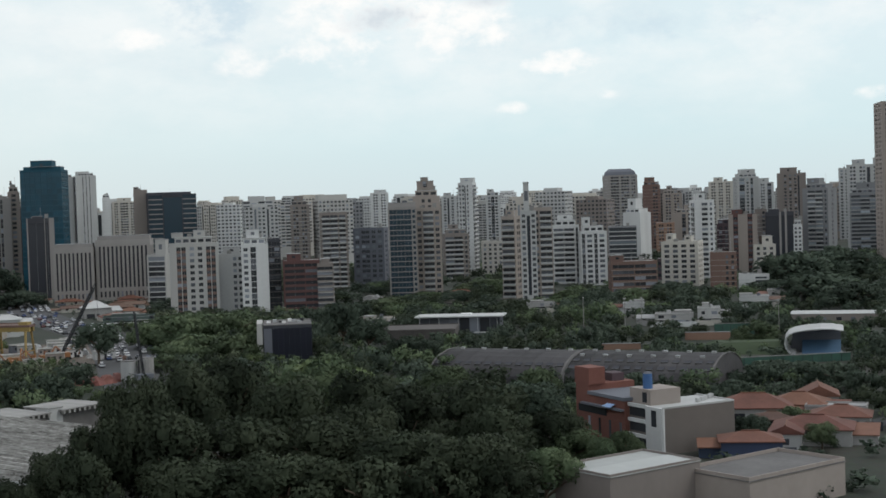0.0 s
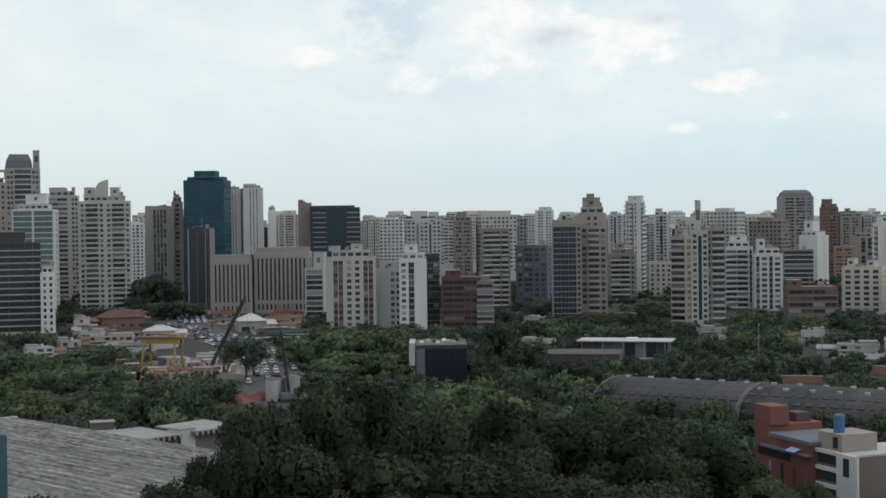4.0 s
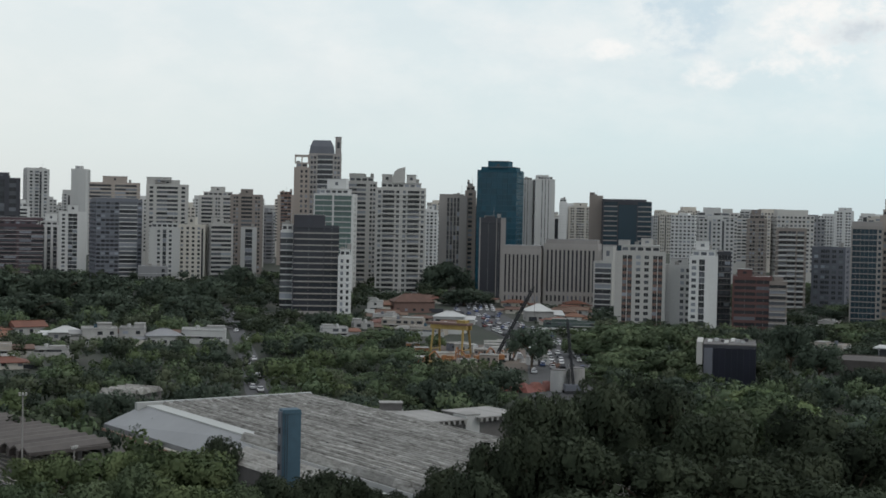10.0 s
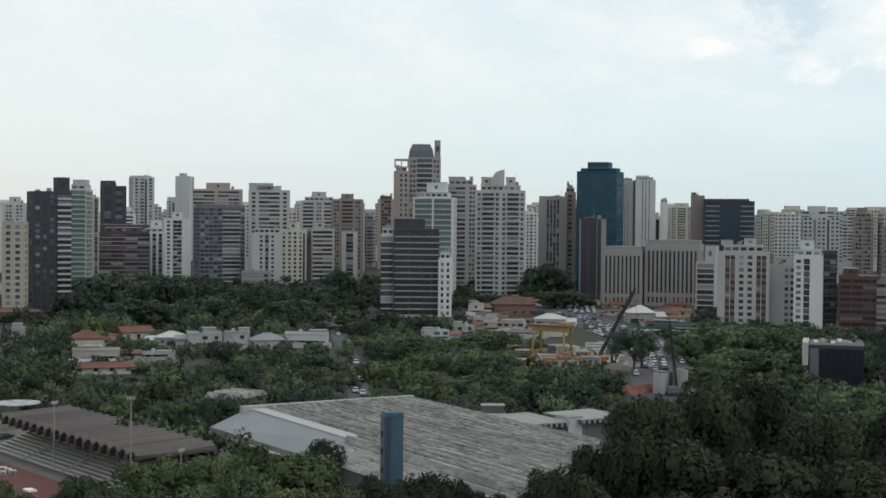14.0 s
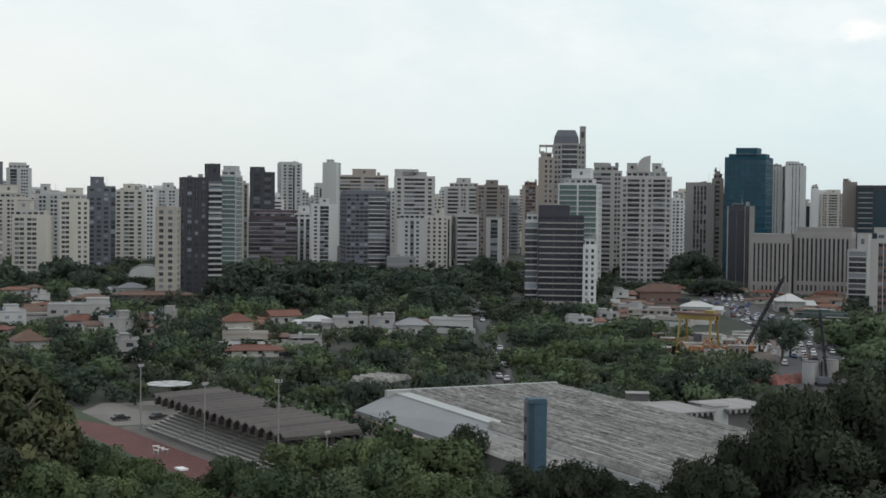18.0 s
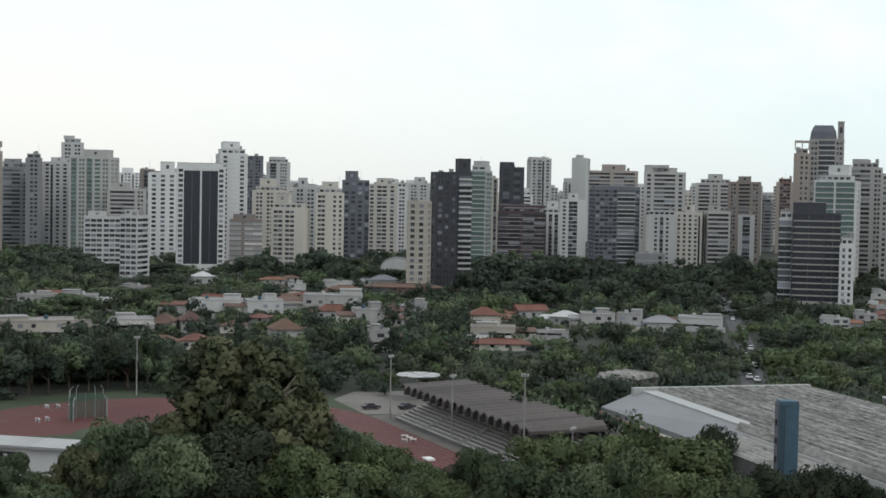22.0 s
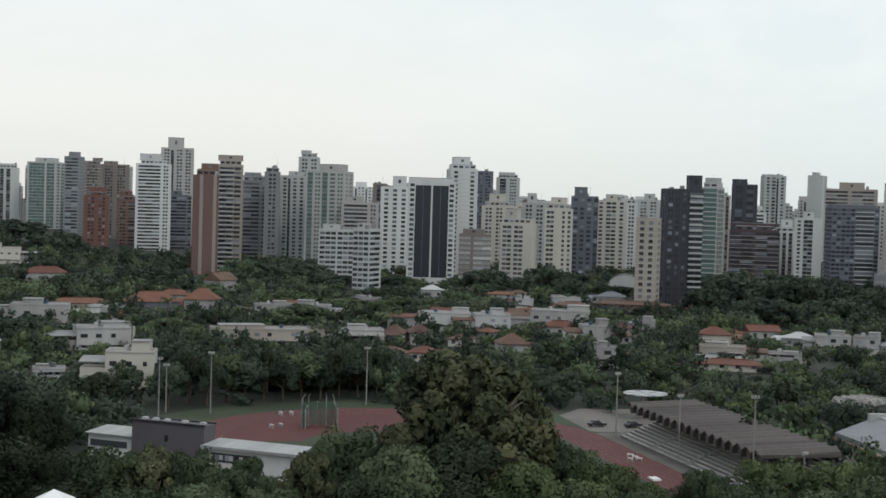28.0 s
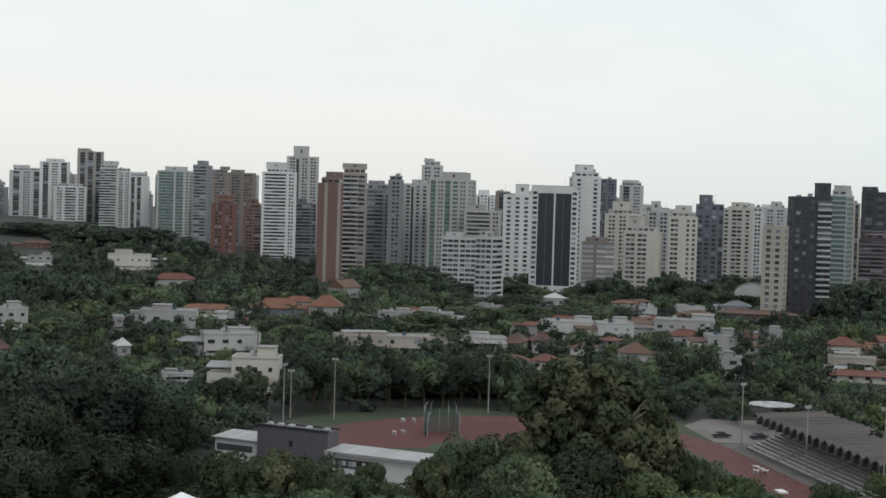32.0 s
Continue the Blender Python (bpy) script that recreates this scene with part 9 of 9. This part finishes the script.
plant(30.23, 206, 14.5, 4.8, "broad")
plant(33.16, 383, 7.4, 6.9, "broad")
plant(31.93, 387, 6.1, 7.6, "dark")
plant(30.66, 384, 5.0, 7.3, "dark")
plant(29.64, 392, 5.4, 9.4, "dark")
plant(28.57, 391, 6.1, 6.8, "dark")
plant(27.61, 392, 5.2, 8.3, "dark")
plant(26.48, 380, 5.0, 9.1, "broad")
plant(25.55, 380, 7.9, 6.5, "broad")
plant(24.52, 386, 7.9, 9.1, "broad")
plant(34.80, 348, 5.3, 9.5, "dark")
plant(35.99, 356, 5.6, 10.5, "broad")
plant(33.82, 362, 5.5, 8.4, "dark")

# the rest of the greenery fills the gaps and keeps out of sight lines, roads, lawns and walls
FOOT = [(o.location.x, o.location.y, 15.0) for o in scene.objects if o.name.startswith(("apartment_tower", "low_building"))]


CELL = {}
for spot in PLANTED:
    CELL.setdefault((int(spot[0] // 24), int(spot[1] // 24)), []).append(spot)
for spot in scene.objects:
    if spot.name.startswith(("apartment_tower", "low_building")) and spot.location.length < 960:
        shield(spot.location.x, spot.location.y, 8, 3)
PALMS = ((-268.0, 383.0, 11.4), (-247.1, 382.6, 11.1), (-276.5, 450.8, 11.5), (-270.0, 476.0, 6.3), (-263.5, 524.4, 4.7), (-342.3, 394.4, 6.9), (-285.5, 428.0, 11.5), (-295.0, 452.3, 6.3), (-295.4, 458.0, 6.6), (-289.7, 479.2, 6.4), (-283.9, 476.9, 4.3), (-290.8, 431.1, 5.9))
for px, py, pt in PALMS:
    shield(px, py, 2.5, pt * 0.45)
GUARD = np.array(SHIELD)
GUARD_D, GUARD_AZ = np.hypot(GUARD[:, 0], GUARD[:, 1]), np.arctan2(-GUARD[:, 0], GUARD[:, 1])
FEET = np.array(FOOT)


def in_sight(x, y, tall, r, slack):
    """Whether a plant of that size would stand on, or hide, something that stays in view."""
    d, az = math.hypot(x, y), math.atan2(-x, y)
    gap = np.hypot(GUARD[:, 0] - x, GUARD[:, 1] - y)
    if (gap < GUARD[:, 2] * 0.9 + r * slack).any():
        return True
    hides = (d < GUARD_D) & (np.abs(GUARD_AZ - az) * GUARD_D < GUARD[:, 2] * 0.9 + r * GUARD_D / d * 0.8) & (tall > EYE - (EYE - GUARD[:, 3]) * d / (GUARD_D - GUARD[:, 2] * 0.3))
    return bool(hides.any())


def on_track(x, y):
    q = Vector((x, y)) - TRACK_C
    return -52 < q.dot(TRACK_S) < 84.4 and abs(q.dot(TRACK_N)) < 52


def free_spot(x, y, tall, r):
    if on_track(x, y) or in_sight(x, y, tall, r, 0.6):
        return False
    if (np.hypot(FEET[:, 0] - x, FEET[:, 1] - y) < FEET[:, 2] + r * 0.5).any():
        return False
    ci, cj = int(x // 24), int(y // 24)
    for i in (-1, 0, 1):
        for k in (-1, 0, 1):
            for px, py, pr in CELL.get((ci + i, cj + k), ()):
                if (x - px) ** 2 + (y - py) ** 2 < ((pr + r) * 0.7) ** 2:
                    return False
    CELL.setdefault((ci, cj), []).append((x, y, r))
    return True


def clump(seed, leaves, size, lobes_n, low, cuts=2):
    """Unit crown for the joined greenery."""
    rng = np.random.default_rng(seed)
    lobes = []
    for i in range(lobes_n):
        w, q = rng.uniform(0, 2 * math.pi), math.sqrt(rng.uniform(0.02, 1))
        z = rng.uniform(low, 0.8)
        rad = 0.72 * q * math.sqrt(max(0.15, 1 - ((z - 0.5) / 0.5) ** 2))
        lobes.append(((rad * math.cos(w), rad * math.sin(w), z), rng.uniform(0.2, 0.38)))
    return crown_shape(rng, lobes, leaves, size, 0.72, cuts)


def greenery(name, spots, shapes, leaf, label, category):
    vs, qs, ts, ns, k = [], [], [], [], 0
    for i, (x, y, tall, r) in enumerate(spots):
        v, q, t, m = shapes[i % len(shapes)]
        w = i * 2.4
        c, n = math.cos(w), math.sin(w)
        p = np.stack([(v[:, 0] * c - v[:, 1] * n) * r + x, (v[:, 0] * n + v[:, 1] * c) * r + y, v[:, 2] * tall + land(x, y)], 1)
        vs.append(p)
        ns.append(np.stack([m[:, 0] * c - m[:, 1] * n, m[:, 0] * n + m[:, 1] * c, m[:, 2]], 1))
        qs.append(q + k)
        ts.append(t + k)
        k += len(v)
    me = leaf_mesh(name, np.concatenate(vs), np.concatenate(qs), np.concatenate(ts), [leaf], np.concatenate(ns))
    return tagged(new(name, me), label, category, kind="stuff")


random.seed(21)
WOODS = {"broad": [], "dark": [], "light": [], "olive": [], "deep": []}
for trial in range(13000):
    d = 280 + 800 * (trial / 13000) if trial % 2 else random.uniform(300, 700)
    az = random.uniform(-46, 45)
    tall = random.choice((random.uniform(3.5, 5.5), random.uniform(6, 9), random.uniform(7, 10.5))) if d < 620 else random.uniform(4.5, 9.5) if az < 27 else random.uniform(7, 14)
    r = min(8.0, tall * random.uniform(0.62, 0.88)) if d < 600 else random.uniform(6, 10)
    x, y = polar(az, d)
    if free_spot(x, y, tall, r):
        WOODS[random.choice(("dark", "dark", "deep", "deep", "broad") if az < -20 else ("broad", "broad", "broad", "dark", "dark", "dark", "olive", "deep", "deep", "light") if d < 620 else ("dark", "dark", "deep", "deep", "broad") if az < 13 else ("broad", "dark", "dark", "olive", "deep"))].append((x, y, tall, r))
# trees that stand close between the houses
for trial in range(260):
    az, d = random.uniform(11, 38), random.uniform(430, 660)
    tall = random.uniform(5.5, 10.5)
    r = tall * random.uniform(0.4, 0.6)
    x, y = polar(az, d)
    if on_track(x, y) or (np.hypot(GUARD[:, 0] - x, GUARD[:, 1] - y) < GUARD[:, 2] + r * 0.5).any():
        continue
    if sum(math.hypot(x - q[0], y - q[1]) < 17 for q in WOODS["dark"][-60:]) == 0:
        WOODS["dark"].append((x, y, tall, r))
WOOD_SHAPES = [clump(s, 340, 0.08, 11, 0.16, 1) for s in range(10)]
for tone, leaf in (("broad", LEAF), ("dark", LEAF_DARK), ("light", LEAF_LIGHT), ("olive", LEAF_OLIVE), ("deep", LEAF_DEEP)):
    greenery("woodland", WOODS[tone], WOOD_SHAPES, leaf, {"olive": "olive green woodland crowns between houses and towers", "deep": "deep green shady woodland crowns between houses", "broad": "mixed green woodland crowns between houses and towers", "dark": "dark green woodland crowns between houses and towers", "light": "fresh green woodland crowns between houses"}[tone], "woodland")

SHRUBS = []
for trial in range(5200):
    d, az = 190 + 760 * random.random() ** 1.3, random.uniform(-46, 45)
    x, y = polar(az, d)
    tall = random.uniform(1.5, 4.0)
    r = tall * random.uniform(0.9, 1.5)
    if on_track(x, y) or in_sight(x, y, tall, r, 0.3):
        continue
    SHRUBS.append((x, y, tall, r))
greenery("shrubs", SHRUBS[:1700], [clump(40 + s, 70, 0.13, 3, 0.1, 1) for s in range(4)], LEAF_DARK, "dark green shrubs and hedges covering the ground", "shrubs")


def palm(x, y, tall):
    root = thing("palm_tree", x, y, 0, random.uniform(0, 360), "slim palm tree with drooping feathered fronds", "palm tree", "palms")
    part("trunk", Solid().beam((0, 0, 0), (0.15, 0, tall), 0.22, BARK, 7, 0.14), root)
    frond = Solid()
    pts = [(0, 0), (0.9, 0.55), (1.9, 0.6), (2.7, 0.15), (3.2, -0.6)]
    for (x0, z0), (x1, z1) in zip(pts, pts[1:]):
        for s in (-1, 1):
            for k in range(5):
                q = k / 5
                bx, bz = x0 + (x1 - x0) * q, z0 + (z1 - z0) * q
                frond.hexa([(bx, 0, bz), (bx + 0.12, 0, bz), (bx + 0.5, s * 0.7, bz - 0.35), (bx + 0.42, s * 0.7, bz - 0.35), (bx, 0, bz + 0.03), (bx + 0.12, 0, bz + 0.03), (bx + 0.5, s * 0.7, bz - 0.33), (bx + 0.42, s * 0.7, bz - 0.33)], LEAF)
    mesh = frond.mesh("frond")
    for k in range(11):
        part("frond", mesh, root, at=pose(0.15, 0, tall, 0, -10 + 22 * (k % 3 - 1), k * 33))


for spot in PALMS:
    palm(*spot)
